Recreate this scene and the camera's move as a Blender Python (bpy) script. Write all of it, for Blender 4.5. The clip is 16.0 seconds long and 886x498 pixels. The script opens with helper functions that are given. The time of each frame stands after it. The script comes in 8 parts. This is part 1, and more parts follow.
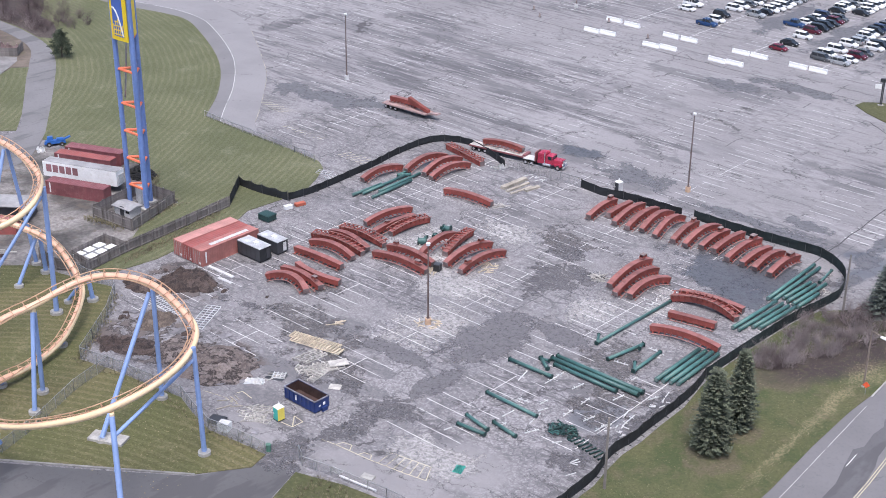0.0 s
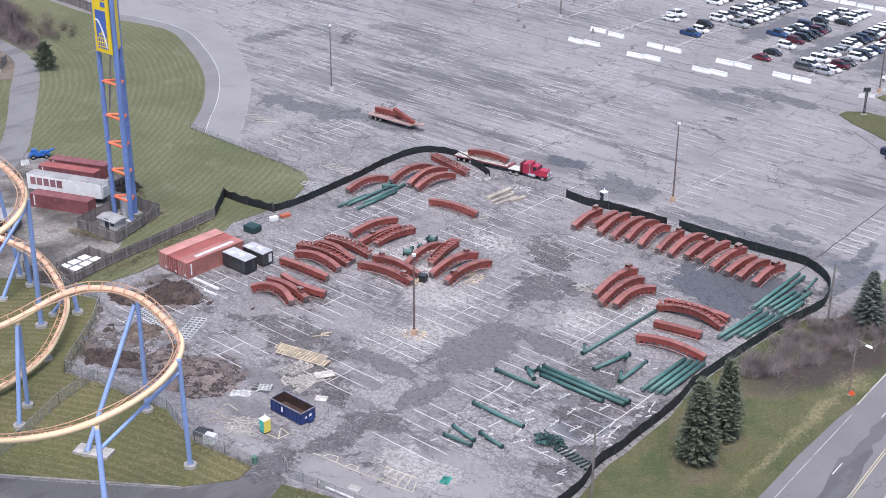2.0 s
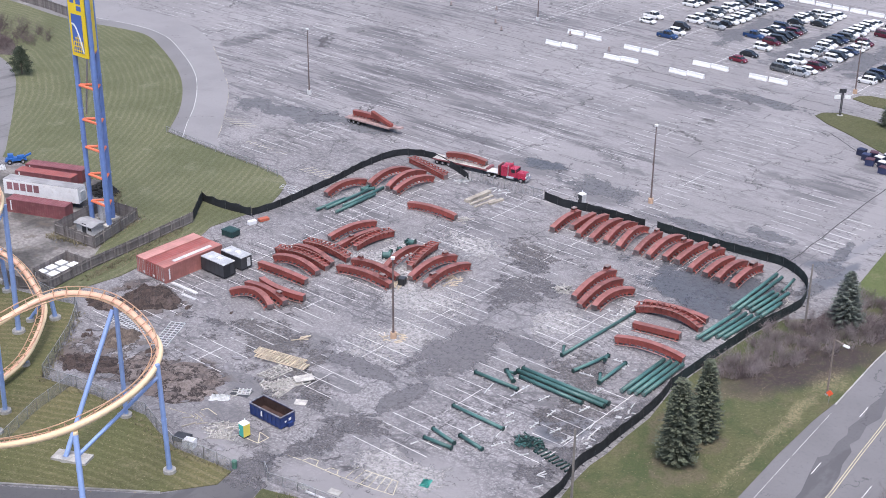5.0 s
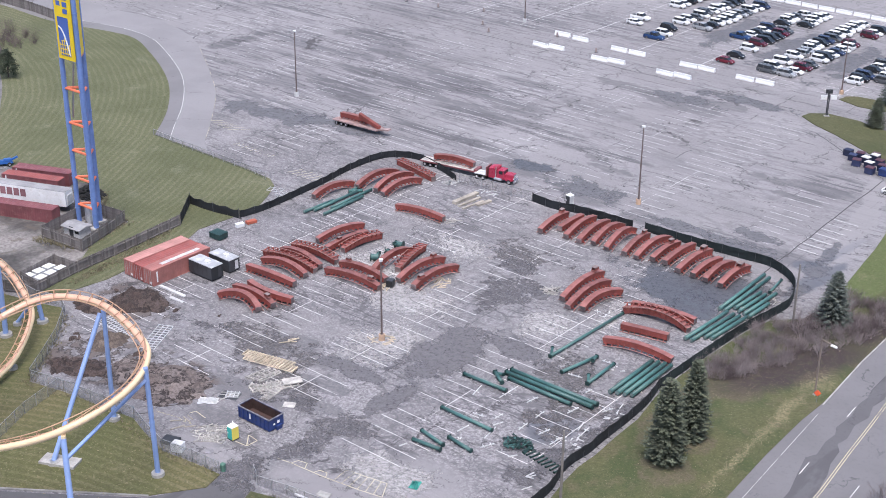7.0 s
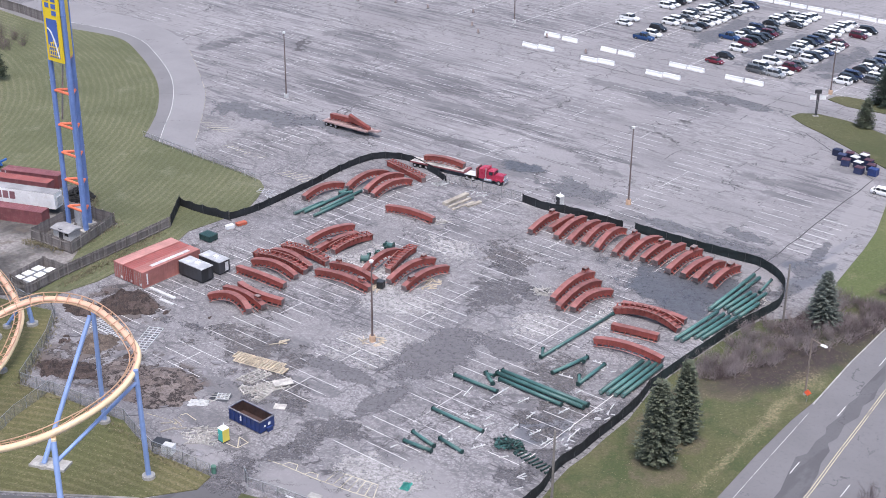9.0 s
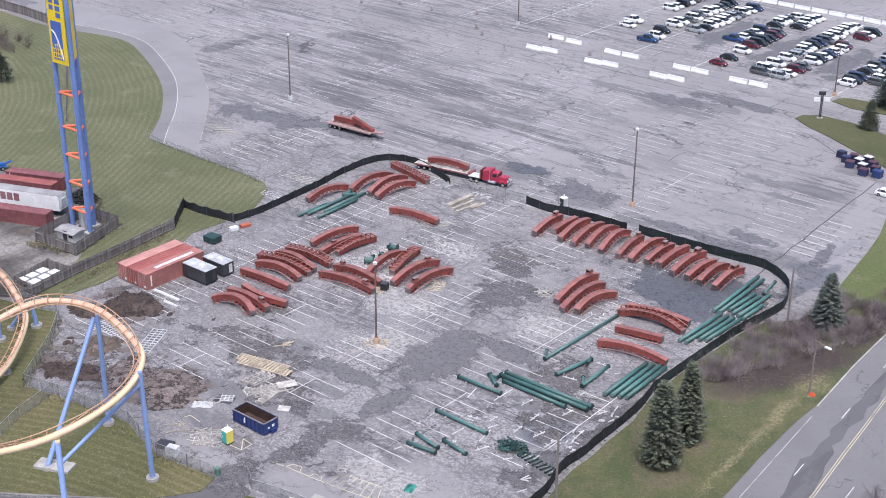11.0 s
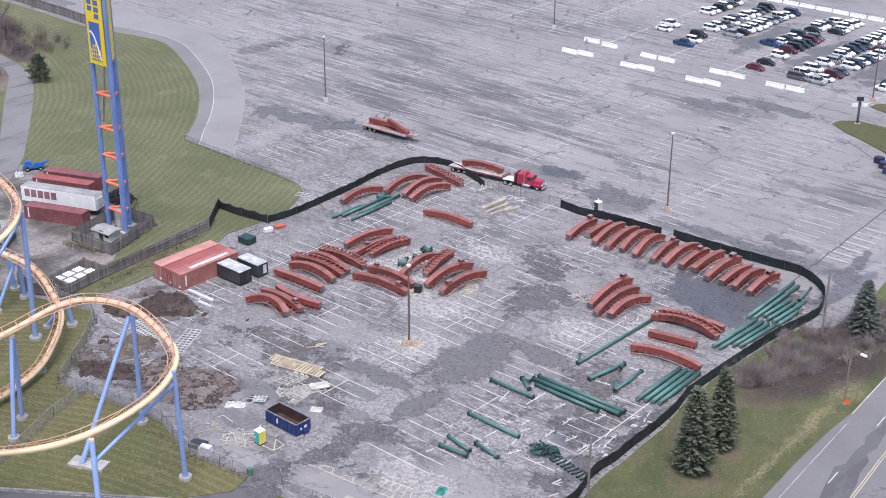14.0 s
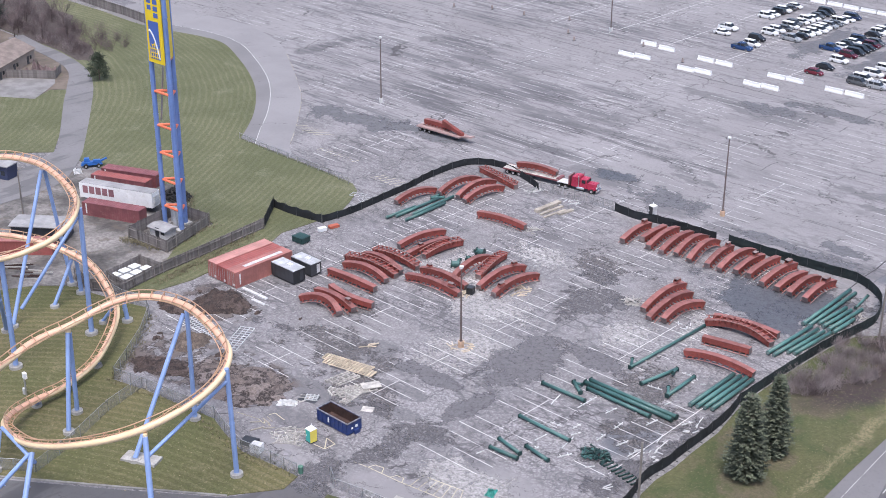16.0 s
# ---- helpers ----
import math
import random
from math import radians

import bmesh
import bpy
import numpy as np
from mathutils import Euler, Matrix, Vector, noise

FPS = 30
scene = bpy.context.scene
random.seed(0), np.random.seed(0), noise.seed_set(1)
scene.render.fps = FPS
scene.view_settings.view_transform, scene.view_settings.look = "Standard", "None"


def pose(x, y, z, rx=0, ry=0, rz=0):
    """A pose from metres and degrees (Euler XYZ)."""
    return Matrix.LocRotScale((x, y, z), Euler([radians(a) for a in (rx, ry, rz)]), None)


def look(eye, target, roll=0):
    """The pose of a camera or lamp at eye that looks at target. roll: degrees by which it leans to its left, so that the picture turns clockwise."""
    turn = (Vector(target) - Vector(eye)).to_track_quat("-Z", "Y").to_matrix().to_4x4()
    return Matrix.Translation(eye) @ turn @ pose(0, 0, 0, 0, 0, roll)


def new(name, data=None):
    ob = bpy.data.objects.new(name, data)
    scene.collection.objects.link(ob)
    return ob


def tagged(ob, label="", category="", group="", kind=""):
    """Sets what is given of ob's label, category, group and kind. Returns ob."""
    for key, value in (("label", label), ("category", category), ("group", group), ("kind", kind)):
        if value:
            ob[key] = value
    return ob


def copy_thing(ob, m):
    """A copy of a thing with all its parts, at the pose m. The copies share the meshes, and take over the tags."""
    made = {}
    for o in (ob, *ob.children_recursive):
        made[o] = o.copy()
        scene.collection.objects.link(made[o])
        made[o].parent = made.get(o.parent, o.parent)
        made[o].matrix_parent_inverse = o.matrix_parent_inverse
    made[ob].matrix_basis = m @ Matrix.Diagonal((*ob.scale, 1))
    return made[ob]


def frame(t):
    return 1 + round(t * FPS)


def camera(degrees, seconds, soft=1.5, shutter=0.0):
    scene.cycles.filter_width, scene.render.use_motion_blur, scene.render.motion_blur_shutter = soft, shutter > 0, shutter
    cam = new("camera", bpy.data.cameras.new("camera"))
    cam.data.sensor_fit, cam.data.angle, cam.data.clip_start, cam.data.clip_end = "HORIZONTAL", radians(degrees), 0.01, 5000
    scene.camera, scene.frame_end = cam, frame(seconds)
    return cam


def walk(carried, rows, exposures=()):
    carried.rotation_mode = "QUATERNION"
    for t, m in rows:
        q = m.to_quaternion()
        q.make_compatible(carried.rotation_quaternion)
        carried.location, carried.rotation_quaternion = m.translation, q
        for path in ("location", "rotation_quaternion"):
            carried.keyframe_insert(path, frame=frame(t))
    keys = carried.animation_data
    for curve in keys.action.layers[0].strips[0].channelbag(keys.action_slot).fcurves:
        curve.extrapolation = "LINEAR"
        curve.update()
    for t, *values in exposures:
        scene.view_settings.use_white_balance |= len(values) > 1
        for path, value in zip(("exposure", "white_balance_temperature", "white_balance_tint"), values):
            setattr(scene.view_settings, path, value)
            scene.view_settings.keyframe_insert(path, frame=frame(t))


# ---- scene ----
# ---- camera and walk ----
LENS = 35.49
EYE = Vector((124.6, -135.46, 100.0))
cam = camera(LENS, 16.0, 0.9)
TURNS = [
    (0.0, 64.575, -0.413, 42.131), (0.1, 64.880, -0.414, 42.098), (0.2, 65.020, -0.414, 42.062),
    (0.5, 65.028, -0.415, 41.965), (1.0, 65.030, -0.408, 41.790), (1.5, 65.024, -0.400, 41.622),
    (2.0, 65.025, -0.402, 41.468), (2.5, 65.032, -0.414, 41.311), (3.0, 65.048, -0.423, 41.150),
    (3.5, 65.066, -0.434, 40.990), (4.0, 65.093, -0.448, 40.835), (4.4, 65.113, -0.455, 40.710),
    (4.5, 65.121, -0.458, 40.664), (4.6, 65.128, -0.460, 40.650), (5.0, 65.150, -0.462, 40.530),
    (7.5, 65.243, -0.459, 39.872), (8.0, 65.258, -0.456, 39.753), (8.5, 65.266, -0.455, 39.638),
    (9.0, 65.275, -0.455, 39.543), (11.5, 65.378, -0.362, 39.771), (12.0, 65.388, -0.315, 40.088),
    (12.5, 65.408, -0.226, 41.058), (13.0, 65.436, -0.252, 41.380), (13.5, 65.454, -0.265, 41.278),
    (14.0, 65.461, -0.292, 41.176), (14.5, 65.469, -0.297, 41.066), (15.0, 65.475, -0.300, 40.970),
    (15.3, 65.478, -0.295, 41.020), (15.5, 65.483, -0.275, 41.319), (15.7, 65.495, -0.215, 42.190), (16.0, 65.516, -0.119, 43.514),
]
DOLLY = {4.5: 2.0}
rows = []
for t, rx, ry, rz in TURNS:
    m = pose(*EYE, rx, ry, rz)
    back = m.to_3x3() @ Vector((0, 0, 1)) * DOLLY.get(t, 0.0)
    rows.append((t, Matrix.Translation(back) @ m))
walk(cam, rows, [(0.0, 0.89, 6300, 12), (16.0, 0.89, 6300, 12)])

# ---- sky and sun: a bright overcast day ----
world = bpy.data.worlds.new("overcast_sky")
scene.world = world
world.use_nodes = True
wn = world.node_tree.nodes
sky = wn.new("ShaderNodeTexSky")
sky.sky_type = 'NISHITA'
sky.sun_disc = False
sky.sun_elevation = radians(70)
sky.sun_rotation = radians(140)
sky.air_density, sky.dust_density, sky.ozone_density = 1.0, 3.5, 1.0
world.node_tree.links.new(sky.outputs[0], wn["Background"].inputs[0])
wn["Background"].inputs[1].default_value = 0.11
sun = new("sun", bpy.data.lights.new("sun", 'SUN'))
sun.data.energy, sun.data.angle, sun.data.color = 1.65, radians(35), (1.0, 0.98, 0.96)
sun.matrix_world = look((24, -28, 100), (0, 0, 0))


# ---- materials ----
class Nodes:
    """A short way to wire a material."""

    def __init__(self, name):
        self.mat = bpy.data.materials.new(name)
        self.mat.use_nodes = True
        self.nt = self.mat.node_tree
        self.bsdf = self.nt.nodes["Principled BSDF"]
        self.out = self.nt.nodes["Material Output"]
        self.coord = self.nt.nodes.new("ShaderNodeTexCoord").outputs["Object"]

    def node(self, kind, **kw):
        n = self.nt.nodes.new(kind)
        for k, v in kw.items():
            if k in n.inputs:
                self.put(v, n.inputs[k])
        return n

    def put(self, v, socket):
        if isinstance(v, bpy.types.NodeSocket):
            self.nt.links.new(v, socket)
        else:
            socket.default_value = v

    def math(self, op, a, b=0.0, clamp=False):
        n = self.nt.nodes.new("ShaderNodeMath")
        n.operation, n.use_clamp = op, clamp
        self.put(a, n.inputs[0]), self.put(b, n.inputs[1])
        return n.outputs[0]

    def mapping(self, loc=(0, 0, 0), rot=(0, 0, 0), scale=(1, 1, 1), src=None):
        n = self.nt.nodes.new("ShaderNodeMapping")
        self.put(src or self.coord, n.inputs[0])
        n.inputs["Location"].default_value = loc
        n.inputs["Rotation"].default_value = rot
        n.inputs["Scale"].default_value = scale
        return n.outputs[0]

    def noise(self, scale, detail=4, rough=0.55, src=None, distort=0.0):
        n = self.nt.nodes.new("ShaderNodeTexNoise")
        self.put(src or self.coord, n.inputs["Vector"])
        n.inputs["Scale"].default_value, n.inputs["Detail"].default_value = scale, detail
        n.inputs["Roughness"].default_value, n.inputs["Distortion"].default_value = rough, distort
        return n.outputs[0]

    def ramp(self, v, lo, hi, a=0.0, b=1.0):
        n = self.nt.nodes.new("ShaderNodeMapRange")
        n.interpolation_type = 'SMOOTHSTEP'
        self.put(v, n.inputs[0])
        for i, x in zip((1, 2, 3, 4), (lo, hi, a, b)):
            n.inputs[i].default_value = x
        return n.outputs[0]

    def mix(self, f, a, b, blend='MIX'):
        n = self.nt.nodes.new("ShaderNodeMix")
        n.data_type, n.blend_type = 'RGBA', blend
        self.put(f, n.inputs[0])
        for v, s in ((a, n.inputs[6]), (b, n.inputs[7])):
            self.put((*v, 1) if isinstance(v, tuple) and len(v) == 3 else v, s)
        return n.outputs[2]

    def bump(self, h, strength=0.3, dist=0.02):
        n = self.nt.nodes.new("ShaderNodeBump")
        n.inputs["Strength"].default_value, n.inputs["Distance"].default_value = strength, dist
        self.put(h, n.inputs["Height"])
        self.put(n.outputs[0], self.bsdf.inputs["Normal"])

    def done(self, color, rough=0.8, metal=0.0):
        self.put((*color, 1) if isinstance(color, tuple) and len(color) == 3 else color, self.bsdf.inputs["Base Color"])
        self.put(rough, self.bsdf.inputs["Roughness"])
        self.put(metal, self.bsdf.inputs["Metallic"])
        return self.mat


def plain(name, col, rough=0.6, metal=0.0, var=0.25, big=0.35, fine=6.0, dirt=None, each=0.0):
    """Painted or raw surface: broad fading, fine grain, optional dirt and shade from piece to piece."""
    n = Nodes(name)
    a = n.ramp(n.noise(big, 3), 0.3, 0.7, 1 - var, 1 + var * 0.5)
    b = n.ramp(n.noise(fine, 4), 0.25, 0.75, 1 - var * 0.5, 1 + var * 0.4)
    k = n.math('MULTIPLY', a, b)
    if each:
        r = n.nt.nodes.new("ShaderNodeObjectInfo").outputs["Random"]
        k = n.math('MULTIPLY', k, n.ramp(r, 0, 1, 1 - each, 1 + each))
    c = n.nt.nodes.new("ShaderNodeVectorMath")
    c.operation = 'SCALE'
    c.inputs[0].default_value = col
    n.put(k, c.inputs["Scale"])
    color = c.outputs[0]
    if dirt:
        color = n.mix(n.ramp(n.noise(big * 2.3, 6, 0.65), 0.52, 0.68, 0, 0.75), color, dirt)
    n.bump(n.noise(fine * 2, 3), 0.15, 0.01)
    return n.done(color, n.ramp(n.noise(fine, 2), 0.3, 0.7, max(rough - 0.1, 0.02), min(rough + 0.1, 1)), metal)


def blob(n, warped, x, y, rx, ry, turn=0.0, soft=0.16):
    """A stain's mask: an ellipse in the plan with a ragged rim."""
    p = n.nt.nodes.new("ShaderNodeVectorMath")
    p.operation = 'SUBTRACT'
    n.put(warped, p.inputs[0])
    p.inputs[1].default_value = (x, y, 0)
    v = n.mapping((0, 0, 0), (0, 0, radians(-turn)), (1, 1, 0), p.outputs[0])
    s = n.nt.nodes.new("ShaderNodeVectorMath")
    s.operation = 'DIVIDE'
    n.put(v, s.inputs[0])
    s.inputs[1].default_value = (rx, ry, 1)
    ln = n.nt.nodes.new("ShaderNodeVectorMath")
    ln.operation = 'LENGTH'
    n.put(s.outputs[0], ln.inputs[0])
    return n.ramp(ln.outputs["Value"], 1 - soft, 1 + soft * 0.4, 1, 0)


def most(n, masks):
    m = masks[0]
    for k in masks[1:]:
        m = n.math('MAXIMUM', m, k)
    return m


def warp(n, scale, amount, src=None):
    t = n.nt.nodes.new("ShaderNodeTexNoise")
    n.put(n.coord, t.inputs["Vector"])
    t.inputs["Scale"].default_value, t.inputs["Detail"].default_value, t.inputs["Roughness"].default_value = scale, 5, 0.7
    s = n.nt.nodes.new("ShaderNodeVectorMath")
    s.operation = 'MULTIPLY_ADD'
    n.put(t.outputs["Color"], s.inputs[0])
    s.inputs[1].default_value = (amount, amount, 0)
    n.put(src or n.coord, s.inputs[2])
    o = n.nt.nodes.new("ShaderNodeVectorMath")
    o.operation = 'SUBTRACT'
    n.put(s.outputs[0], o.inputs[0])
    o.inputs[1].default_value = (amount / 2, amount / 2, 0)
    return o.outputs[0]


def edge_cells(n, scale, width, src):
    """Thin lines between irregular cells."""
    v = n.nt.nodes.new("ShaderNodeTexVoronoi")
    v.feature = 'DISTANCE_TO_EDGE'
    n.put(src, v.inputs["Vector"])
    v.inputs["Scale"].default_value = scale
    return n.ramp(v.outputs["Distance"], width * 0.4, width, 1, 0)


def blobs(n, marks):
    """Several stains in one mask; a mark is (warped place, x, y, rx, ry, turn, softness)."""
    m = None
    if not marks:
        return 0.0
    for k in marks:
        b = blob(n, *k)
        m = b if m is None else n.math('MAXIMUM', m, b)
    return m


def asphalt_lot(name, south, north):
    """Old parking-lot asphalt: faded, streaked along the stalls, cracked, with patches, gravel and damp stains."""
    n = Nodes(name)
    here = lambda marks: [k for k in marks if south - 14 - k[4] < k[2] < north + 14 + k[4]]
    times = lambda *v: v[0] if len(v) == 1 else n.math('MULTIPLY', v[0], times(*v[1:]))
    w = warp(n, 0.9, 2.6, warp(n, 0.22, 5.0))
    wf = warp(n, 1.6, 2.0, warp(n, 0.4, 2.4))
    sep = n.nt.nodes.new("ShaderNodeSeparateXYZ")
    n.put(n.coord, sep.inputs[0])
    far = n.ramp(sep.outputs[1], 48, 66)
    near = n.math('SUBTRACT', 1.0, far)
    strong = n.ramp(near, 0, 1, 0.40, 1.0)
    base = n.mix(n.ramp(n.noise(0.03, 4), 0.35, 0.65), (0.236, 0.224, 0.234), (0.300, 0.286, 0.298))
    col = n.mix(near, base, n.mix(n.ramp(n.noise(0.05, 5, 0.6), 0.36, 0.64), (0.240, 0.227, 0.234), (0.316, 0.300, 0.310)))
    # grain, and worn areas where the stones show
    grain = n.noise(3.4, 5, 0.8)
    col = n.mix(times(strong, n.ramp(grain, 0.34, 0.58, 0.5, 0)), col, (0.14, 0.135, 0.148))
    col = n.mix(times(strong, n.ramp(grain, 0.52, 0.70, 0, 0.4)), col, (0.44, 0.42, 0.44))
    worn = times(n.ramp(n.noise(0.07, 5, 0.7), 0.42, 0.58), n.ramp(near, 0, 1, 0.15, 1.0))
    col = n.mix(times(worn, n.ramp(n.noise(0.9, 6, 0.8), 0.46, 0.56, 0, 0.7)), col, (0.125, 0.119, 0.132))
    col = n.mix(times(worn, n.ramp(n.noise(1.5, 5, 0.8), 0.54, 0.61, 0, 0.55)), col, (0.46, 0.44, 0.46))
    net = edge_cells(n, 1.0, 0.10, n.mapping(scale=(0.16, 0.42, 1), src=warp(n, 1.2, 1.4)))
    col = n.mix(times(net, n.ramp(n.noise(0.06, 4, 0.7), 0.46, 0.58), n.ramp(near, 0, 1, 0.3, 0.75)), col, (0.09, 0.086, 0.094))
    craze = edge_cells(n, 0.75, 0.085, warp(n, 1.6, 1.1))
    col = n.mix(times(craze, n.ramp(n.noise(0.11, 4, 0.65), 0.42, 0.58, 0.15, 1.0), n.ramp(near, 0, 1, 0.12, 0.68)), col, (0.105, 0.100, 0.110))
    pebble = edge_cells(n, 1.9, 0.16, warp(n, 1.5, 0.6))
    col = n.mix(times(pebble, n.ramp(n.noise(0.09, 4, 0.7), 0.40, 0.56, 0.1, 1.0), n.ramp(near, 0, 1, 0.05, 0.5)), col, (0.125, 0.119, 0.129))
    mott = n.noise(1.7, 4, 0.7)
    col = n.mix(times(strong, n.ramp(mott, 0.36, 0.50, 0.30, 0)), col, (0.150, 0.143, 0.153))
    col = n.mix(times(strong, n.ramp(mott, 0.54, 0.66, 0, 0.36)), col, (0.400, 0.384, 0.396))
    # dark streaks that run with the stalls, in loose bands
    bend = warp(n, 0.10, 2.6)
    st = n.noise(1.0, 7, 0.72, n.mapping(scale=(0.036, 0.17, 1), src=bend))
    st2 = n.noise(1.0, 6, 0.7, n.mapping((13, 7, 0), scale=(0.045, 0.62, 1), src=bend))
    st3 = n.noise(1.0, 5, 0.7, n.mapping((3, 41, 0), scale=(0.05, 1.1, 1), src=warp(n, 0.3, 1.2)))
    band = n.noise(1.0, 4, 0.6, n.mapping((5, 2, 0), scale=(0.011, 0.034, 1)))
    where = n.ramp(band, 0.41, 0.56)
    east = n.ramp(sep.outputs[0], -60, -25, 1.0, 0.35)
    col = n.mix(times(n.ramp(st, 0.50, 0.57), n.ramp(far, 0, 1, 0.3, 0.72), where, east), col, (0.135, 0.130, 0.145))
    col = n.mix(times(n.ramp(st2, 0.54, 0.58), n.ramp(far, 0, 1, 0.35, 0.75), n.ramp(band, 0.42, 0.56, 0.1, 0.85), east), col, (0.105, 0.101, 0.113))
    col = n.mix(times(n.ramp(st3, 0.555, 0.585), n.ramp(far, 0, 1, 0.6, 0.85), n.ramp(band, 0.40, 0.54, 0.35, 0.95), east), col, (0.10, 0.096, 0.106))
    sb = n.nt.nodes.new("ShaderNodeSeparateXYZ")
    n.put(warp(n, 0.25, 1.8), sb.inputs[0])
    joints = []
    for axis, pitch in ((1, 5.9), (1, 9.3), (0, 13.7)):
        fr = n.math('FRACT', n.math('DIVIDE', sb.outputs[axis], pitch))
        d = n.math('ABSOLUTE', n.math('SUBTRACT', fr, 0.5))
        joints.append(times(n.ramp(d, 0.07 / pitch, 0.16 / pitch, 1, 0), n.ramp(n.noise(0.05 + 0.01 * pitch, 3, 0.6), 0.51, 0.57)))
    col = n.mix(times(most(n, joints), 0.75), col, (0.075, 0.072, 0.079))
    # pale gravelly areas
    pale = blobs(n, here([(w, 0, -5, 7, 6), (w, -9, 14, 10, 5), (w, -28, 40, 8, 4), (w, 27, 22, 8, 5), (w, 37.5, 30, 2.0, 18), (w, 38, 0, 2.0, 9), (w, 8, -28, 9, 3), (w, 8, -16, 6, 6), (w, 26, -12, 8, 7)]))
    curl = n.noise(2.4, 6, 0.8, warp(n, 2.0, 0.6))
    col = n.mix(times(pale, n.ramp(curl, 0.50, 0.57, 0.0, 0.5)), col, (0.43, 0.41, 0.425))
    col = n.mix(times(pale, n.ramp(curl, 0.40, 0.48, 0.6, 0.0)), col, (0.11, 0.105, 0.115))
    dark = blobs(n, here([(w, -23, 125, 11, 4, -6), (w, -38, 128, 12, 2.5, -5), (w, 33, 67, 5, 3), (w, -27, 71, 9, 4), (w, -9.5, 67.8, 8, 4.5, -10), (w, -31, 90.5, 4, 1.5), (w, -18, 84.5, 4, 1.3), (w, -40, 75.5, 10, 1.6),
                    (w, -57, 93, 8, 2), (w, -5, -24, 9, 2.6, 8), (w, 22, -34, 5, 3), (w, 4, 65, 4, 3), (w, -85, 81.5, 11, 3.2, -3), (w, -91, 96, 12, 2.4), (w, -135, 90, 3, 6), (w, -112, 117, 13, 2.2),
                    (w, -60, 100, 20, 2), (w, -80, 108, 18, 2), (w, -46, 92, 14, 2), (w, -141, 80, 2, 4), (w, 27, -22, 6, 2), (w, -3, -31, 4, 2.2), (w, -4, -11, 6, 1.6, 8), (w, 2, -15.5, 6, 1.5, 8), (w, -10, -8.5, 5, 1.5, 8), (w, 6, -20, 5, 1.3, 8), (w, 21, 99.5, 5, 2), (w, 26, 99, 4, 2.4), (w, 21.5, 92.5, 6, 1.4), (w, 24, 114, 4, 2.5), (w, 13, 98, 6, 1.4), (w, -17, 131, 8, 2.4), (w, -13, 81.7, 6, 1.4), (w, -47, 97, 8, 1.6), (w, -70, 93, 9, 2), (w, -97, 111, 9, 2)]))
    col = n.mix(times(dark, n.ramp(n.noise(1.0, 6, 0.75, n.mapping(scale=(0.16, 0.75, 1), src=bend)), 0.38, 0.54, 0.5, 1.0), 0.78), col, (0.132, 0.127, 0.138))
    zone = blobs(n, here([(w, -134.5, 98, 3, 13, 0, 0.5), (w, -111, 121, 10, 4, 0, 0.5), (w, -90, 84, 14, 5, 0, 0.5), (w, -84, 95, 15, 4, 0, 0.5), (w, -77, 79, 13, 4.5, 0, 0.5), (w, -66, 103, 9, 5, 0, 0.5),
                          (w, -54, 88, 14, 4, 0, 0.5), (w, -50, 75, 16, 3.5, 0, 0.5), (w, -34, 90, 13, 4.5, 0, 0.5), (w, -20, 88, 14, 2.4, 0, 0.5), (w, -24, 128, 8, 3, 0, 0.5), (w, -16, 137, 13, 2.5, 0, 0.5), (w, 24, 104, 7, 5, 0, 0.5), (w, 21, 97, 7, 1.6, 0, 0.5), (w, 22, 67, 9, 3, 0, 0.5)]))
    col = n.mix(times(zone, most(n, [n.ramp(st2, 0.485, 0.515), n.ramp(st3, 0.53, 0.56)]), 0.86), col, (0.104, 0.100, 0.111))
    damp = blobs(n, here([(wf, 34.2, -3.2, 3.4, 4.8), (wf, 38, 66, 4, 2.4), (wf, 40.5, 62, 1.8, 10, -6), (wf, 38.6, 74, 1.2, 10, -6)]))
    col = n.mix(times(damp, n.ramp(n.noise(0.8, 6, 0.75), 0.36, 0.44, 0.15, 1.0), 0.84), col, (0.110, 0.113, 0.130))
    strip_way = blobs(n, here([(wf, 24, -33.5, 12, 3.6, 6, 0.2), (wf, 29, -25, 7, 6, 0, 0.4), (wf, 3, -37.5, 7, 2.2, 0, 0.3), (wf, 36.5, 87, 2.6, 16, 13, 0.08), (wf, 32, 104, 2.4, 8, 20, 0.08)]))
    col = n.mix(times(strip_way, 0.75), col, (0.265, 0.252, 0.262))
    # churned mud with wet dark rims
    mud = blobs(n, here([(w, -22, -30, 15, 6.5, 14), (w, -38, -16, 8, 5.5), (w, -30, -35, 6, 3)]))
    mn = n.noise(0.30, 5, 0.62, warp(n, 0.6, 1.6))
    rim = times(n.ramp(n.math('ABSOLUTE', n.math('SUBTRACT', mn, 0.5)), 0.010, 0.030, 1, 0), 0.95)
    col = n.mix(times(mud, n.ramp(mn, 0.50, 0.54, 0.0, 0.85)), col, (0.115, 0.092, 0.085))
    col = n.mix(times(mud, rim), col, (0.050, 0.040, 0.038))
    crack = most(n, [times(edge_cells(n, 1.0, 0.0046, n.mapping(scale=(0.026, 0.06, 1), src=warp(n, 0.15, 12))), n.ramp(n.noise(0.06, 3), 0.44, 0.52)), times(edge_cells(n, 1.0, 0.012, n.mapping(scale=(0.08, 0.19, 1), src=warp(n, 0.5, 5))), n.ramp(n.noise(0.09, 3), 0.49, 0.56))])
    col = n.mix(times(crack, 0.85), col, (0.055, 0.052, 0.057))
    n.bump(n.math('SUBTRACT', n.noise(5, 5), crack), 0.25, 0.03)
    return n.done(col, n.math('SUBTRACT', 0.93, times(damp, 0.45)))


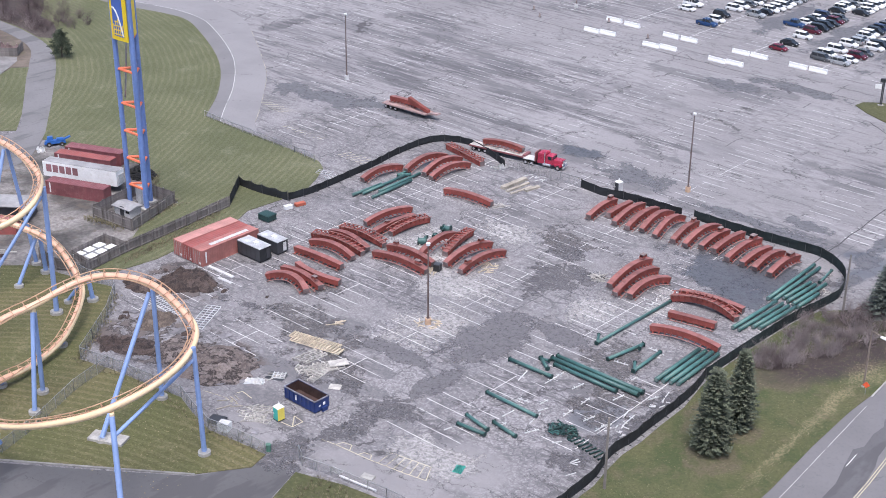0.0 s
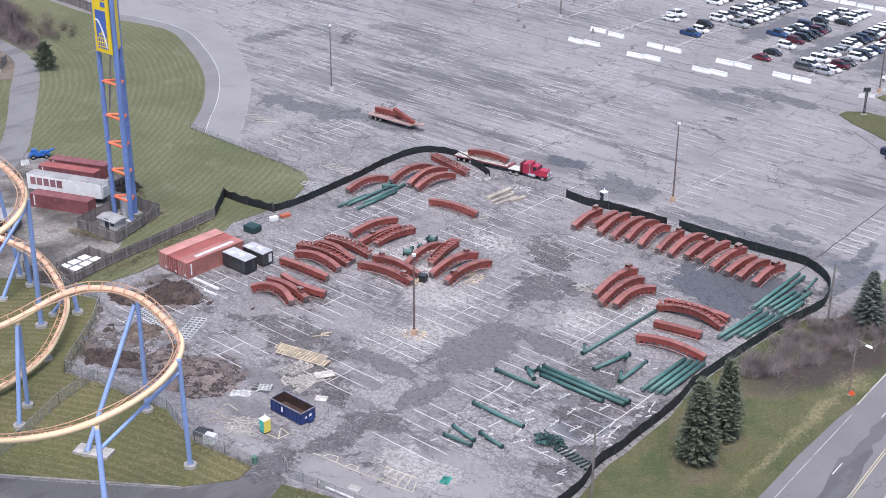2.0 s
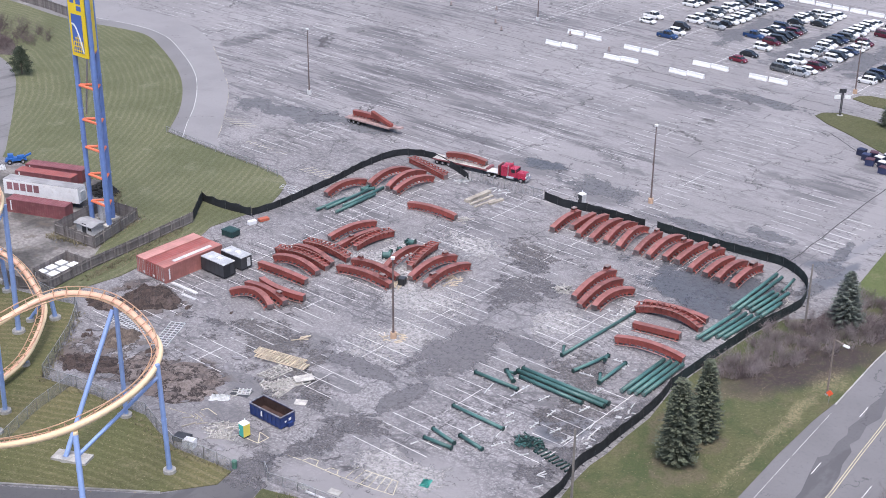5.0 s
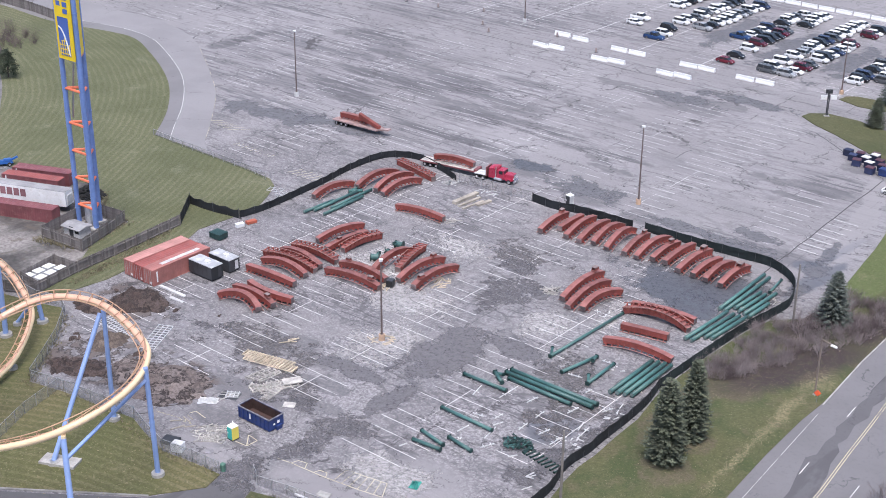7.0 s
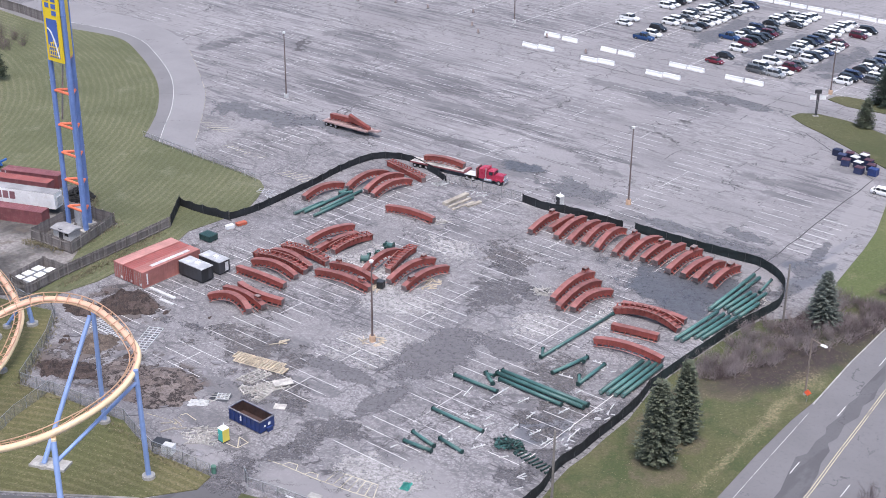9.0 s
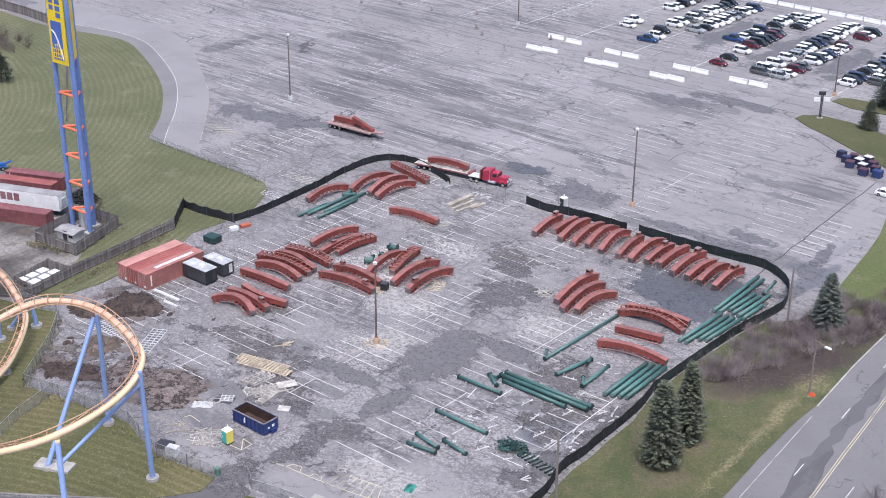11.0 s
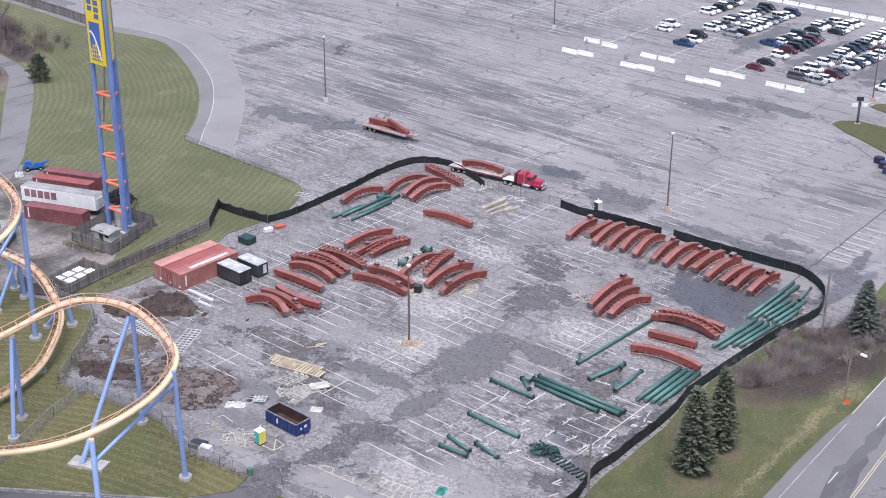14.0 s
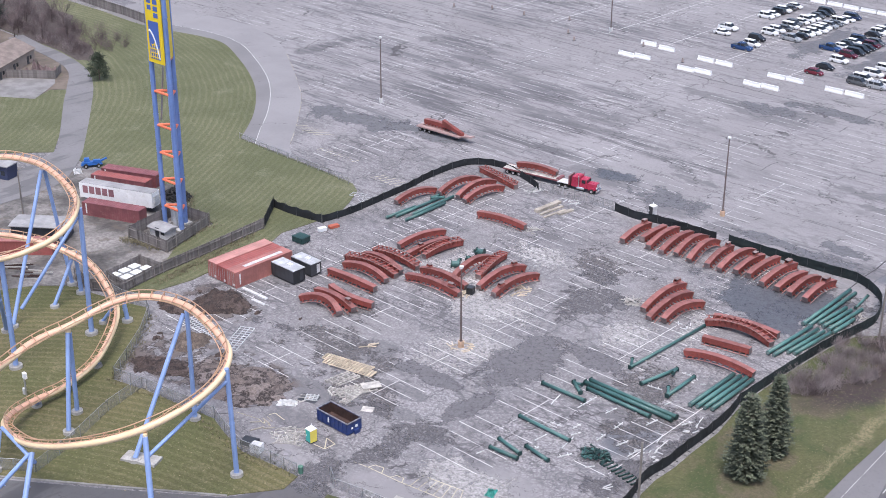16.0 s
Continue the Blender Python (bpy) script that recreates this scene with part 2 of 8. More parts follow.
def grass_mat(name, a, b, dry, centre, stripes=0.5, leaf=0.0):
    n = Nodes(name)
    col = n.mix(n.ramp(n.noise(0.05, 5), 0.35, 0.65), a, b)
    v = n.mapping((-centre[0], -centre[1], 0), src=warp(n, 0.02, 3.5))
    wave = n.nt.nodes.new("ShaderNodeTexWave")
    wave.wave_type, wave.rings_direction = 'RINGS', 'Z'
    n.put(v, wave.inputs["Vector"])
    wave.inputs["Scale"].default_value, wave.inputs["Distortion"].default_value, wave.inputs["Detail"].default_value = 0.22, 0.7, 1
    patchy = n.ramp(n.noise(0.05, 4, 0.7), 0.35, 0.65, 0.25, 1.0)
    col = n.mix(n.math('MULTIPLY', n.math('MULTIPLY', n.ramp(wave.outputs["Fac"], 0.40, 0.95), stripes), patchy), col, dry)
    col = n.mix(n.ramp(n.noise(0.14, 6, 0.7), 0.55, 0.72, 0, 0.6), col, dry)
    col = n.mix(n.ramp(n.noise(2.6, 6, 0.82), 0.43, 0.60, 0, 0.55), col, tuple(x * 0.55 for x in a))
    if leaf:
        col = n.mix(n.ramp(n.noise(2.2, 5, 0.8), 0.57, 0.66, 0, leaf), col, (0.30, 0.25, 0.15))
    n.bump(n.noise(4, 6, 0.8), 0.8, 0.12)
    return n.done(col, 0.95)


def road_mat(name, base, dark, patch=True):
    n = Nodes(name)
    col = n.mix(n.ramp(n.noise(0.08, 5), 0.35, 0.65), base, tuple(x * 1.15 for x in base))
    col = n.mix(n.ramp(n.noise(1.6, 6, 0.75), 0.5, 0.7, 0, 0.5), col, dark)
    if patch:
        col = n.mix(n.ramp(n.noise(1, 4, 0.6, n.mapping(scale=(0.18, 0.05, 1))), 0.52, 0.58, 0, 0.7), col, dark)
    v = n.nt.nodes.new("ShaderNodeTexVoronoi")
    v.feature = 'DISTANCE_TO_EDGE'
    n.put(warp(n, 0.12, 9), v.inputs["Vector"])
    v.inputs["Scale"].default_value = 0.06
    crack = n.math('MULTIPLY', n.ramp(v.outputs["Distance"], 0.002, 0.005, 1, 0), n.ramp(n.noise(0.15, 3), 0.5, 0.58))
    col = n.mix(n.math('MULTIPLY', crack, 0.6), col, (0.06, 0.06, 0.065))
    n.bump(n.noise(5, 5), 0.2, 0.02)
    return n.done(col, 0.9)


def worn_paint(name, col, gone=0.5):
    """Road paint that has rubbed off in flakes."""
    n = Nodes(name)
    keep = n.ramp(n.math('ADD', n.noise(0.22, 3), n.math('MULTIPLY', n.noise(3.0, 5, 0.7), 0.6)), gone + 0.18, gone + 0.42)
    n.done(col, 0.8)
    tr = n.nt.nodes.new("ShaderNodeBsdfTransparent")
    mx = n.nt.nodes.new("ShaderNodeMixShader")
    n.put(keep, mx.inputs[0])
    n.put(tr.outputs[0], mx.inputs[1]), n.put(n.bsdf.outputs[0], mx.inputs[2])
    n.put(mx.outputs[0], n.out.inputs[0])
    return n.mat


def mesh_net(name, col, cover):
    """Woven wire or netting too fine to see thread by thread."""
    n = Nodes(name)
    n.done(col, 0.6, 0.3)
    tr = n.nt.nodes.new("ShaderNodeBsdfTransparent")
    mx = n.nt.nodes.new("ShaderNodeMixShader")
    n.put(n.ramp(n.noise(1.5, 3), 0.3, 0.7, cover * 0.7, cover * 1.3), mx.inputs[0])
    n.put(tr.outputs[0], mx.inputs[1]), n.put(n.bsdf.outputs[0], mx.inputs[2])
    n.put(mx.outputs[0], n.out.inputs[0])
    return n.mat


def glass_mat(name, col):
    n = Nodes(name)
    n.bsdf.inputs["Specular IOR Level"].default_value = 0.8
    return n.done(n.mix(n.ramp(n.noise(0.8, 3), 0.3, 0.7), col, tuple(x * 1.8 for x in col)), 0.08)


ASPHALT = asphalt_lot("old_asphalt_yard", -400, 58)
ASPHALT_FAR = asphalt_lot("old_asphalt_far_lot", 58, 900)
LAWN = grass_mat("mown_lawn", (0.103, 0.112, 0.054), (0.134, 0.138, 0.071), (0.220, 0.213, 0.145), (-195.2, -41.2), 0.42)
ROUGH_GRASS = grass_mat("rough_grass", (0.068, 0.078, 0.030), (0.098, 0.096, 0.044), (0.165, 0.138, 0.082), (-40, -120), 0.12, 0.4)
ROAD = road_mat("road_asphalt", (0.158, 0.152, 0.160), (0.118, 0.113, 0.121), False)
LANE = road_mat("service_road_asphalt", (0.100, 0.097, 0.103), (0.074, 0.071, 0.077))
PATH = road_mat("paved_path", (0.176, 0.169, 0.178), (0.15, 0.144, 0.152), False)
DRIVE = road_mat("smooth_pale_drive", (0.226, 0.217, 0.228), (0.19, 0.183, 0.192), False)


def verge_mat():
    """Roadside grass: lush and worn patches, dark leaf litter below the thicket, a drift of pale leaves by the road."""
    n = Nodes("verge_grass")
    times = lambda *v: v[0] if len(v) == 1 else n.math('MULTIPLY', v[0], times(*v[1:]))
    w = warp(n, 0.5, 2.6, warp(n, 0.15, 4.0))
    col = n.mix(n.ramp(n.noise(0.10, 5, 0.65), 0.38, 0.62), (0.062, 0.080, 0.029), (0.108, 0.108, 0.049))
    col = n.mix(n.ramp(n.noise(0.22, 6, 0.7, n.mapping((4, 9, 0))), 0.50, 0.66, 0, 0.75), col, (0.135, 0.112, 0.068))
    dry = blobs(n, [(w, 51, -2, 4, 4), (w, 50.5, 6, 3, 3), (w, 45, 12, 3, 12), (w, 46, 22, 6, 4)])
    col = n.mix(times(dry, n.ramp(n.noise(0.6, 5, 0.7), 0.35, 0.6, 0.3, 0.85)), col, (0.125, 0.100, 0.068))
    col = n.mix(n.ramp(n.noise(2.8, 6, 0.8), 0.44, 0.62, 0, 0.6), col, (0.045, 0.054, 0.022))
    litter = blobs(n, [(w, 51.4, 33.5, 16.5, 5.2, 68, 0.5), (w, 55, 52, 4, 9, 0, 0.5), (w, 46, 26, 4, 4, 0, 0.6), (w, 47, 48, 4, 12, 0, 0.4)])
    col = n.mix(times(litter, n.ramp(n.noise(0.8, 6, 0.75), 0.30, 0.55, 0.6, 1.0)), col, (0.047, 0.034, 0.034))
    flecks = n.noise(3.0, 5, 0.85)
    col = n.mix(n.ramp(flecks, 0.58, 0.66, 0, 0.65), col, (0.26, 0.225, 0.135))
    drift = blobs(n, [(w, 56.4, 20, 1.2, 10, 2, 0.9), (w, 55.9, 31, 2.4, 5.0, 0, 0.9), (w, 57.0, 6, 0.5, 10, 2, 0.9)])
    col = n.mix(times(drift, n.ramp(flecks, 0.44, 0.60, 0.1, 0.85)), col, (0.300, 0.250, 0.150))
    n.bump(n.noise(4, 6, 0.8), 0.8, 0.12)
    return n.done(col, 0.95)


VERGE = verge_mat()
CORNER_GRASS = grass_mat("lush_corner_grass", (0.100, 0.124, 0.044), (0.142, 0.150, 0.064), (0.200, 0.180, 0.100), (-40, -120), 0.12, 0.4)
COASTER_GRASS = grass_mat("coaster_lawn_grass", (0.093, 0.099, 0.037), (0.140, 0.125, 0.055), (0.225, 0.190, 0.112), (10, -110), 0.6, 0.65)
GRAVEL = plain("gravel_yard", (0.195, 0.180, 0.174), 0.95, var=0.65, big=0.16, fine=1.6, dirt=(0.115, 0.094, 0.078))


def soil_mat(name, a, b, wet, rims=0.9):
    """Tipped earth: clods in two tones with dark wet rims and furrows between them."""
    n = Nodes(name)
    v = warp(n, 0.7, 1.5)
    k = n.noise(0.42, 5, 0.62, v)
    col = n.mix(n.ramp(k, 0.38, 0.60), a, b)
    col = n.mix(n.ramp(n.noise(2.6, 6, 0.8), 0.42, 0.60, 0, 0.65), col, tuple(x * 0.5 for x in a))
    col = n.mix(n.ramp(n.noise(3.4, 5, 0.8), 0.58, 0.68, 0, 0.5), col, tuple(min(1, x * 1.7) for x in b))
    rim = n.ramp(n.math('ABSOLUTE', n.math('SUBTRACT', k, 0.52)), 0.010, 0.042, rims, 0)
    col = n.mix(rim, col, wet)
    col = n.mix(n.math('MULTIPLY', edge_cells(n, 0.30, 0.06, warp(n, 1.0, 2.4)), rims * 0.4), col, wet)
    n.bump(n.math('SUBTRACT', n.noise(2.2, 6, 0.8), n.math('MULTIPLY', rim, 0.4)), 0.9, 0.25)
    return n.done(col, 0.95)


SOIL = soil_mat("dark_soil", (0.080, 0.056, 0.050), (0.118, 0.088, 0.080), (0.026, 0.020, 0.020), 0.75)
SOIL_PALE = soil_mat("pale_spoil", (0.165, 0.128, 0.108), (0.215, 0.170, 0.142), (0.07, 0.055, 0.05), 0.6)
SOIL_MID = soil_mat("grey_brown_spoil", (0.180, 0.146, 0.138), (0.258, 0.216, 0.204), (0.042, 0.033, 0.033), 0.95)
WHITE_LINE = worn_paint("white_line_paint", (0.64, 0.63, 0.63), 0.36)
WHITE_CLEAR = worn_paint("fresh_white_line", (0.56, 0.555, 0.55), 0.36)
FADED_EDGE = worn_paint("faded_edge_line", (0.42, 0.41, 0.41), 0.38)
YELLOW_LINE = worn_paint("yellow_line_paint", (0.50, 0.45, 0.33), 0.36)
SEAM = worn_paint("dark_paving_seam", (0.055, 0.052, 0.057), 0.34)
RED_STEEL = plain("red_primer_steel", (0.275, 0.066, 0.054), 0.6, var=0.3, big=0.5, fine=4, dirt=(0.22, 0.085, 0.072), each=0.18)
# paler copy of the primer for upward faces: dust plus sky light in the colour
RED_TOP = plain("dusty_skylit_primer", (0.270, 0.104, 0.095), 0.65, var=0.28, big=0.6, fine=3, dirt=(0.30, 0.150, 0.135), each=0.15)
RED_RAIL = plain("dusty_primer_rail", (0.31, 0.165, 0.150), 0.7, var=0.3, big=0.8, fine=5, each=0.15)
RED_EDGE = plain("dull_primer_flange", (0.27, 0.205, 0.20), 0.75, var=0.35, big=1.0, fine=5, each=0.15)
GREEN_STEEL = plain("dark_green_steel", (0.066, 0.155, 0.146), 0.42, var=0.22, big=0.4, fine=4, each=0.15)
GREEN_END = plain("dusty_green_plate", (0.20, 0.26, 0.25), 0.7, var=0.3, big=1.0, fine=5)
GREEN_DARK = plain("blackish_green_steel", (0.022, 0.058, 0.055), 0.5)
CREAM = plain("cream_yellow_paint", (0.80, 0.62, 0.40), 0.38, var=0.10, big=0.2, fine=2)
SALMON = plain("salmon_tone", (0.78, 0.46, 0.33), 0.42, var=0.12, big=0.2, fine=2)
ORANGE = plain("faded_orange_paint", (0.50, 0.31, 0.20), 0.45, var=0.15, big=0.3, fine=3)
BLUE_STEEL = plain("light_blue_paint", (0.235, 0.335, 0.60), 0.42, var=0.12, big=0.2, fine=2)
DEEP_BLUE = plain("tower_blue_paint", (0.155, 0.245, 0.52), 0.42, var=0.15, big=0.2, fine=2)
HOT_ORANGE = plain("tower_orange_paint", (0.80, 0.20, 0.10), 0.45, var=0.12)
SIGN_YELLOW = plain("sign_yellow", (0.86, 0.62, 0.02), 0.45, var=0.08, big=0.3)
SIGN_BLUE = plain("sign_blue", (0.07, 0.14, 0.45), 0.45, var=0.08)
WHITE = plain("white_paint", (0.84, 0.84, 0.85), 0.5, var=0.08, big=0.6, fine=3, dirt=(0.68, 0.67, 0.65))
GREY_WHITE = plain("weathered_white", (0.60, 0.60, 0.61), 0.65, var=0.2, big=0.7, fine=4, dirt=(0.42, 0.41, 0.40))
CONCRETE = plain("concrete", (0.40, 0.385, 0.37), 0.9, var=0.25, big=0.5, fine=4, dirt=(0.33, 0.32, 0.30))
BASE_TAN = plain("tan_painted_concrete", (0.55, 0.38, 0.27), 0.85, var=0.2, big=1.0, fine=5)
GALV = plain("galvanised_steel", (0.45, 0.45, 0.46), 0.45, 0.6, var=0.2)
STREET_POLE = plain("tan_brown_pole", (0.25, 0.20, 0.175), 0.6, var=0.2)
BROWN_POLE = plain("weathered_steel_pole", (0.16, 0.12, 0.115), 0.6, var=0.25)
WOOD_POLE = plain("weathered_wood_pole", (0.23, 0.205, 0.19), 0.9, var=0.3, fine=8)
FENCE_WOOD = plain("weathered_fence_board", (0.225, 0.202, 0.195), 0.92, var=0.35, big=0.6, fine=6, each=0.22)
LUMBER = plain("raw_lumber", (0.60, 0.505, 0.39), 0.85, var=0.25, big=0.8, fine=6, each=0.15)
WEATHERED = plain("weathered_plank", (0.38, 0.34, 0.29), 0.9, var=0.3, big=0.8, fine=6)
OLD_LUMBER = plain("grey_lumber", (0.47, 0.445, 0.42), 0.9, var=0.3, big=0.8, fine=6, each=0.2)
FABRIC = plain("black_windscreen_fabric", (0.018, 0.021, 0.025), 0.95, var=0.4, big=0.3, fine=2.5)
FABRIC_GREEN = plain("dark_green_windscreen_fabric", (0.016, 0.026, 0.028), 0.95, var=0.4, big=0.3, fine=2.5)
CONT_RED = plain("faded_red_container", (0.40, 0.165, 0.146), 0.55, var=0.22, big=0.3, fine=3, dirt=(0.42, 0.19, 0.16))
CONT_DARK = plain("dull_red_container", (0.33, 0.095, 0.085), 0.6, var=0.22, big=0.3, fine=3, dirt=(0.26, 0.11, 0.10))
CONT_PINK = plain("pale_pink_red_roof", (0.50, 0.25, 0.225), 0.6, var=0.2, big=0.4, fine=3)
MAROON = plain("maroon_container", (0.225, 0.078, 0.086), 0.55, var=0.2, big=0.4, fine=3, dirt=(0.28, 0.13, 0.13))
BLACK = plain("black_paint", (0.022, 0.024, 0.028), 0.4, var=0.3)
CHARCOAL = plain("charcoal_cladding", (0.05, 0.052, 0.06), 0.5, var=0.3)
RUBBER = plain("rubber", (0.02, 0.02, 0.021), 0.85)
SKIP_BLUE = plain("navy_skip_paint", (0.022, 0.045, 0.17), 0.5, var=0.25, big=0.8, fine=4, dirt=(0.05, 0.06, 0.11))
RUST = plain("rusty_steel", (0.062, 0.034, 0.030), 0.85, var=0.45, big=0.8, fine=4, dirt=(0.05, 0.034, 0.03))
TEAL = plain("teal_plastic", (0.06, 0.45, 0.40), 0.45, var=0.1)
LEMON = plain("yellow_plastic", (0.82, 0.68, 0.13), 0.45, var=0.1)
TARP = plain("turquoise_sheeting", (0.10, 0.48, 0.42), 0.5, var=0.3)
TRUCK_RED = plain("glossy_red_paint", (0.40, 0.035, 0.075), 0.3, var=0.12)
CHROME = plain("chrome", (0.75, 0.75, 0.77), 0.2, 0.95, var=0.1)
DULL_ORANGE = plain("dull_orange_plastic", (0.50, 0.13, 0.08), 0.7, var=0.25)
SAFETY_ORANGE = plain("safety_orange", (0.85, 0.13, 0.05), 0.6, var=0.1)
TRACTOR_BLUE = plain("machine_blue", (0.03, 0.13, 0.42), 0.45, var=0.2)
BIN_BLUE = plain("blue_bin_plastic", (0.026, 0.034, 0.085), 0.5, var=0.2, each=0.3)
BIN_MAROON = plain("maroon_bin_lid", (0.085, 0.034, 0.05), 0.5, var=0.2)
ROOF_BROWN = plain("brown_roof_shingle", (0.235, 0.190, 0.172), 0.9, var=0.25, big=0.5, fine=3)
WALL_TAN = plain("tan_siding", (0.36, 0.30, 0.26), 0.85, var=0.2)
ROOF_GREY = plain("grey_membrane_roof", (0.33, 0.325, 0.335), 0.85, var=0.25, big=0.3, fine=2)
BARK = plain("bark", (0.105, 0.08, 0.07), 0.95, var=0.35)
TWIG = plain("bare_twigs", (0.295, 0.250, 0.25), 0.95, var=0.35, big=0.4, fine=3)
TWIG_DARK = plain("dark_bare_twigs", (0.155, 0.118, 0.122), 0.95, var=0.35)
BLUE_NEEDLES = plain("blue_spruce_needles", (0.138, 0.158, 0.136), 0.85, var=0.55, big=0.8, fine=2.5)
NEEDLES = plain("spruce_needles", (0.112, 0.128, 0.086), 0.85, var=0.55, big=0.8, fine=2.5)
NEEDLES_DARK = plain("dark_needles", (0.048, 0.070, 0.050), 0.85, var=0.5, big=0.8, fine=2.5)
NEEDLES_PINE = plain("pine_needles", (0.066, 0.084, 0.056), 0.85, var=0.5, big=0.8, fine=2.5)
WEEDS = plain("dry_weeds", (0.215, 0.190, 0.125), 0.95, var=0.4, big=0.8, fine=3)
NET = mesh_net("chain_link_net", (0.42, 0.42, 0.42), 0.22)
NET_THIN = mesh_net("thin_wire_net", (0.30, 0.30, 0.31), 0.14)
GLASS = glass_mat("dark_window_glass", (0.018, 0.022, 0.028))


# ---- building helpers ----
def thing(name, x, y, z, rz, label, category, group=""):
    ob = new(name)
    ob.matrix_world = pose(x, y, z, 0, 0, rz)
    ob.empty_display_size = 0.2
    return tagged(ob, label, category, group)


def to_mesh(name, bm, material, smooth=False):
    bmesh.ops.recalc_face_normals(bm, faces=bm.faces)
    me = bpy.data.meshes.new(name)
    bm.to_mesh(me)
    bm.free()
    me.materials.append(material)
    if smooth:
        for p in me.polygons:
            p.use_smooth = True
    return me


def part(name, bm, material, parent, label="", smooth=False):
    ob = new(name, to_mesh(name, bm, material, smooth))
    ob.parent = parent
    if label:
        ob["label"] = label
    return ob


def piece(name, me, parent, m):
    """Another object on a shared mesh."""
    ob = new(name, me)
    ob.parent = parent
    ob.matrix_local = m
    return ob


def solo(name, bm, material, label, category, group="", kind="", smooth=False):
    return tagged(new(name, to_mesh(name, bm, material, smooth)), label, category, group, kind)


def box(bm, x, y, z, sx, sy, sz, rz=0.0, top=1.0):
    """A box on z, centred on x, y; top: how much the top narrows."""
    c, s = math.cos(radians(rz)), math.sin(radians(rz))
    vs = []
    for dz, k in ((0, 1.0), (sz, top)):
        for dx, dy in ((-1, -1), (1, -1), (1, 1), (-1, 1)):
            a, b = dx * sx / 2 * k, dy * sy / 2 * k
            vs.append(bm.verts.new((x + a * c - b * s, y + a * s + b * c, z + dz)))
    for f in ((3, 2, 1, 0), (4, 5, 6, 7), (0, 1, 5, 4), (1, 2, 6, 5), (2, 3, 7, 6), (3, 0, 4, 7)):
        bm.faces.new([vs[i] for i in f])
    return vs


def ring(bm, c, u, v, r, n):
    return [bm.verts.new(c + (u * math.cos(a) + v * math.sin(a)) * r) for a in (2 * math.pi * i / n for i in range(n))]


def skin(bm, rings, cap=True, closed=False):
    n = len(rings[0])
    pairs = list(zip(rings, rings[1:])) + ([(rings[-1], rings[0])] if closed else [])
    for a, b in pairs:
        for i in range(n):
            bm.faces.new((a[i], a[(i + 1) % n], b[(i + 1) % n], b[i]))
    if cap and not closed:
        bm.faces.new(rings[0][::-1])
        bm.faces.new(rings[-1])


def tube(bm, p, q, r, r2=None, n=10):
    p, q = Vector(p), Vector(q)
    d = (q - p).normalized()
    u = d.orthogonal().normalized()
    v = d.cross(u)
    skin(bm, [ring(bm, p, u, v, r, n), ring(bm, q, u, v, r if r2 is None else r2, n)])


def beam(bm, p, q, w, h):
    """A square bar from p to q."""
    p, q = Vector(p), Vector(q)
    d = (q - p).normalized()
    side = d.cross(Vector((0, 0, 1)))
    side = side.normalized() if side.length > 1e-4 else Vector((1, 0, 0))
    up = side.cross(d)
    skin(bm, [[bm.verts.new(c + side * a * w / 2 + up * b * h / 2) for a, b in ((-1, -1), (1, -1), (1, 1), (-1, 1))] for c in (p, q)])


def slab(bm, pts, z0, z1):
    lo = [bm.verts.new((x, y, z0)) for x, y in pts]
    hi = [bm.verts.new((x, y, z1)) for x, y in pts]
    n = len(pts)
    for i in range(n):
        bm.faces.new((lo[i], lo[(i + 1) % n], hi[(i + 1) % n], hi[i]))
    bmesh.ops.triangulate(bm, faces=[bm.faces.new(hi), bm.faces.new(lo[::-1])])


def smooth_line(pts, step=1.5, closed=False):
    """A curve through points (any dimension), as evenly stepped Vectors."""
    P = [Vector(p) for p in pts]
    out = []
    n = len(P)
    for i in range(n if closed else n - 1):
        a, b, c, d = (P[(i - 1) % n], P[i % n], P[(i + 1) % n], P[(i + 2) % n]) if closed else (P[max(i - 1, 0)], P[i], P[i + 1], P[min(i + 2, n - 1)])
        m = max(1, round((c - b).length / step))
        for k in range(m):
            t = k / m
            out.append(0.5 * (2 * b + (c - a) * t + (2 * a - 5 * b + 4 * c - d) * t * t + (3 * b - a - 3 * c + d) * t ** 3))
    if not closed:
        out.append(P[-1])
    return out


def ribbon(bm, pts, w, z, h=0.0):
    """A flat band of width w along points in the plan, h thick."""
    P = [Vector((p[0], p[1])) for p in pts]
    L, R = [], []
    for i, p in enumerate(P):
        d = (P[min(i + 1, len(P) - 1)] - P[max(i - 1, 0)]).normalized()
        s = Vector((-d.y, d.x)) * w / 2
        L.append(p + s), R.append(p - s)
    if h:
        skin(bm, [[bm.verts.new((*l, z)), bm.verts.new((*l, z + h)), bm.verts.new((*r, z + h)), bm.verts.new((*r, z))] for l, r in zip(L, R)])
        return
    a = [(bm.verts.new((*l, z)), bm.verts.new((*r, z))) for l, r in zip(L, R)]
    for (p, q), (r, s) in zip(a, a[1:]):
        bm.faces.new((p, q, s, r))


def strip(bm, x0, y0, x1, y1, w, z):
    ribbon(bm, [(x0, y0), (x1, y1)], w, z)


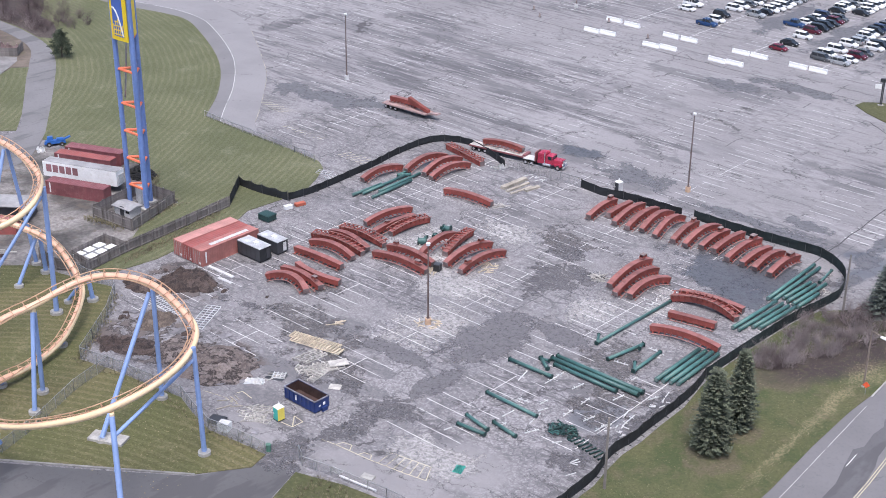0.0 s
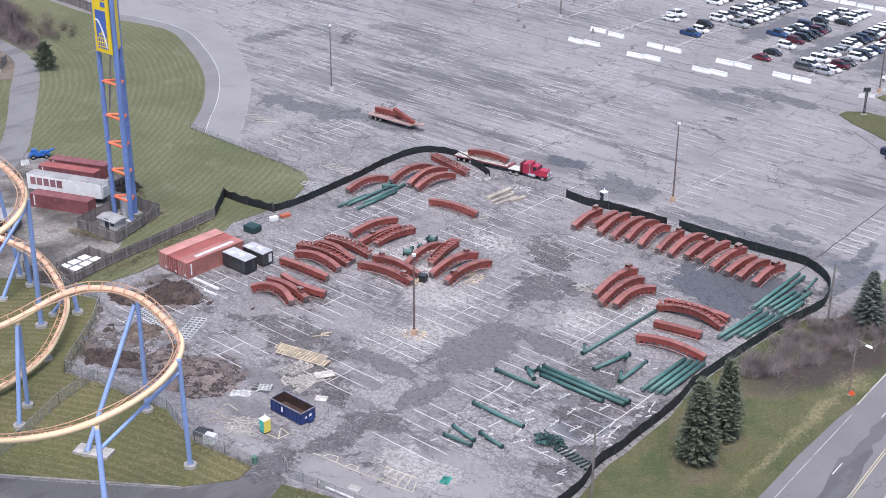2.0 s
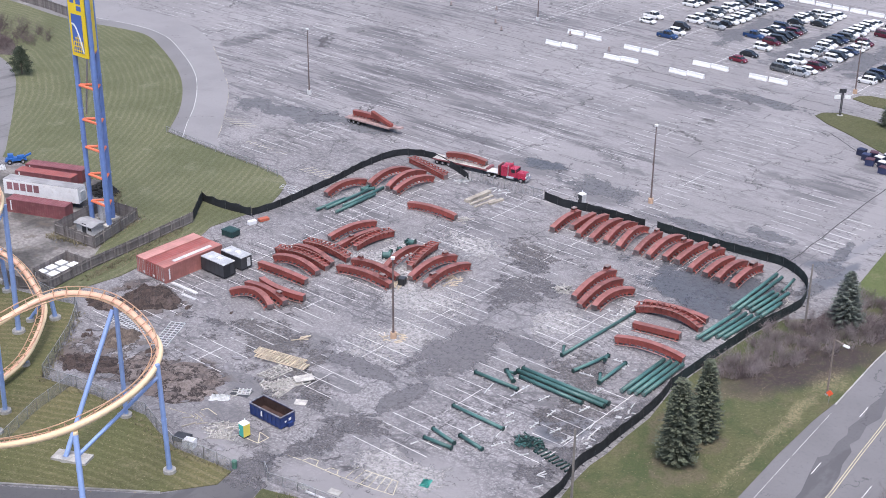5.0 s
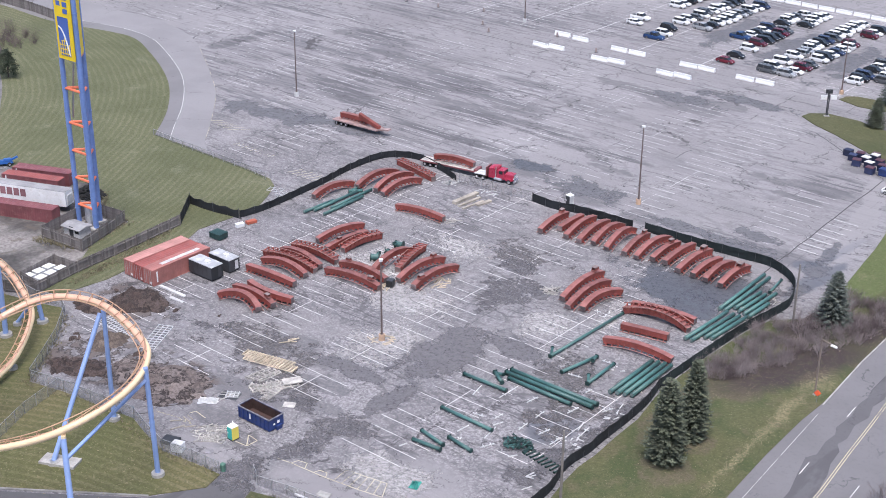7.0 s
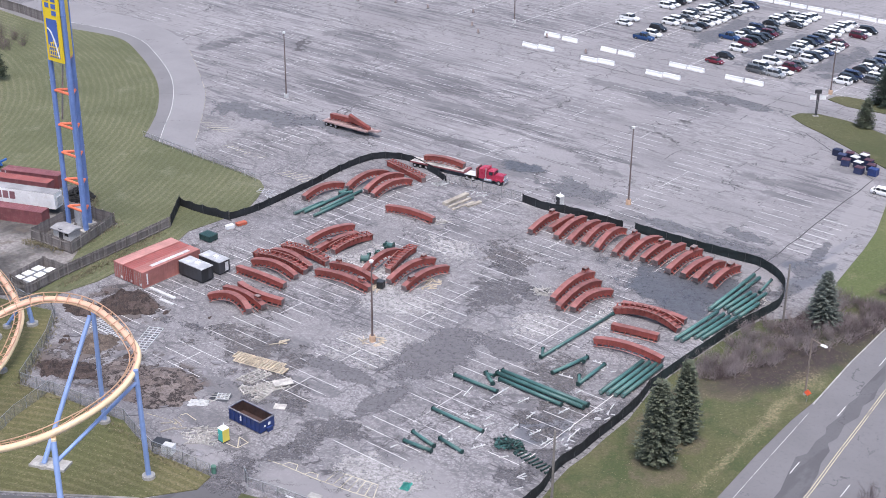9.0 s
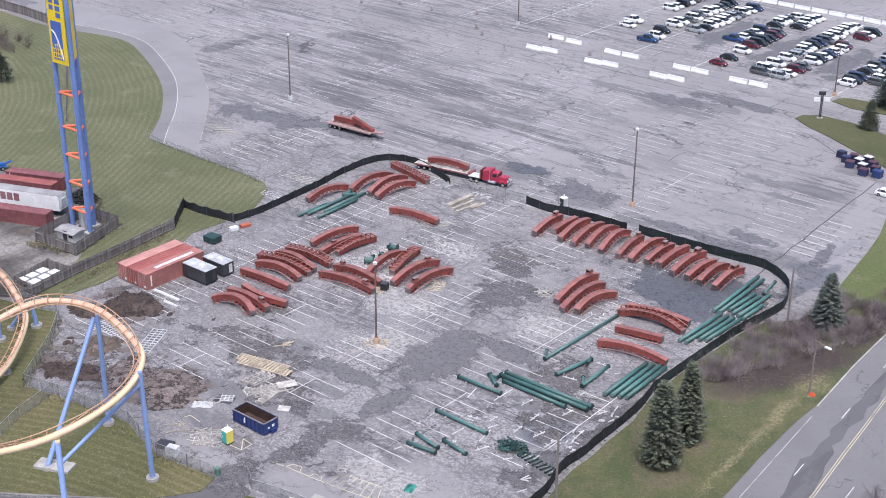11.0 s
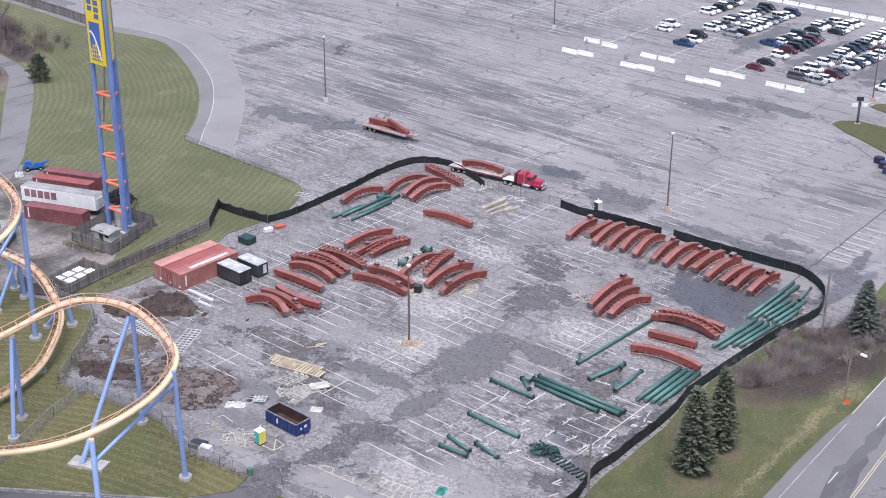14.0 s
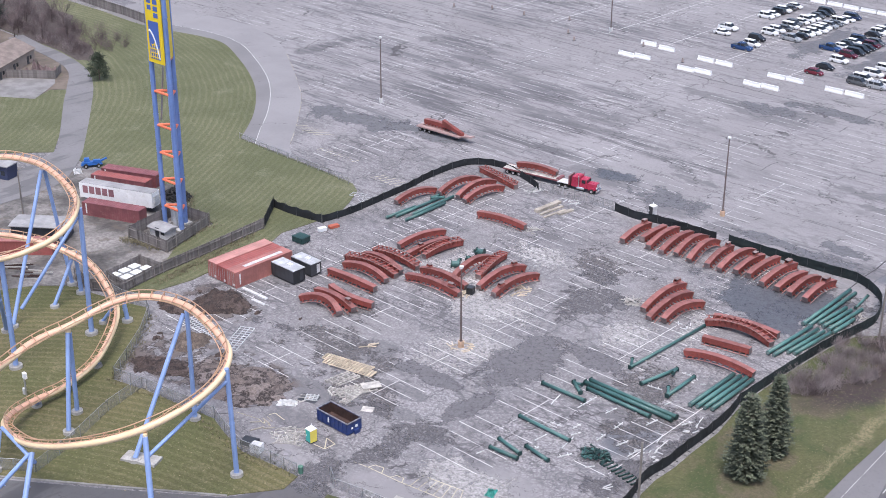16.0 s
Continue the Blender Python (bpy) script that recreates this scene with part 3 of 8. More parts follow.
# ---- ground, lawns, roads ----
bm = bmesh.new()
g = [-2500, -1200, -600, -300, -150, -75, 0, 75, 150, 300, 600, 1200, 2500]
rows_y = [-2500, -1200, -600, -300, -150, -75, 0, 58, 150, 300, 600, 1200, 2500]
grid = [[bm.verts.new((x, y, 0)) for y in rows_y] for x in g]
for i in range(len(g) - 1):
    for j in range(len(g) - 1):
        bm.faces.new((grid[i][j], grid[i + 1][j], grid[i + 1][j + 1], grid[i][j + 1]))
ground = solo("ground", bm, ASPHALT, "faded grey asphalt of a huge cracked parking lot", "parking lot", kind="structure")
ground.data.materials.append(ASPHALT_FAR)
for f in ground.data.polygons:
    f.material_index = 1 if f.center.y > 58 else 0


def lawn(name, pts, label, material=LAWN, z=0.10):
    bm = bmesh.new()
    slab(bm, pts, -0.1, z)
    return solo(name, bm, material, label, "grass", kind="structure")


curve_edge = [(-204.7, 74.3), (-184.6, 73.6), (-165.0, 77.6), (-155.6, 77.6), (-144.0, 72.7), (-130.7, 65.8), (-121.2, 59.8), (-113.0, 53.3), (-104.6, 45.3), (-96.1, 35.3)]
curve_line = [tuple(p) for p in smooth_line(curve_edge, 3)]
west_edge = [(-86.1, 35.0), (-67.0, 34.5), (-60.0, 33.9), (-56.8, 32.0), (-53.8, 27.3), (-51.8, 23.3), (-51.3, 17.9), (-52.0, 9), (-50.2, 5), (-48.8, -6), (-47.9, -14), (-49, -22), (-54, -25)]
lawn("grass_west", curve_line + west_edge + [(-57.5, -12), (-60.5, -8.0), (-64.0, 3.0), (-72, 4.5), (-84, 9.5), (-101, 5.0), (-109.2, 4.2), (-118.4, 11.6), (-133.2, 22.7), (-150.2, 34.7), (-163.2, 40.9), (-177.7, 43.8), (-188, 44.4), (-240, 46), (-240, 74)],
     "mown green lawn with curved mowing stripes")
lawn("grass_under_coaster", [(-75, -46), (-67.3, -38.0), (-64.8, -33.3), (-60.1, -28.8), (-55.4, -28.1), (-49.6, -26.7), (-45.0, -25.2), (-42.0, -26.9), (-37.0, -32.2), (-32.7, -37.7), (-29.6, -42.0), (-23.5, -40.5), (-15.8, -39.5),
     (-10.4, -38.6), (-6.5, -39.9), (-0.9, -41.2), (4.1, -40.4), (8.6, -40.0), (9.4, -43.0), (5.3, -48.9), (-6.6, -57.6), (-18.9, -66.3), (-36, -78)], "patchy green grass below the roller coaster", COASTER_GRASS)
lawn("grass_verge", [(44.2, -60), (43.9, -30), (43.6, -17), (42.8, -13.2), (42.2, -9), (42.3, -5), (41.9, 0), (41.7, 6), (40.7, 11), (39.95, 15), (39.95, 26), (40.5, 37.8), (41.6, 44), (45.2, 48), (45.9, 53.6), (45.8, 60.0), (44.8, 64.5), (43.7, 72.2), (42.6, 80.3), (41.1, 88.5), (38.6, 97.2), (35.6, 107.6), (38, 112), (57.6, 112), (57.7, 55.6), (58.2, 40.8), (59.0, 27.7), (58.8, 20.2), (59.2, 9.6), (60.1, -2.5), (62, -60)],
     "grassy verge with fallen leaves beside the road", VERGE)
lawn("grass_verge_corner", [(45.95, 53.6), (45.85, 60.0), (44.85, 64.5), (43.75, 72.2), (42.65, 80.3), (41.15, 88.5), (38.65, 97.2), (35.7, 107.5), (38, 111.5), (56, 111.5), (54, 97), (52.4, 84), (51.6, 74), (50.6, 64), (48.6, 55)],
     "lush green grass along the lot's curved edge", CORNER_GRASS, 0.11)
lawn("grass_island_large", [(0.8, 135.6), (5, 132.6), (11.8, 129.3), (29.8, 119.0), (52, 108), (60, 125), (40, 136), (21.6, 137.8), (11.6, 140.9), (4.5, 141.0), (1.2, 138.5)], "grass island at the lot's corner", ROUGH_GRASS, 0.14)
lawn("grass_island_small", [(1.8, 151.8), (2.2, 154.8), (4.2, 156.4), (13.2, 157.4), (40, 160), (40, 149), (15.6, 150.8), (7.5, 149.9)], "narrow grass island below a lamp post", ROUGH_GRASS, 0.14)
lawn("grass_by_gate", [(14.3, -40.0), (17.1, -39.1), (20.5, -37.9), (27, -36.7), (37, -36.2), (41, -50), (16.8, -47)], "weedy grass corner behind a wire fence", ROUGH_GRASS)
bm = bmesh.new()
slab(bm, [(-163, 40.2), (-178, 43.2), (-190, 43.9), (-250, 45), (-250, -20), (-150, -20), (-126, -5), (-150, -2), (-175, 0), (-160, 13), (-150.8, 19.4), (-154.1, 25.3), (-151.6, 28.6)], -0.1, 0.07)
solo("bare_ground", bm, plain("brown_bare_ground", (0.155, 0.125, 0.105), 0.95, var=0.4, big=0.15, fine=1.5, dirt=(0.10, 0.095, 0.06)), "brown bare ground round the lodge", "bare ground", kind="structure")
lawn("grass_far_west", [(-144.3, 23.0), (-125.3, 9.8), (-117.2, 3.3), (-125, -5), (-150, -2), (-175, 0), (-160, 13), (-150.6, 19.4), (-153.8, 25.2), (-151.2, 28.2)], "pale mown grass beside the service road")

bm = bmesh.new()
slab(bm, [(-54.5, -25), (-57.4, -12.2), (-60.6, -8.2), (-64.2, 2.8), (-72, 4.3), (-84, 9.3), (-101, 4.8), (-111, -4), (-125, -12), (-125, -50), (-76, -48), (-67.5, -38), (-65, -33.2), (-60.2, -28.6)], -0.1, 0.05)
solo("gravel_yard", bm, GRAVEL, "grey gravel and dirt of a service yard", "gravel", kind="structure")

bm = bmesh.new()
right = [(-200, 46.0), (-188.0, 44.4), (-177.7, 43.8), (-163.2, 40.9), (-150.2, 34.7), (-133.2, 22.7), (-118.4, 11.6), (-109.2, 4.2), (-101, -6), (-100, -20)]
left = [(-113, -20), (-112.5, -10), (-117.2, 3.3), (-125.3, 9.8), (-144.3, 23.0), (-152.8, 29.2), (-166.7, 37.6), (-191.8, 41.0), (-200, 41.5)]
slab(bm, [tuple(p) for p in smooth_line(right, 4)] + [tuple(p) for p in smooth_line(left, 4)], -0.1, 0.12)
solo("service_road", bm, road_mat("worn_service_asphalt", (0.172, 0.166, 0.173), (0.112, 0.108, 0.116)), "worn grey asphalt service road beside the lawn", "road", kind="structure")

bm = bmesh.new()
outer = [tuple(p) for p in smooth_line([(-91.3, 35.2), (-97.6, 41.8), (-105.0, 50.0), (-115.2, 59.4), (-125.8, 67.2), (-140.9, 75.5), (-153.3, 80.8), (-166, 81.8), (-186, 78.5), (-206, 79)], 3)]
slab(bm, curve_line + outer, -0.1, 0.03)
solo("curved_path", bm, PATH, "smooth grey asphalt path curving round the lawn", "path", kind="structure")
bm = bmesh.new()
drive_edge = [tuple(p) for p in smooth_line([(-79, 35.6), (-84.3, 38.6), (-92.5, 47.4), (-106.0, 60.9), (-114.3, 67.4), (-129.3, 77.9), (-147.1, 88.6), (-166, 93), (-186, 92), (-206, 93)], 3)]
slab(bm, outer[::-1] + drive_edge, -0.1, 0.02)
solo("drive_lane", bm, DRIVE, "smooth pale drive lane outside the curved path", "road", kind="structure")
bm = bmesh.new()
ribbon(bm, drive_edge[2:26], 0.11, 0.026)
solo("drive_edge_line", bm, worn_paint("rubbed_yellow_line", (0.40, 0.36, 0.29), 0.48), "faded yellow line along the drive lane", "road marking", kind="structure")
bm = bmesh.new()
ribbon(bm, outer[:48], 0.12, 0.036)
solo("path_edge_line", bm, WHITE_CLEAR, "white line along the curved path", "road marking", kind="structure")

bm = bmesh.new()
slab(bm, [(60.1, -2.5), (59.2, 9.6), (58.8, 20.2), (58.5, 27.7), (57.6, 40.8), (57.1, 55.6), (57, 115), (78, 115), (78, 40), (80, -60), (62, -60)], -0.1, 0.05)
solo("road", bm, ROAD, "grey two-way road with dark repair strips", "road", kind="structure")
bm = bmesh.new()
slab(bm, [(66.5, -60), (66.4, -12), (65.4, 4.0), (64.4, 8.0), (63.4, 12.3), (64.2, 14.0), (63.7, 17.5), (63.9, 20.0), (63.2, 21.8), (63.5, 26.0), (62.9, 29.3), (63.1, 32.0), (62.6, 34.4), (62.2, 46), (62.4, 58),
          (63.4, 58), (63.8, 45), (64.4, 35.9), (65.1, 33.0), (64.7, 30.1), (65.5, 27.0), (64.9, 23.8), (65.6, 20.1), (65.2, 18.0), (66.2, 16.5), (66.6, 13.0), (67.4, 10.6), (68.1, 6.4), (69.0, -6), (71, -60)], 0.0, 0.056)
solo("road_repair", bm, road_mat("dark_road_repair", (0.108, 0.104, 0.112), (0.085, 0.082, 0.089)), "darker resurfaced strip along the road", "road", kind="structure")
bm = bmesh.new()
ribbon(bm, [(64.2, -40), (61.6, -0.5), (60.7, 11.1), (59.75, 23.8)], 0.10, 0.064)
solo("road_edge_line", bm, FADED_EDGE, "white line along the road's edge", "road marking", kind="structure")
bm = bmesh.new()
for k in range(-3, 6):
    y = 8.3 + k * 17.0
    x = 64.55 - (y - 8.5) * 0.083
    strip(bm, x, y, x - 0.25, y + 3.2, 0.11, 0.064)
for k in range(-3, 5):
    y = 7.6 + k * 17.0
    x = 71.8 - (y - 7.6) * 0.07
    strip(bm, x, y, x - 0.22, y + 3.2, 0.11, 0.064)
solo("road_white_lines", bm, WHITE_LINE, "worn white lane dashes", "road marking", kind="structure")
bm = bmesh.new()
for d in (-0.16, 0.16):
    ribbon(bm, [(72.0 + d, -45), (68.4 + d, 6.5), (67.3 + d, 16.9), (66.6 + d, 24.6), (65.5 + d, 35.4), (64.4 + d, 60), (64.2 + d, 100)], 0.11, 0.064)
solo("road_centre_line", bm, worn_paint("pale_yellow_line", (0.52, 0.46, 0.32), 0.34), "double yellow centre line", "road marking", kind="structure")
bm = bmesh.new()
ribbon(bm, [(59.2, 26.0), (58.9, 30), (58.1, 40.8), (57.6, 55.6), (57.5, 110)], 0.2, 0.0, 0.15)
solo("kerb", bm, CONCRETE, "pale concrete kerb along the road", "kerb", kind="structure")
bm = bmesh.new()
slab(bm, [(9.2, -41.4), (8.4, -44.0), (5.5, -49.2), (-6.4, -58.0), (-18.7, -66.7), (-36, -79), (-30, -90), (5, -65), (16, -50), (16.6, -47), (14.2, -40.2)], -0.1, 0.0112)
solo("park_lane", bm, LANE, "dark asphalt lane beside the coaster lawn", "road", kind="structure")
bm = bmesh.new()
ribbon(bm, [(5.4, -48.9), (-6.6, -57.5), (-18.9, -66.2), (-33, -76.5)], 0.32, 0.0, 0.13)
solo("lane_kerb", bm, plain("dull_edging", (0.25, 0.24, 0.235), 0.9, var=0.3, big=0.5, fine=3), "low concrete edging along the lane", "kerb", kind="structure")

# patches of other surfacing and stains lying on the asphalt, each with a ragged rim
def patch_mat(name, col, col2, cover, ragged=0.9, rough=0.92, speck=0.5):
    """A surface patch whose rim breaks up into flecks."""
    n = Nodes(name)
    rim = n.nt.nodes.new("ShaderNodeAttribute")
    rim.attribute_name = "rim"
    place = n.nt.nodes.new("ShaderNodeNewGeometry").outputs["Position"]
    wander = n.math('ADD', n.math('MULTIPLY', n.math('SUBTRACT', n.noise(0.16, 2, 0.5, place), 0.5), 2.2), n.math('MULTIPLY', n.math('SUBTRACT', n.noise(0.7, 7, 0.8, place), 0.5), 2.4))
    far_out = n.math('ADD', rim.outputs["Fac"], n.math('MULTIPLY', wander, ragged))
    keep = n.math('MULTIPLY', n.ramp(far_out, 0.60, 0.78, 1, 0), n.ramp(n.noise(1.3, 6, 0.8, place), 0.38, 0.54, 1 - speck, 1.0))
    c = n.mix(n.ramp(n.noise(0.35, 5, 0.7), 0.38, 0.62), col, col2)
    c = n.mix(n.ramp(n.noise(3.4, 5, 0.8), 0.50, 0.66, 0, 0.5), c, tuple(x * 1.45 for x in col2))
    c = n.mix(n.math('MULTIPLY', edge_cells(n, 1.9, 0.17, warp(n, 1.5, 0.6, place)), speck * 0.65), c, tuple(x * 0.5 for x in col))
    n.done(c, rough)
    tr = n.nt.nodes.new("ShaderNodeBsdfTransparent")
    mx = n.nt.nodes.new("ShaderNodeMixShader")
    n.put(n.math('MULTIPLY', keep, cover), mx.inputs[0])
    n.put(tr.outputs[0], mx.inputs[1]), n.put(n.bsdf.outputs[0], mx.inputs[2])
    n.put(mx.outputs[0], n.out.inputs[0])
    return n.mat


def ground_patch(x, y, rx, ry, turn, z, material, label):
    bm = bmesh.new()
    lay = bm.verts.layers.float.new("rim")
    mid = bm.verts.new((0, 0, 0))
    mid[lay] = 0.0
    seg, last = 36, None
    for k in range(1, 7):
        row = []
        for i in range(seg):
            a = 2 * math.pi * i / seg
            v = bm.verts.new((rx * 1.25 * k / 6 * math.cos(a), ry * 1.25 * k / 6 * math.sin(a), 0))
            v[lay] = 1.25 * k / 6
            row.append(v)
        for i in range(seg):
            j = (i + 1) % seg
            bm.faces.new((mid, row[i], row[j]) if last is None else (last[i], row[i], row[j], last[j]))
        last = row
    ob = solo("asphalt_patch", bm, material, label, "asphalt patch", kind="structure")
    ob.matrix_world = pose(x, y, z, 0, 0, turn)


PALE_GROUND = patch_mat("pale_worn_asphalt", (0.350, 0.334, 0.338), (0.450, 0.432, 0.434), 0.85, 1.0, speck=0.6)
BROWN_GROUND = patch_mat("brownish_stained_asphalt", (0.128, 0.118, 0.122), (0.165, 0.152, 0.156), 0.72, 1.3, speck=0.75)
DARK_GROUND = patch_mat("smooth_dark_surfacing", (0.142, 0.136, 0.148), (0.158, 0.151, 0.163), 0.92, 0.6, speck=0.3)
GRAINY_GROUND = patch_mat("grainy_dark_surfacing", (0.125, 0.119, 0.130), (0.160, 0.152, 0.163), 0.85, 1.3, speck=0.85)
WET_FAR = patch_mat("drying_damp_asphalt", (0.140, 0.139, 0.155), (0.175, 0.173, 0.189), 0.78, 1.0, 0.7, 0.25)
WET_GROUND = patch_mat("damp_asphalt", (0.096, 0.099, 0.114), (0.118, 0.121, 0.137), 0.92, 0.8, 0.45, 0.3)
level = 0.0006
for mat, label, marks in ((PALE_GROUND, "pale worn asphalt where the stones show", ((1, 0, 7.5, 9, 0), (-7, 13, 11, 7, 0), (-18, 19, 11, 9, 0), (15.5, 20, 5, 5, 0), (-12, 34, 9, 4.5, 0), (24, -25, 8, 5.0, 0), (22, 28, 4.5, 7, 0))),
                          (BROWN_GROUND, "darker brownish stained asphalt", ((-14, -13, 12, 5.5, 10), (-23, -2, 9, 4, 0), (-2, -20, 8, 4.5, 0), (-2, 38, 8, 6, 0), (34, 2, 5, 8, 0), (35, -4, 4, 4, 0), (27, 10, 7, 5, 0)))):
    for m in marks:
        ground_patch(*m, level, mat, label)
        level += 0.0004
level = 0.0115
for mat, label, marks in ((DARK_GROUND, "smooth dark resurfaced patch in the drive lane", ((9.8, 3.0, 6.2, 13.5, -6), (12.8, -13.0, 2.8, 8.5, 0), (16.5, 10.8, 8.4, 3.2, 0), (3.2, -9.4, 8.4, 2.4, 4), (9.0, 28.2, 2.6, 3.6, 0))),
                          (GRAINY_GROUND, "grainy dark asphalt in the drive lane", ((13.4, -21.5, 5.0, 4.6, 0), (5.4, 25.0, 6.5, 8.5, 0), (36.5, 50, 4.5, 8, 0), (1.0, 34, 5, 3, 0), (-24, -14.5, 5, 1.8, 10), (3.5, -21.5, 3, 1.8, 0), (10.3, -37.2, 4.2, 2.3, 15), (9.0, -34.6, 2.4, 1.6, 0), (11.4, -31.2, 2.6, 4.2, -8), (12.2, -25.4, 3.0, 3.4, 0), (38.6, -10.6, 4.0, 3.6, 20), (37.0, -14.5, 3.0, 2.5, 0), (39.3, -3.0, 1.6, 6.0, 0), (39.2, 5.5, 1.8, 6.0, 4), (33.6, -9.6, 4.2, 3.0, 0), (10.6, -41.0, 3.6, 1.8, 20), (13.4, -40.0, 2.2, 1.4, 0))),
                          (WET_GROUND, "damp dark blotch on the asphalt", ((24.5, 45.5, 13, 9.0, -8), (30.5, 49.5, 7, 8, 0), (31.5, 40.0, 5, 5, 0), (-26, 72.6, 7, 3.6, 0))),
                          (WET_FAR, "bluish damp blotch drying on the asphalt", ((-44, 186, 5, 22, 0), (-26, 180, 5, 20, 0), (-8, 178, 5, 20, 0), (-25, 128.5, 11, 4.0, 0), (-12, 136.5, 15, 3.2, 0), (-12, 70, 11, 4.6, -6), (37.3, 73, 1.5, 7.5, 3), (38.7, 65, 2.3, 5.5, 12), (40.3, 58.0, 2.3, 5.0, 12), (23.5, 71.3, 5.5, 2.2, 0), (24, 66, 10, 3.4, 0), (12, 66.5, 7, 2.6, 0), (-88, 61.5, 14, 6.0, 12), (-70, 64.5, 13, 3.2, 3)))):
    for m in marks:
        ground_patch(*m, level, mat, label)
        level += 0.0004

# stall lines: pairs of rows on spines 18.3 m apart
random.seed(3)
FADED_LINE = worn_paint("faded_line_paint", (0.60, 0.59, 0.60), 0.40)
bm, bm_far = bmesh.new(), bmesh.new()
for sx, ya, yb in ((19.6, -24, 58), (0.5, -19, 128), (-17.1, -24, 128), (-35.8, -27, 130), (-54.2, 62, 132), (-73.1, 40, 132), (-91.4, 66, 132), (-109.6, 70, 130), (-127.8, 78, 130), (-146.8, 86, 132), (-168.0, 92, 150)):
    y = ya + (0.3 if sx > 0 else 0.0)
    while y < yb:
        if random.random() > 0.06:
            a, b = random.uniform(4.6, 5.7), random.uniform(4.8, 5.7)
            if random.random() < 0.12:
                a *= 0.3
            elif random.random() < 0.12:
                b *= 0.3
            strip(bm if y < 60 else bm_far, sx - a, y, sx + b, y, 0.105, 0.006)
        y += 2.64
    y = ya
    while y < yb:
        if random.random() > (0.4 if y < 60 else 0.72):
            strip(bm if y < 60 else bm_far, sx, y, sx, y + 5.3, 0.10, 0.010)
        y += 5.3
for sx in (-53.6, -35.5, -17.2, 0.4, -72, -90, -108, -126, -144):
    y = 154.0
    while y < 225:
        strip(bm_far, sx - 5.4, y, sx + 5.4, y, 0.105, 0.006)
        y += 2.64
    strip(bm, sx, 153, sx, 225, 0.15, 0.010)
for k in range(9):
    strip(bm, 31.6 + random.uniform(-0.3, 0.3), -12.6 + 2.6 * k, 36.8, -12.5 + 2.6 * k, 0.12, 0.006)
strip(bm, 36.9, -12, 36.3, 22, 0.11, 0.010)
for k in range(7):
    strip(bm, 31.3, 71.7 + 2.65 * k, 36.1, 71.6 + 2.65 * k, 0.15, 0.006)
for k in range(14):
    strip(bm_far, 21 + random.uniform(-1, 1), 62 + 2.64 * k, 27.5, 62 + 2.64 * k, 0.12, 0.006)
solo("parking_lines", bm, WHITE_LINE, "worn white parking stall lines", "parking lines", kind="stuff")
solo("faded_parking_lines", bm_far, FADED_LINE, "faded white stall lines on the far lot", "parking lines", kind="stuff")
bm = bmesh.new()
for x0, y0, x1, y1 in ((32.5, 57, 30.2, 112), (30.2, 112, 8, 128), (-110, 139.5, 0, 138.8), (-150, 137, -110, 139.5)):
    ribbon(bm, [(x0 + (x1 - x0) * i / 14 + random.uniform(-0.15, 0.15), y0 + (y1 - y0) * i / 14 + random.uniform(-0.15, 0.15)) for i in range(15)], 0.22, 0.008)
solo("paving_seams", bm, SEAM, "dark sealed seams in the asphalt", "asphalt seam", kind="structure")
bm = bmesh.new()
for x0, y0, n, step, dx, dy in ((-60.0, 38.6, 7, 1.3, 1.2, 3.2), (-95.5, 47.5, 6, 1.7, 3.4, 3.0), (-79.5, 42.0, 9, 1.3, 0.5, 1.5)):
    for k in range(n):
        strip(bm, x0 + step * k, y0, x0 + step * k + dx, y0 + dy, 0.14, 0.006)
ribbon(bm, [(11.2, -32.6), (13.5, -32.2), (19.1, -31.7), (24.3, -30.9), (27.5, -30.2)], 0.13, 0.006)
ribbon(bm, [(20.4, -31.5), (20.0, -28.7), (21.6, -28.4), (26.0, -27.6), (27.5, -30.2)], 0.13, 0.007)
ribbon(bm, [(13.5, -32.1), (13.8, -31.2), (15.1, -30.9), (15.7, -31.9)], 0.13, 0.007)
ribbon(bm, [(17.2, -31.8), (17.5, -31.0), (18.6, -30.8), (19.1, -31.6)], 0.13, 0.0072)
for k in range(1, 6):
    strip(bm, 20.4 + 1.18 * k, -31.5 + 0.2 * k, 20.2 + 1.0 * k, -28.7 + 0.18 * k, 0.12, 0.0065)
for run in (((4.2, -33.4), (6.2, -33.2), (6.3, -31.4), (4.4, -31.2), (6.2, -33.2)), ((-9.6, -35.3), (-6.0, -34.4), (-4.4, -34.6), (-5.3, -33.8), (-3.4, -34.4), (-3.9, -34.5)), ((-5.8, -32.7), (-5.5, -31.8), (-3.2, -32.1))):
    for p, q in zip(run, run[1:]):
        strip(bm, *p, *q, 0.14, 0.006)
solo("yellow_hatching", bm, YELLOW_LINE, "faded yellow hatched no-parking marks", "road marking", kind="structure")


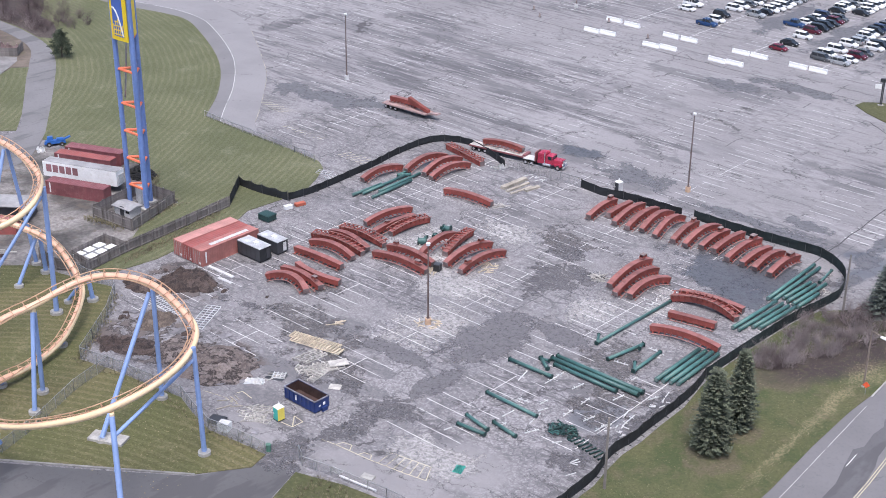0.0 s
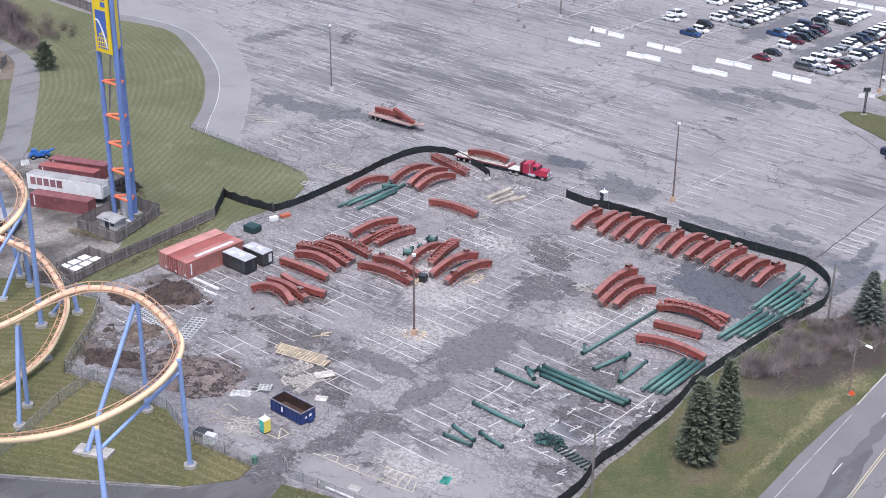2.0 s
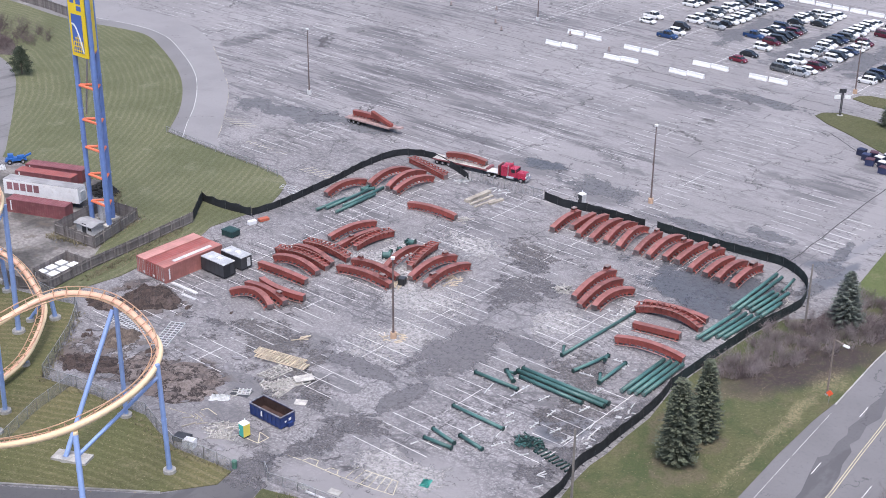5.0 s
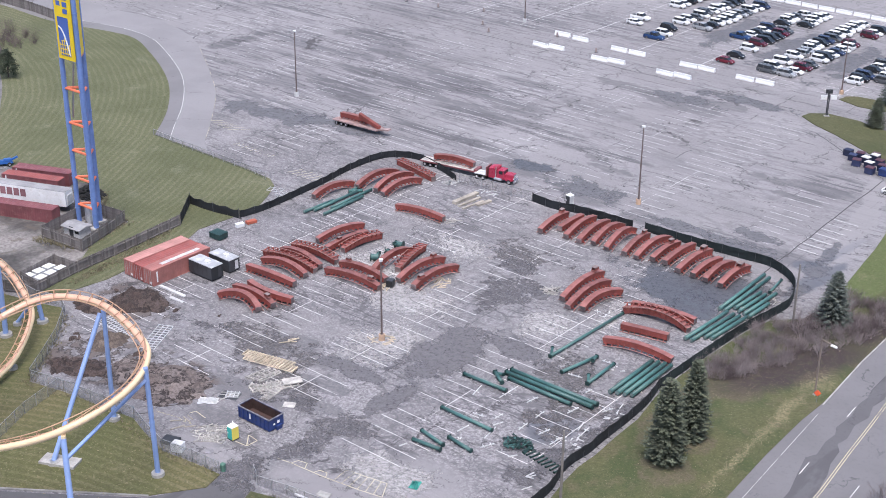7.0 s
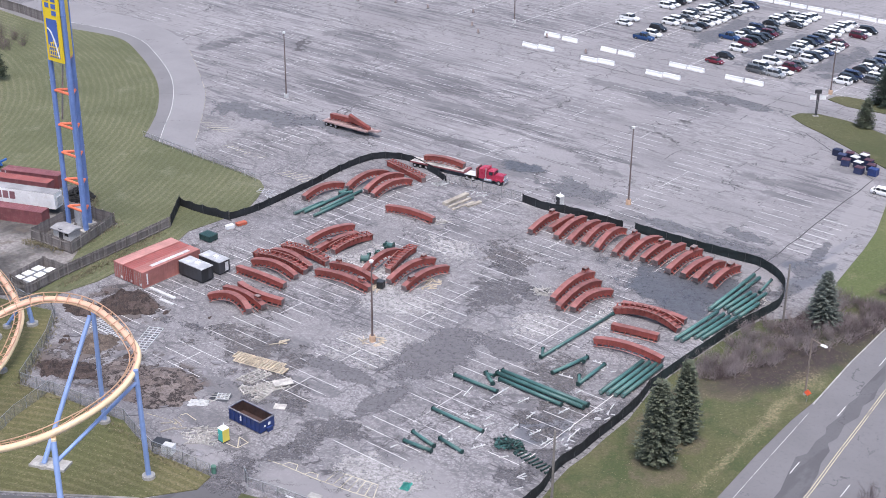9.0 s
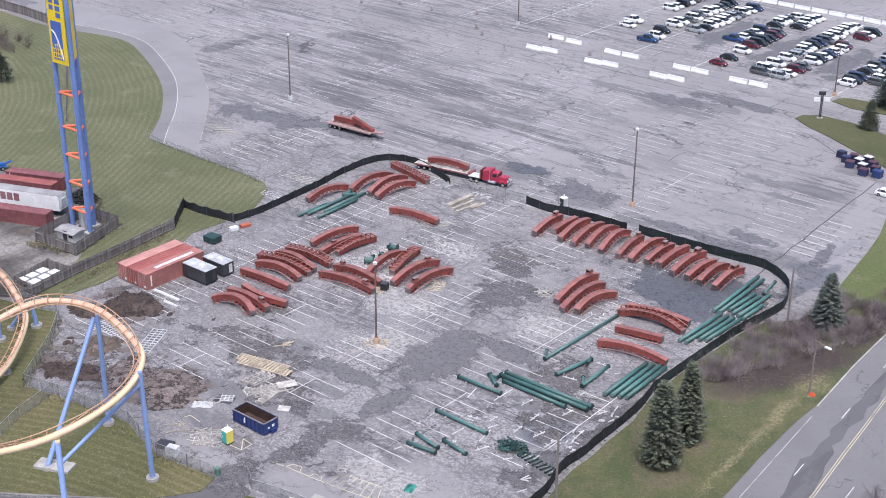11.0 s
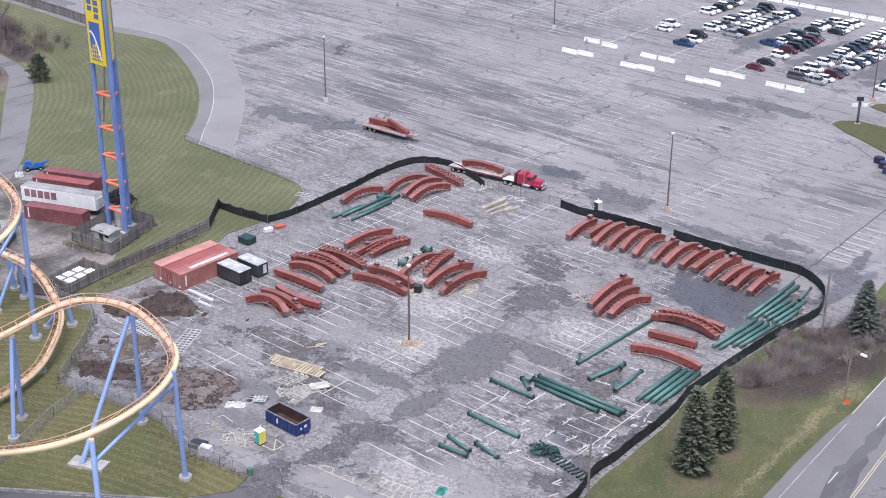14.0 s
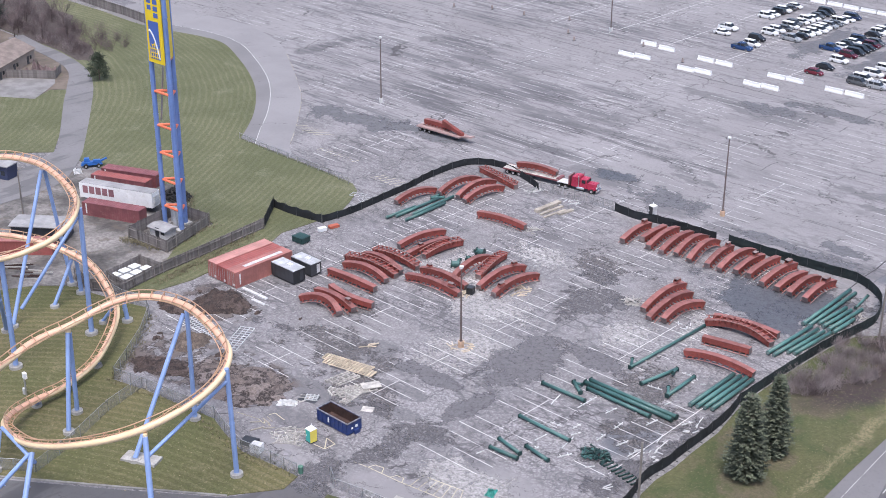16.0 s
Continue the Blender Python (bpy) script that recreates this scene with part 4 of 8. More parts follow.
# ---- red coaster track pieces stored in the yard ----
def track_piece(x0, y0, x1, y1, arch=1.0, bend=0.0, up=False, z=0.0, group="stored track pieces", on="lying upside down on the asphalt"):
    """A box-spine track section with gussets and two rails; upside down unless up."""
    L = math.hypot(x1 - x0, y1 - y0)
    ang = math.degrees(math.atan2(y1 - y0, x1 - x0))
    form = "arched" if arch > 0.5 else "straight"
    label = "curved red-primed coaster track with open rails lying rails-up" if up else form + " red-primed steel coaster track piece " + on
    t = thing("track_piece", (x0 + x1) / 2, (y0 + y1) / 2, z, ang, label, "track piece", group)
    n = 18
    rise = arch * 0.8

    def at(s):
        k = 1 - (2 * s - 1) ** 2
        return Vector(((s - 0.5) * L, bend * k, rise * k))
    sp, wd, ht, gauge = [], 0.48, 0.95, 0.86
    zr, zs = (1.28, 0.0) if up else (0.09, 0.24)
    for i in range(n + 1):
        s = i / n
        p = at(s)
        d = (at(min(s + 0.01, 1)) - at(max(s - 0.01, 0))).normalized()
        sd = Vector((-d.y, d.x, 0)).normalized()
        u = d.cross(sd)
        if u.z < 0:
            u = -u
        sp.append((p, d, sd, u))

    def sweep(outline):
        bm = bmesh.new()
        skin(bm, [[bm.verts.new(p + sd * a + u * b) for a, b in outline] for p, d, sd, u in sp])
        return bm
    # side plates set in under a cover plate that stands a little proud
    lo, hi = (wd - 0.07, wd - 0.02) if not up else (wd - 0.02, wd - 0.07)
    part("spine", sweep(((-lo, zs), (lo, zs), (hi, zs + ht - 0.05), (-hi, zs + ht - 0.05))), RED_STEEL, t)
    top = hi + 0.04
    # overcast light on the flat top is tinted into this plate's colour
    part("cover_plate", sweep(((-top, zs + ht - 0.05), (top, zs + ht - 0.05), (top, zs + ht), (-top, zs + ht))), RED_TOP, t, "red cover plate, paler from dust and painted-in sky light")
    for e in (0, n):
        p, d, sd, u = sp[e]
        bm = bmesh.new()
        out = d * (-0.05 if e == 0 else 0.05)
        skin(bm, [[bm.verts.new(p + o + sd * a + u * b) for a, b in ((-wd - 0.05, zs - 0.05), (wd + 0.05, zs - 0.05), (wd + 0.05, zs + ht + 0.05), (-wd - 0.05, zs + ht + 0.05))] for o in (out * 0.2, out)])
        part("end_flange", bm, RED_EDGE, t, "dull greyish pink steel flange")
    for side in (-1, 1):
        bm = bmesh.new()
        skin(bm, [ring(bm, p + sd * side * gauge + u * zr, sd, u, 0.075, 7) for p, d, sd, u in sp])
        part("rail", bm, RED_RAIL, t, "dusty pinkish running rail", smooth=True)
    m = max(6, round(L / 0.95))
    for k in range(m):
        f = (k + 0.5) / m * n
        i = min(n - 1, int(f))
        p, d, sd, u = [a.lerp(b, f - i) for a, b in zip(sp[i], sp[i + 1])]
        bm = bmesh.new()
        for side in (-1, 1):
            if up:
                prof = ((wd * 0.6, zs + ht - 0.3), (wd + 0.03, zs + ht - 0.45), (gauge, zr - 0.10), (gauge, zr), (gauge - 0.16, zr))
            else:
                prof = ((lo - 0.05, zs + 0.10), (lo + 0.03, zs + 0.30), (lo + 0.14, zs + 0.20), (gauge + 0.02, zr + 0.09), (gauge + 0.02, zr - 0.02), (lo - 0.05, zr + 0.05))
            skin(bm, [[bm.verts.new(p + d * o + sd * side * a + u * b) for a, b in prof] for o in (-0.05, 0.05)])
        if up:
            beam(bm, p - sd * gauge + u * zr, p + sd * gauge + u * zr, 0.14, 0.13)
        else:
            beam(bm, p - sd * lo + u * (zr + 0.12), p + sd * lo + u * (zr + 0.12), 0.10, 0.12)
        part("tie", bm, RED_STEEL, t)
    return t


ROW_EAST = [(-5.1, 47.3, -5.9, 56.2, 0.7), (-0.2, 48.3, -1.1, 58.0, 0.9), (2.6, 48.2, 1.8, 58.1, 1.0), (4.9, 49.5, 4.7, 58.3, 1.5), (7.9, 49.0, 7.3, 58.0, 1.6), (11.4, 49.0, 10.3, 57.9, 0.8),
            (13.8, 49.2, 13.9, 59.1, 1.4), (16.3, 50.2, 16.2, 58.4, 0.7), (18.6, 50.4, 18.6, 59.4, 0.6), (21.9, 49.2, 22.0, 59.2, 0.9), (24.7, 49.3, 25.0, 57.3, 0.7), (27.1, 49.3, 27.4, 57.3, 1.1), (30.0, 49.0, 30.1, 57.6, 0.9)]
for a in ROW_EAST:
    track_piece(*a, group="track pieces along the fence")
track_piece(-3.0, 50.2, -3.2, 57.2, 0.2, group="track pieces along the fence")
LEFT_CLUSTER = [(-33.0, 3.4, -22.7, 3.8, 0.5, -0.3), (-33.0, 6.9, -23.8, 7.3, 1.0, 0.3), (-33.4, 11.9, -24.4, 11.3, 1.1, 0.0), (-28.8, -6.5, -20.7, -6.0, 1.1, 1.0), (-29.0, -3.1, -19.8, -3.7, 0.7, 0.2), (-28.4, -0.5, -18.7, -0.5, 0.25, -0.9)]
for a in LEFT_CLUSTER:
    track_piece(*a)
track_piece(-35.1, 9.2, -24.0, 9.9, 0.7, 0.3, True)
track_piece(-33.6, 14.4, -23.6, 14.6, 0.6, 0.2, True)
MIDDLE = [(-31.8, 18.7, -30.4, 28.2, 0.9, 0.0), (-28.1, 17.0, -27.7, 26.3, 0.5, 0.0), (-22.2, 11.0, -11.5, 11.8, 0.8, 0.0), (-22.1, 14.4, -12.6, 14.6, 0.9, 0.0), (-16.6, 16.8, -16.4, 25.7, 1.7, 0.0), (-10.8, 16.2, -10.5, 26.7, 1.2, 0.2), (-7.3, 15.9, -6.8, 25.8, 1.0, 0.2)]
for a in MIDDLE:
    track_piece(*a)
track_piece(-26.0, 18.8, -25.3, 27.4, 0.5, 0.2, True)
track_piece(-13.8, 19.2, -16.2, 28.4, 0.6, 0.0, True)
NORTH = [(-46.3, 32.4, -45.3, 41.4, 1.0, 0.3), (-43.6, 41.4, -43.0, 51.4, 1.4, 0.2), (-39.8, 42.4, -39.8, 52.2, 1.4, 0.2), (-37.5, 41.8, -36.7, 51.1, 1.2, 0.2), (-31.4, 38.8, -21.4, 39.9, 0.6, 0.0)]
for a in NORTH:
    track_piece(*a)
track_piece(-46.4, 56.1, -35.4, 53.7, 0.1, 0.0, True)
EAST = [(13.4, 28.2, 12.9, 39.7, 1.3, 0.0), (15.7, 26.5, 15.6, 37.6, 1.4, 0.0), (17.8, 27.4, 18.9, 36.1, 0.9, 0.5), (22.9, 33.7, 33.3, 35.1, 0.4, 0.2), (25.6, 26.5, 32.9, 28.0, 0.05, 0.0), (26.3, 21.0, 36.9, 22.2, 0.9, 0.0)]
for a in EAST:
    track_piece(*a)
track_piece(22.8, 31.6, 33.8, 32.3, 0.9, 0.9, True)


# brackets bolted on top of some pieces
def bracket(x, y, z, rz, s=1.0):
    """A channel-shaped saddle: base plate, two cheeks with sloping ends, a flange plate on top."""
    t = thing("steel_bracket", x, y, z, rz, "red-primed steel saddle bracket resting on a track piece", "bracket", "saddle brackets")
    bm = bmesh.new()
    box(bm, 0, 0, 0, 1.7 * s, 0.95 * s, 0.06)
    part("base_plate", bm, RED_TOP, t)
    for side in (-1, 1):
        bm = bmesh.new()
        skin(bm, [[bm.verts.new((px * s, (side * 0.38 + o) * s, 0.06 + pz * s)) for px, pz in ((-0.8, 0), (0.8, 0), (0.55, 0.55), (-0.55, 0.55))] for o in (-0.04, 0.04)])
        part("cheek", bm, RED_STEEL, t)
    bm = bmesh.new()
    box(bm, 0, 0, 0.06 + 0.55 * s, 1.25 * s, 0.95 * s, 0.08)
    part("flange", bm, RED_EDGE, t, "dull pinkish flange plate")


for a in ((13.0, 37.6, 2.3, 92, 1.1), (-5.8, 54.6, 1.9, 95, 1.0), (10.5, 56.5, 1.9, 95, 0.9), (16.2, 56.0, 2.0, 90, 1.0), (22.0, 57.0, 2.0, 90, 1.2), (30.1, 55.0, 2.04, 90, 1.4), (-28.0, 20.0, 1.65, 88, 0.8),
          (-13.0, 11.7, 1.9, 4, 0.9), (-20.5, 14.4, 2.0, 2, 0.8), (-10.6, 24.5, 2.2, 88, 0.9), (-7.2, 17.4, 1.9, 87, 1.0), (-21.0, -3.6, 1.9, -4, 0.9)):
    bracket(a[0], a[1], a[2] - 0.16, a[3], a[4] * 0.78)


# ---- dark green columns lying in the yard ----
def pipe(x0, y0, x1, y1, r=0.36, z=0.0, fork=0.0, group="green columns"):
    L = math.hypot(x1 - x0, y1 - y0)
    t = thing("steel_column", x0, y0, z, math.degrees(math.atan2(y1 - y0, x1 - x0)),
              "dark green painted steel coaster column lying on timber" if not fork else "dark green steel column with a forked end lying on the asphalt", "steel column", group)
    zc = r + 0.14
    bundle = group != "green columns"
    bm = bmesh.new()
    tube(bm, (0.06, 0, zc), (L - 0.06, 0, zc), r, n=20)
    part("shaft", bm, GREEN_STEEL, t, smooth=True)
    for x in (0.0, L - 0.08):
        bm = bmesh.new()
        tube(bm, (x, 0, zc), (x + 0.08, 0, zc), r * (1.06 if bundle else 1.35), n=16)
        part("flange", bm, GREEN_STEEL if bundle else GREEN_DARK, t, "" if bundle else "nearly black end flange")
        bm = bmesh.new()
        tube(bm, (x - 0.02, 0, zc), (x + 0.10, 0, zc), r * 0.82, n=12)
        part("end_plate", bm, GREEN_END if bundle else GREEN_DARK, t, "dusty grey-green end plate" if bundle else "")
    if not bundle:
        bm = bmesh.new()
        box(bm, 0.02, 0, zc - r * 1.25, 0.07, r * 2.5, r * 2.5)
        part("base_plate", bm, GREEN_DARK, t, "square dark green base plate")
    for x in (L * 0.2, L * 0.8):
        bm = bmesh.new()
        box(bm, x, 0, 0, 0.2, r * 2.2, 0.15)
        part("timber_bearer", bm, OLD_LUMBER, t, "grey timber bearer")
    if fork:
        bm = bmesh.new()
        tube(bm, (0.3, 0, zc), (0.9 + abs(fork), fork, zc + 0.3), r * 0.85, n=12)
        part("branch", bm, GREEN_STEEL, t)
        bm = bmesh.new()
        tube(bm, (0.9 + abs(fork), fork, zc + 0.3), (0.98 + abs(fork), fork * 1.06, zc + 0.31), r * 1.2, n=12)
        part("flange", bm, GREEN_DARK, t)
    return t


BUNDLE_EAST = [(34.9, 29.6, 35.3, 41.7), (35.9, 29.7, 36.5, 41.6), (37.0, 31.9, 37.5, 41.6), (37.9, 32.2, 38.5, 41.9), (33.9, 41.6, 33.3, 57.5), (34.8, 41.6, 34.5, 57.0), (35.6, 43.5, 36.0, 51.2), (36.6, 42.9, 37.0, 51.0), (37.7, 42.6, 38.1, 52.4), (38.7, 42.2, 38.9, 48.4)]
for a in BUNDLE_EAST:
    pipe(*a, r=0.31, group="column bundle by the fence")
pipe(37.0, 52.4, 36.3, 57.8, 0.2)
for a in ((35.1, 9.0, 34.8, 20.5), (36.05, 9.4, 35.75, 20.8), (37.0, 9.8, 36.7, 21.0), (37.95, 10.2, 37.65, 21.1)):
    pipe(*a, r=0.33, group="column bundle by the lamp")
pipe(22.6, 11.9, 23.1, 30.6, 0.24, fork=1.0)
pipe(27.9, 16.4, 26.6, 9.2, 0.26, fork=0.9)
pipe(31.3, 8.9, 31.0, 16.2, 0.26, fork=0.9)
pipe(20.8, 4.95, 35.7, 5.05, 0.32)
pipe(20.6, 3.95, 35.6, 4.1, 0.32)
pipe(21.9, 2.9, 32.8, 2.8, 0.28)
pipe(19.3, 3.0, 22.0, 1.2, 0.27, fork=0.7)
pipe(16.2, -0.3, 23.8, -0.1, 0.26)
pipe(19.7, -9.4, 28.7, -9.6, 0.25)
pipe(26.5, -17.7, 22.0, -18.1, 0.25)
pipe(26.0, -16.6, 21.5, -15.7, 0.25)
pipe(25.3, -14.6, 29.7, -15.3, 0.25)
for a in ((-42.9, 26.2, -42.7, 33.5), (-42.0, 27.9, -42.4, 39.6), (-39.5, 27.8, -39.9, 38.6), (-40.5, 30.6, -41.0, 42.1)):
    pipe(*a, r=0.28, group="columns near the west fence")
pipe(-43.6, 38.6, -41.8, 40.6, 0.28, fork=0.7)


def column_head(x, y, rz, s=1.0):
    """A stubby column top: a short drum with round flanges and a tilted saddle plate."""
    t = thing("column_head", x, y, 0, rz, "stubby dark green steel column head with flanges", "column head", "column heads")
    zc = 0.72 * s
    bm = bmesh.new()
    tube(bm, (-0.75 * s, 0, zc), (0.6 * s, 0, zc), 0.5 * s, n=16)
    part("drum", bm, GREEN_STEEL, t, smooth=False)
    for px in (-0.8, 0.6):
        bm = bmesh.new()
        tube(bm, (px * s, 0, zc), (px * s + 0.1, 0, zc), 0.72 * s, n=16)
        part("flange", bm, GREEN_DARK, t)
    bm = bmesh.new()
    tube(bm, (0.1 * s, 0, zc), (0.5 * s, 0.75 * s, zc + 0.35 * s), 0.3 * s, n=12)
    part("branch", bm, GREEN_STEEL, t)
    bm = bmesh.new()
    box(bm, 0.52 * s, 0.8 * s, zc + 0.1 * s, 0.7 * s, 0.12, 0.6 * s, 30)
    part("saddle_plate", bm, GREEN_DARK, t)
    for px in (-0.45, 0.3):
        bm = bmesh.new()
        box(bm, px * s, 0, 0, 0.2, 1.2 * s, zc - 0.47 * s)
        part("timber_bearer", bm, OLD_LUMBER, t)


column_head(-19.6, 19.9, 35)
column_head(-20.0, 26.4, 200)
column_head(-19.9, 23.3, 110, 0.6)

# heap of small green fittings and the row beside it
random.seed(11)
heap = thing("fittings_heap", 33.2, -9.9, 0, 8, "tangled heap of small dark green steel fittings", "steel fittings")
for k in range(56):
    r = random.random() ** 0.7 * 2.1
    a = random.uniform(0, 6.28)
    p = Vector((r * math.cos(a), r * math.sin(a) * 0.75, random.uniform(0.1, 1.1 * (1.15 - r / 2.5))))
    d = Vector((random.uniform(-1, 1), random.uniform(-1, 1), random.uniform(-0.5, 0.5))).normalized() * random.uniform(0.35, 0.7)
    if (p - d).z < 0.08 or (p + d).z < 0.08:
        d.z = 0
    bm = bmesh.new()
    tube(bm, p - d, p + d, 0.09, n=7)
    tube(bm, p + d, p + d * 1.12, 0.17, n=7)
    part("fitting", bm, GREEN_DARK if k % 3 else GREEN_STEEL, heap)
for k in range(9):
    t = thing("steel_fitting", 35.0 + k * 0.72, -10.2 - k * 0.14, 0, 80 + random.uniform(-12, 12), "small dark green steel strut lying on the asphalt", "steel fitting", "row of green struts")
    bm = bmesh.new()
    tube(bm, (-0.8, 0, 0.15), (0.8, 0, 0.15), 0.11, n=8)
    part("strut", bm, GREEN_DARK, t)
    for x in (-0.8, 0.76):
        bm = bmesh.new()
        tube(bm, (x, 0, 0.19), (x + 0.05, 0, 0.19), 0.18, n=8)
        part("flange", bm, GREEN_DARK, t)


# ---- roller coaster ----
def coaster_path(pts, step=0.95):
    P = smooth_line(pts, step)
    out = []
    for i, p in enumerate(P):
        a, b = P[max(i - 3, 0)], P[min(i + 3, len(P) - 1)]
        d = (P[min(i + 1, len(P) - 1)] - P[max(i - 1, 0)]).normalized()
        bendv = (a + b) / 2 - p
        bendv.z = 0
        inward = bendv / max(((b - a).length / 2) ** 2, 0.1) * 2
        out.append([p, d, inward])
    for _ in range(6):
        for i in range(1, len(out) - 1):
            out[i][2] = (out[i - 1][2] + out[i][2] * 2 + out[i + 1][2]) / 4
    res = []
    for p, d, k in out:
        up = Vector((0, 0, 1)) + k * 13.0
        up = (up - d * up.dot(d)).normalized()
        res.append((p, d, d.cross(up).normalized(), up))
    return res


coaster = thing("roller_coaster", -20, -48, 0, 0, "yellow and orange tube-steel roller coaster track on light blue columns", "roller coaster")
CO = Matrix.Translation((20, 48, 0))


def tie_mesh():
    bm = bmesh.new()
    beam(bm, (-0.66, 0, 0), (0.66, 0, 0), 0.09, 0.09)
    for s in (-1, 1):
        beam(bm, (0.62 * s, 0, 0), (0.25 * s, 0, -0.5), 0.09, 0.09)
    return to_mesh("tie", bm, ORANGE)


TIE = tie_mesh()


def coaster_track(pts):
    F = coaster_path([tuple(CO @ Vector(p)) for p in pts])
    bm = bmesh.new()
    skin(bm, [[bm.verts.new(p - u * 0.34 + s * (0.47 * math.cos(a)) + u * (0.42 * math.sin(a))) for a in (2 * math.pi * i / 12 for i in range(12))] for p, d, s, u in F])
    part("spine", bm, CREAM, coaster, "cream-yellow tubular track spine", smooth=True)
    bm = bmesh.new()
    arc = [math.radians(42 + 96 * i / 8) for i in range(9)]
    skin(bm, [[bm.verts.new(p - u * 0.34 + s * (rr * 0.47 * math.cos(a)) + u * (rr * 0.42 * math.sin(a))) for rr, run in ((1.035, arc), (0.97, arc[::-1])) for a in run] for p, d, s, u in F])
    part("spine_band", bm, SALMON, coaster, "salmon-coloured band along the spine's upper side", smooth=True)
    for side in (-1, 1):
        bm = bmesh.new()
        skin(bm, [ring(bm, p + s * side * 0.72 + u * 0.42, s, u, 0.075, 8) for p, d, s, u in F])
        part("rail", bm, ORANGE, coaster, "orange running rail", smooth=True)
    for i in range(1, len(F) - 1, 2):
        p, d, s, u = F[i]
        piece("tie", TIE, coaster, Matrix.Translation(p + u * 0.42) @ Matrix((s, d, u)).transposed().to_4x4())
    return F


HELIX = [(-23.0, -68.0, 11.8), (-24.1, -61.4, 12.5), (-25.4, -55.6, 13.2), (-24.8, -50.7, 14.0), (-23.2, -44.5, 15.6), (-19.4, -41.5, 16.8), (-12.7, -40.0, 17.2), (-4.3, -41.4, 16.6), (0.7, -44.0, 15.8), (3.3, -49.9, 14.55),
         (2.1, -57.7, 12.75), (-3.8, -62.4, 10.2), (-13.0, -64.4, 7.0), (-22.4, -62.6, 4.5), (-27.2, -59.0, 3.0), (-29.8, -54.1, 1.9), (-31.0, -48.7, 1.6), (-33.6, -42.0, 1.9), (-38.6, -35.4, 3.2), (-43.1, -32.2, 4.6),
         (-51.8, -30.2, 7.0), (-57.8, -32.3, 9.0), (-61.9, -35.7, 10.5), (-64.0, -39.2, 11.5), (-65, -45, 12.5)]
UPPER = [(-46.5, -58, 17.0), (-42.5, -49.9, 18.0), (-40.9, -46.3, 18.6), (-40.3, -42.4, 19.5), (-42.3, -38.2, 20.5), (-47.3, -34.2, 21.0), (-54.2, -32.0, 21.4), (-61.4, -30.9, 21.6), (-66.5, -31.4, 21.5), (-70.8, -32.9, 21.2), (-77, -36.5, 20)]
coaster_track(HELIX)
coaster_track(UPPER)


def coaster_column(foot, head, r=0.36, footing=True, name="column"):
    a, b = CO @ Vector((*foot, 0.0)) if len(foot) == 2 else CO @ Vector(foot), CO @ Vector(head)
    bm = bmesh.new()
    tube(bm, a + Vector((0, 0, 0.5)) if footing else a, b, r, r * 0.92, n=16)
    col = part(name, bm, BLUE_STEEL, coaster, smooth=False)
    m = a.lerp(b, 0.5)
    d = (b - a).normalized()
    bm = bmesh.new()
    tube(bm, m - d * 0.05, m + d * 0.05, r * 1.10, n=16)
    part("splice_flange", bm, BLUE_STEEL, col)
    if footing:
        bm = bmesh.new()
        tube(bm, a + Vector((0, 0, -0.2)), a + Vector((0, 0, 0.55)), r * 2.5, r * 2.4, n=18)
        part("footing", bm, CONCRETE, coaster, "round pale concrete footing")
        bm = bmesh.new()
        tube(bm, a + Vector((0, 0, 0.5)), a + Vector((0, 0, 0.62)), r * 1.7, n=16)
        part("base_plate", bm, GALV, col)


def saddle(p, q):
    bm = bmesh.new()
    beam(bm, CO @ Vector(p), CO @ Vector(q), 0.5, 0.55)
    part("saddle", bm, CREAM, coaster, "cream bracket joining column and track")


coaster_column((2.8, -45.2), (2.5, -45.4, 15.7), 0.34)
saddle((2.5, -45.4, 15.2), (1.6, -45.6, 14.8))
coaster_column((-12.1, -40.5), (-12.4, -40.2, 16.6), 0.33)
coaster_column((-9.4, -52.2), (-12.9, -40.4, 16.0), 0.33)
saddle((-12.5, -40.2, 16.6), (-12.6, -39.7, 16.3))
coaster_column((7.2, -61.0), (2.9, -58.2, 11.8), 0.37)
saddle((2.9, -58.2, 11.8), (2.3, -57.7, 11.8))
coaster_column((3.7, -58.7, 9.6), (2.5, -45.5, 14.0), 0.25, False, "brace")
coaster_column((-21.5, -54.4), (-24.6, -51.0, 12.9), 0.33)
coaster_column((-25.2, -50.7), (-25.0, -50.5, 12.6), 0.33)
saddle((-24.9, -50.8, 12.7), (-24.9, -50.7, 13.3))
coaster_column((-43.1, -30.0), (-43.2, -30.4, 4.4), 0.36)
saddle((-43.2, -30.4, 4.3), (-43.3, -31.6, 3.9))
coaster_column((-45.3, -33.0), (-43.4, -32.0, 3.4), 0.27)
coaster_column((-56.8, -29.4), (-56.9, -29.7, 7.6), 0.36)
saddle((-56.9, -29.7, 7.5), (-56.6, -31.3, 8.0))
coaster_column((-55.5, -35.2), (-56.6, -30.6, 6.6), 0.30)
coaster_column((-43.6, -36.2), (-44.6, -35.2, 20.4), 0.40)
saddle((-44.6, -35.2, 20.2), (-45.2, -35.8, 19.9))
coaster_column((-43.2, -47.4, 8.6), (-44.8, -35.6, 19.0), 0.27, False, "brace")
coaster_column((-42.6, -49.8), (-42.9, -49.6, 17.4), 0.40)
coaster_column((-53.7, -44.8), (-44.0, -50.5, 16.6), 0.33)
coaster_column((-54.2, -43.3), (-61.4, -31.3, 20.7), 0.32)
coaster_column((-60.6, -28.7), (-61.6, -30.6, 20.7), 0.32)
coaster_column((-34.3, -41.4), (-34.0, -41.6, 1.2), 0.30)
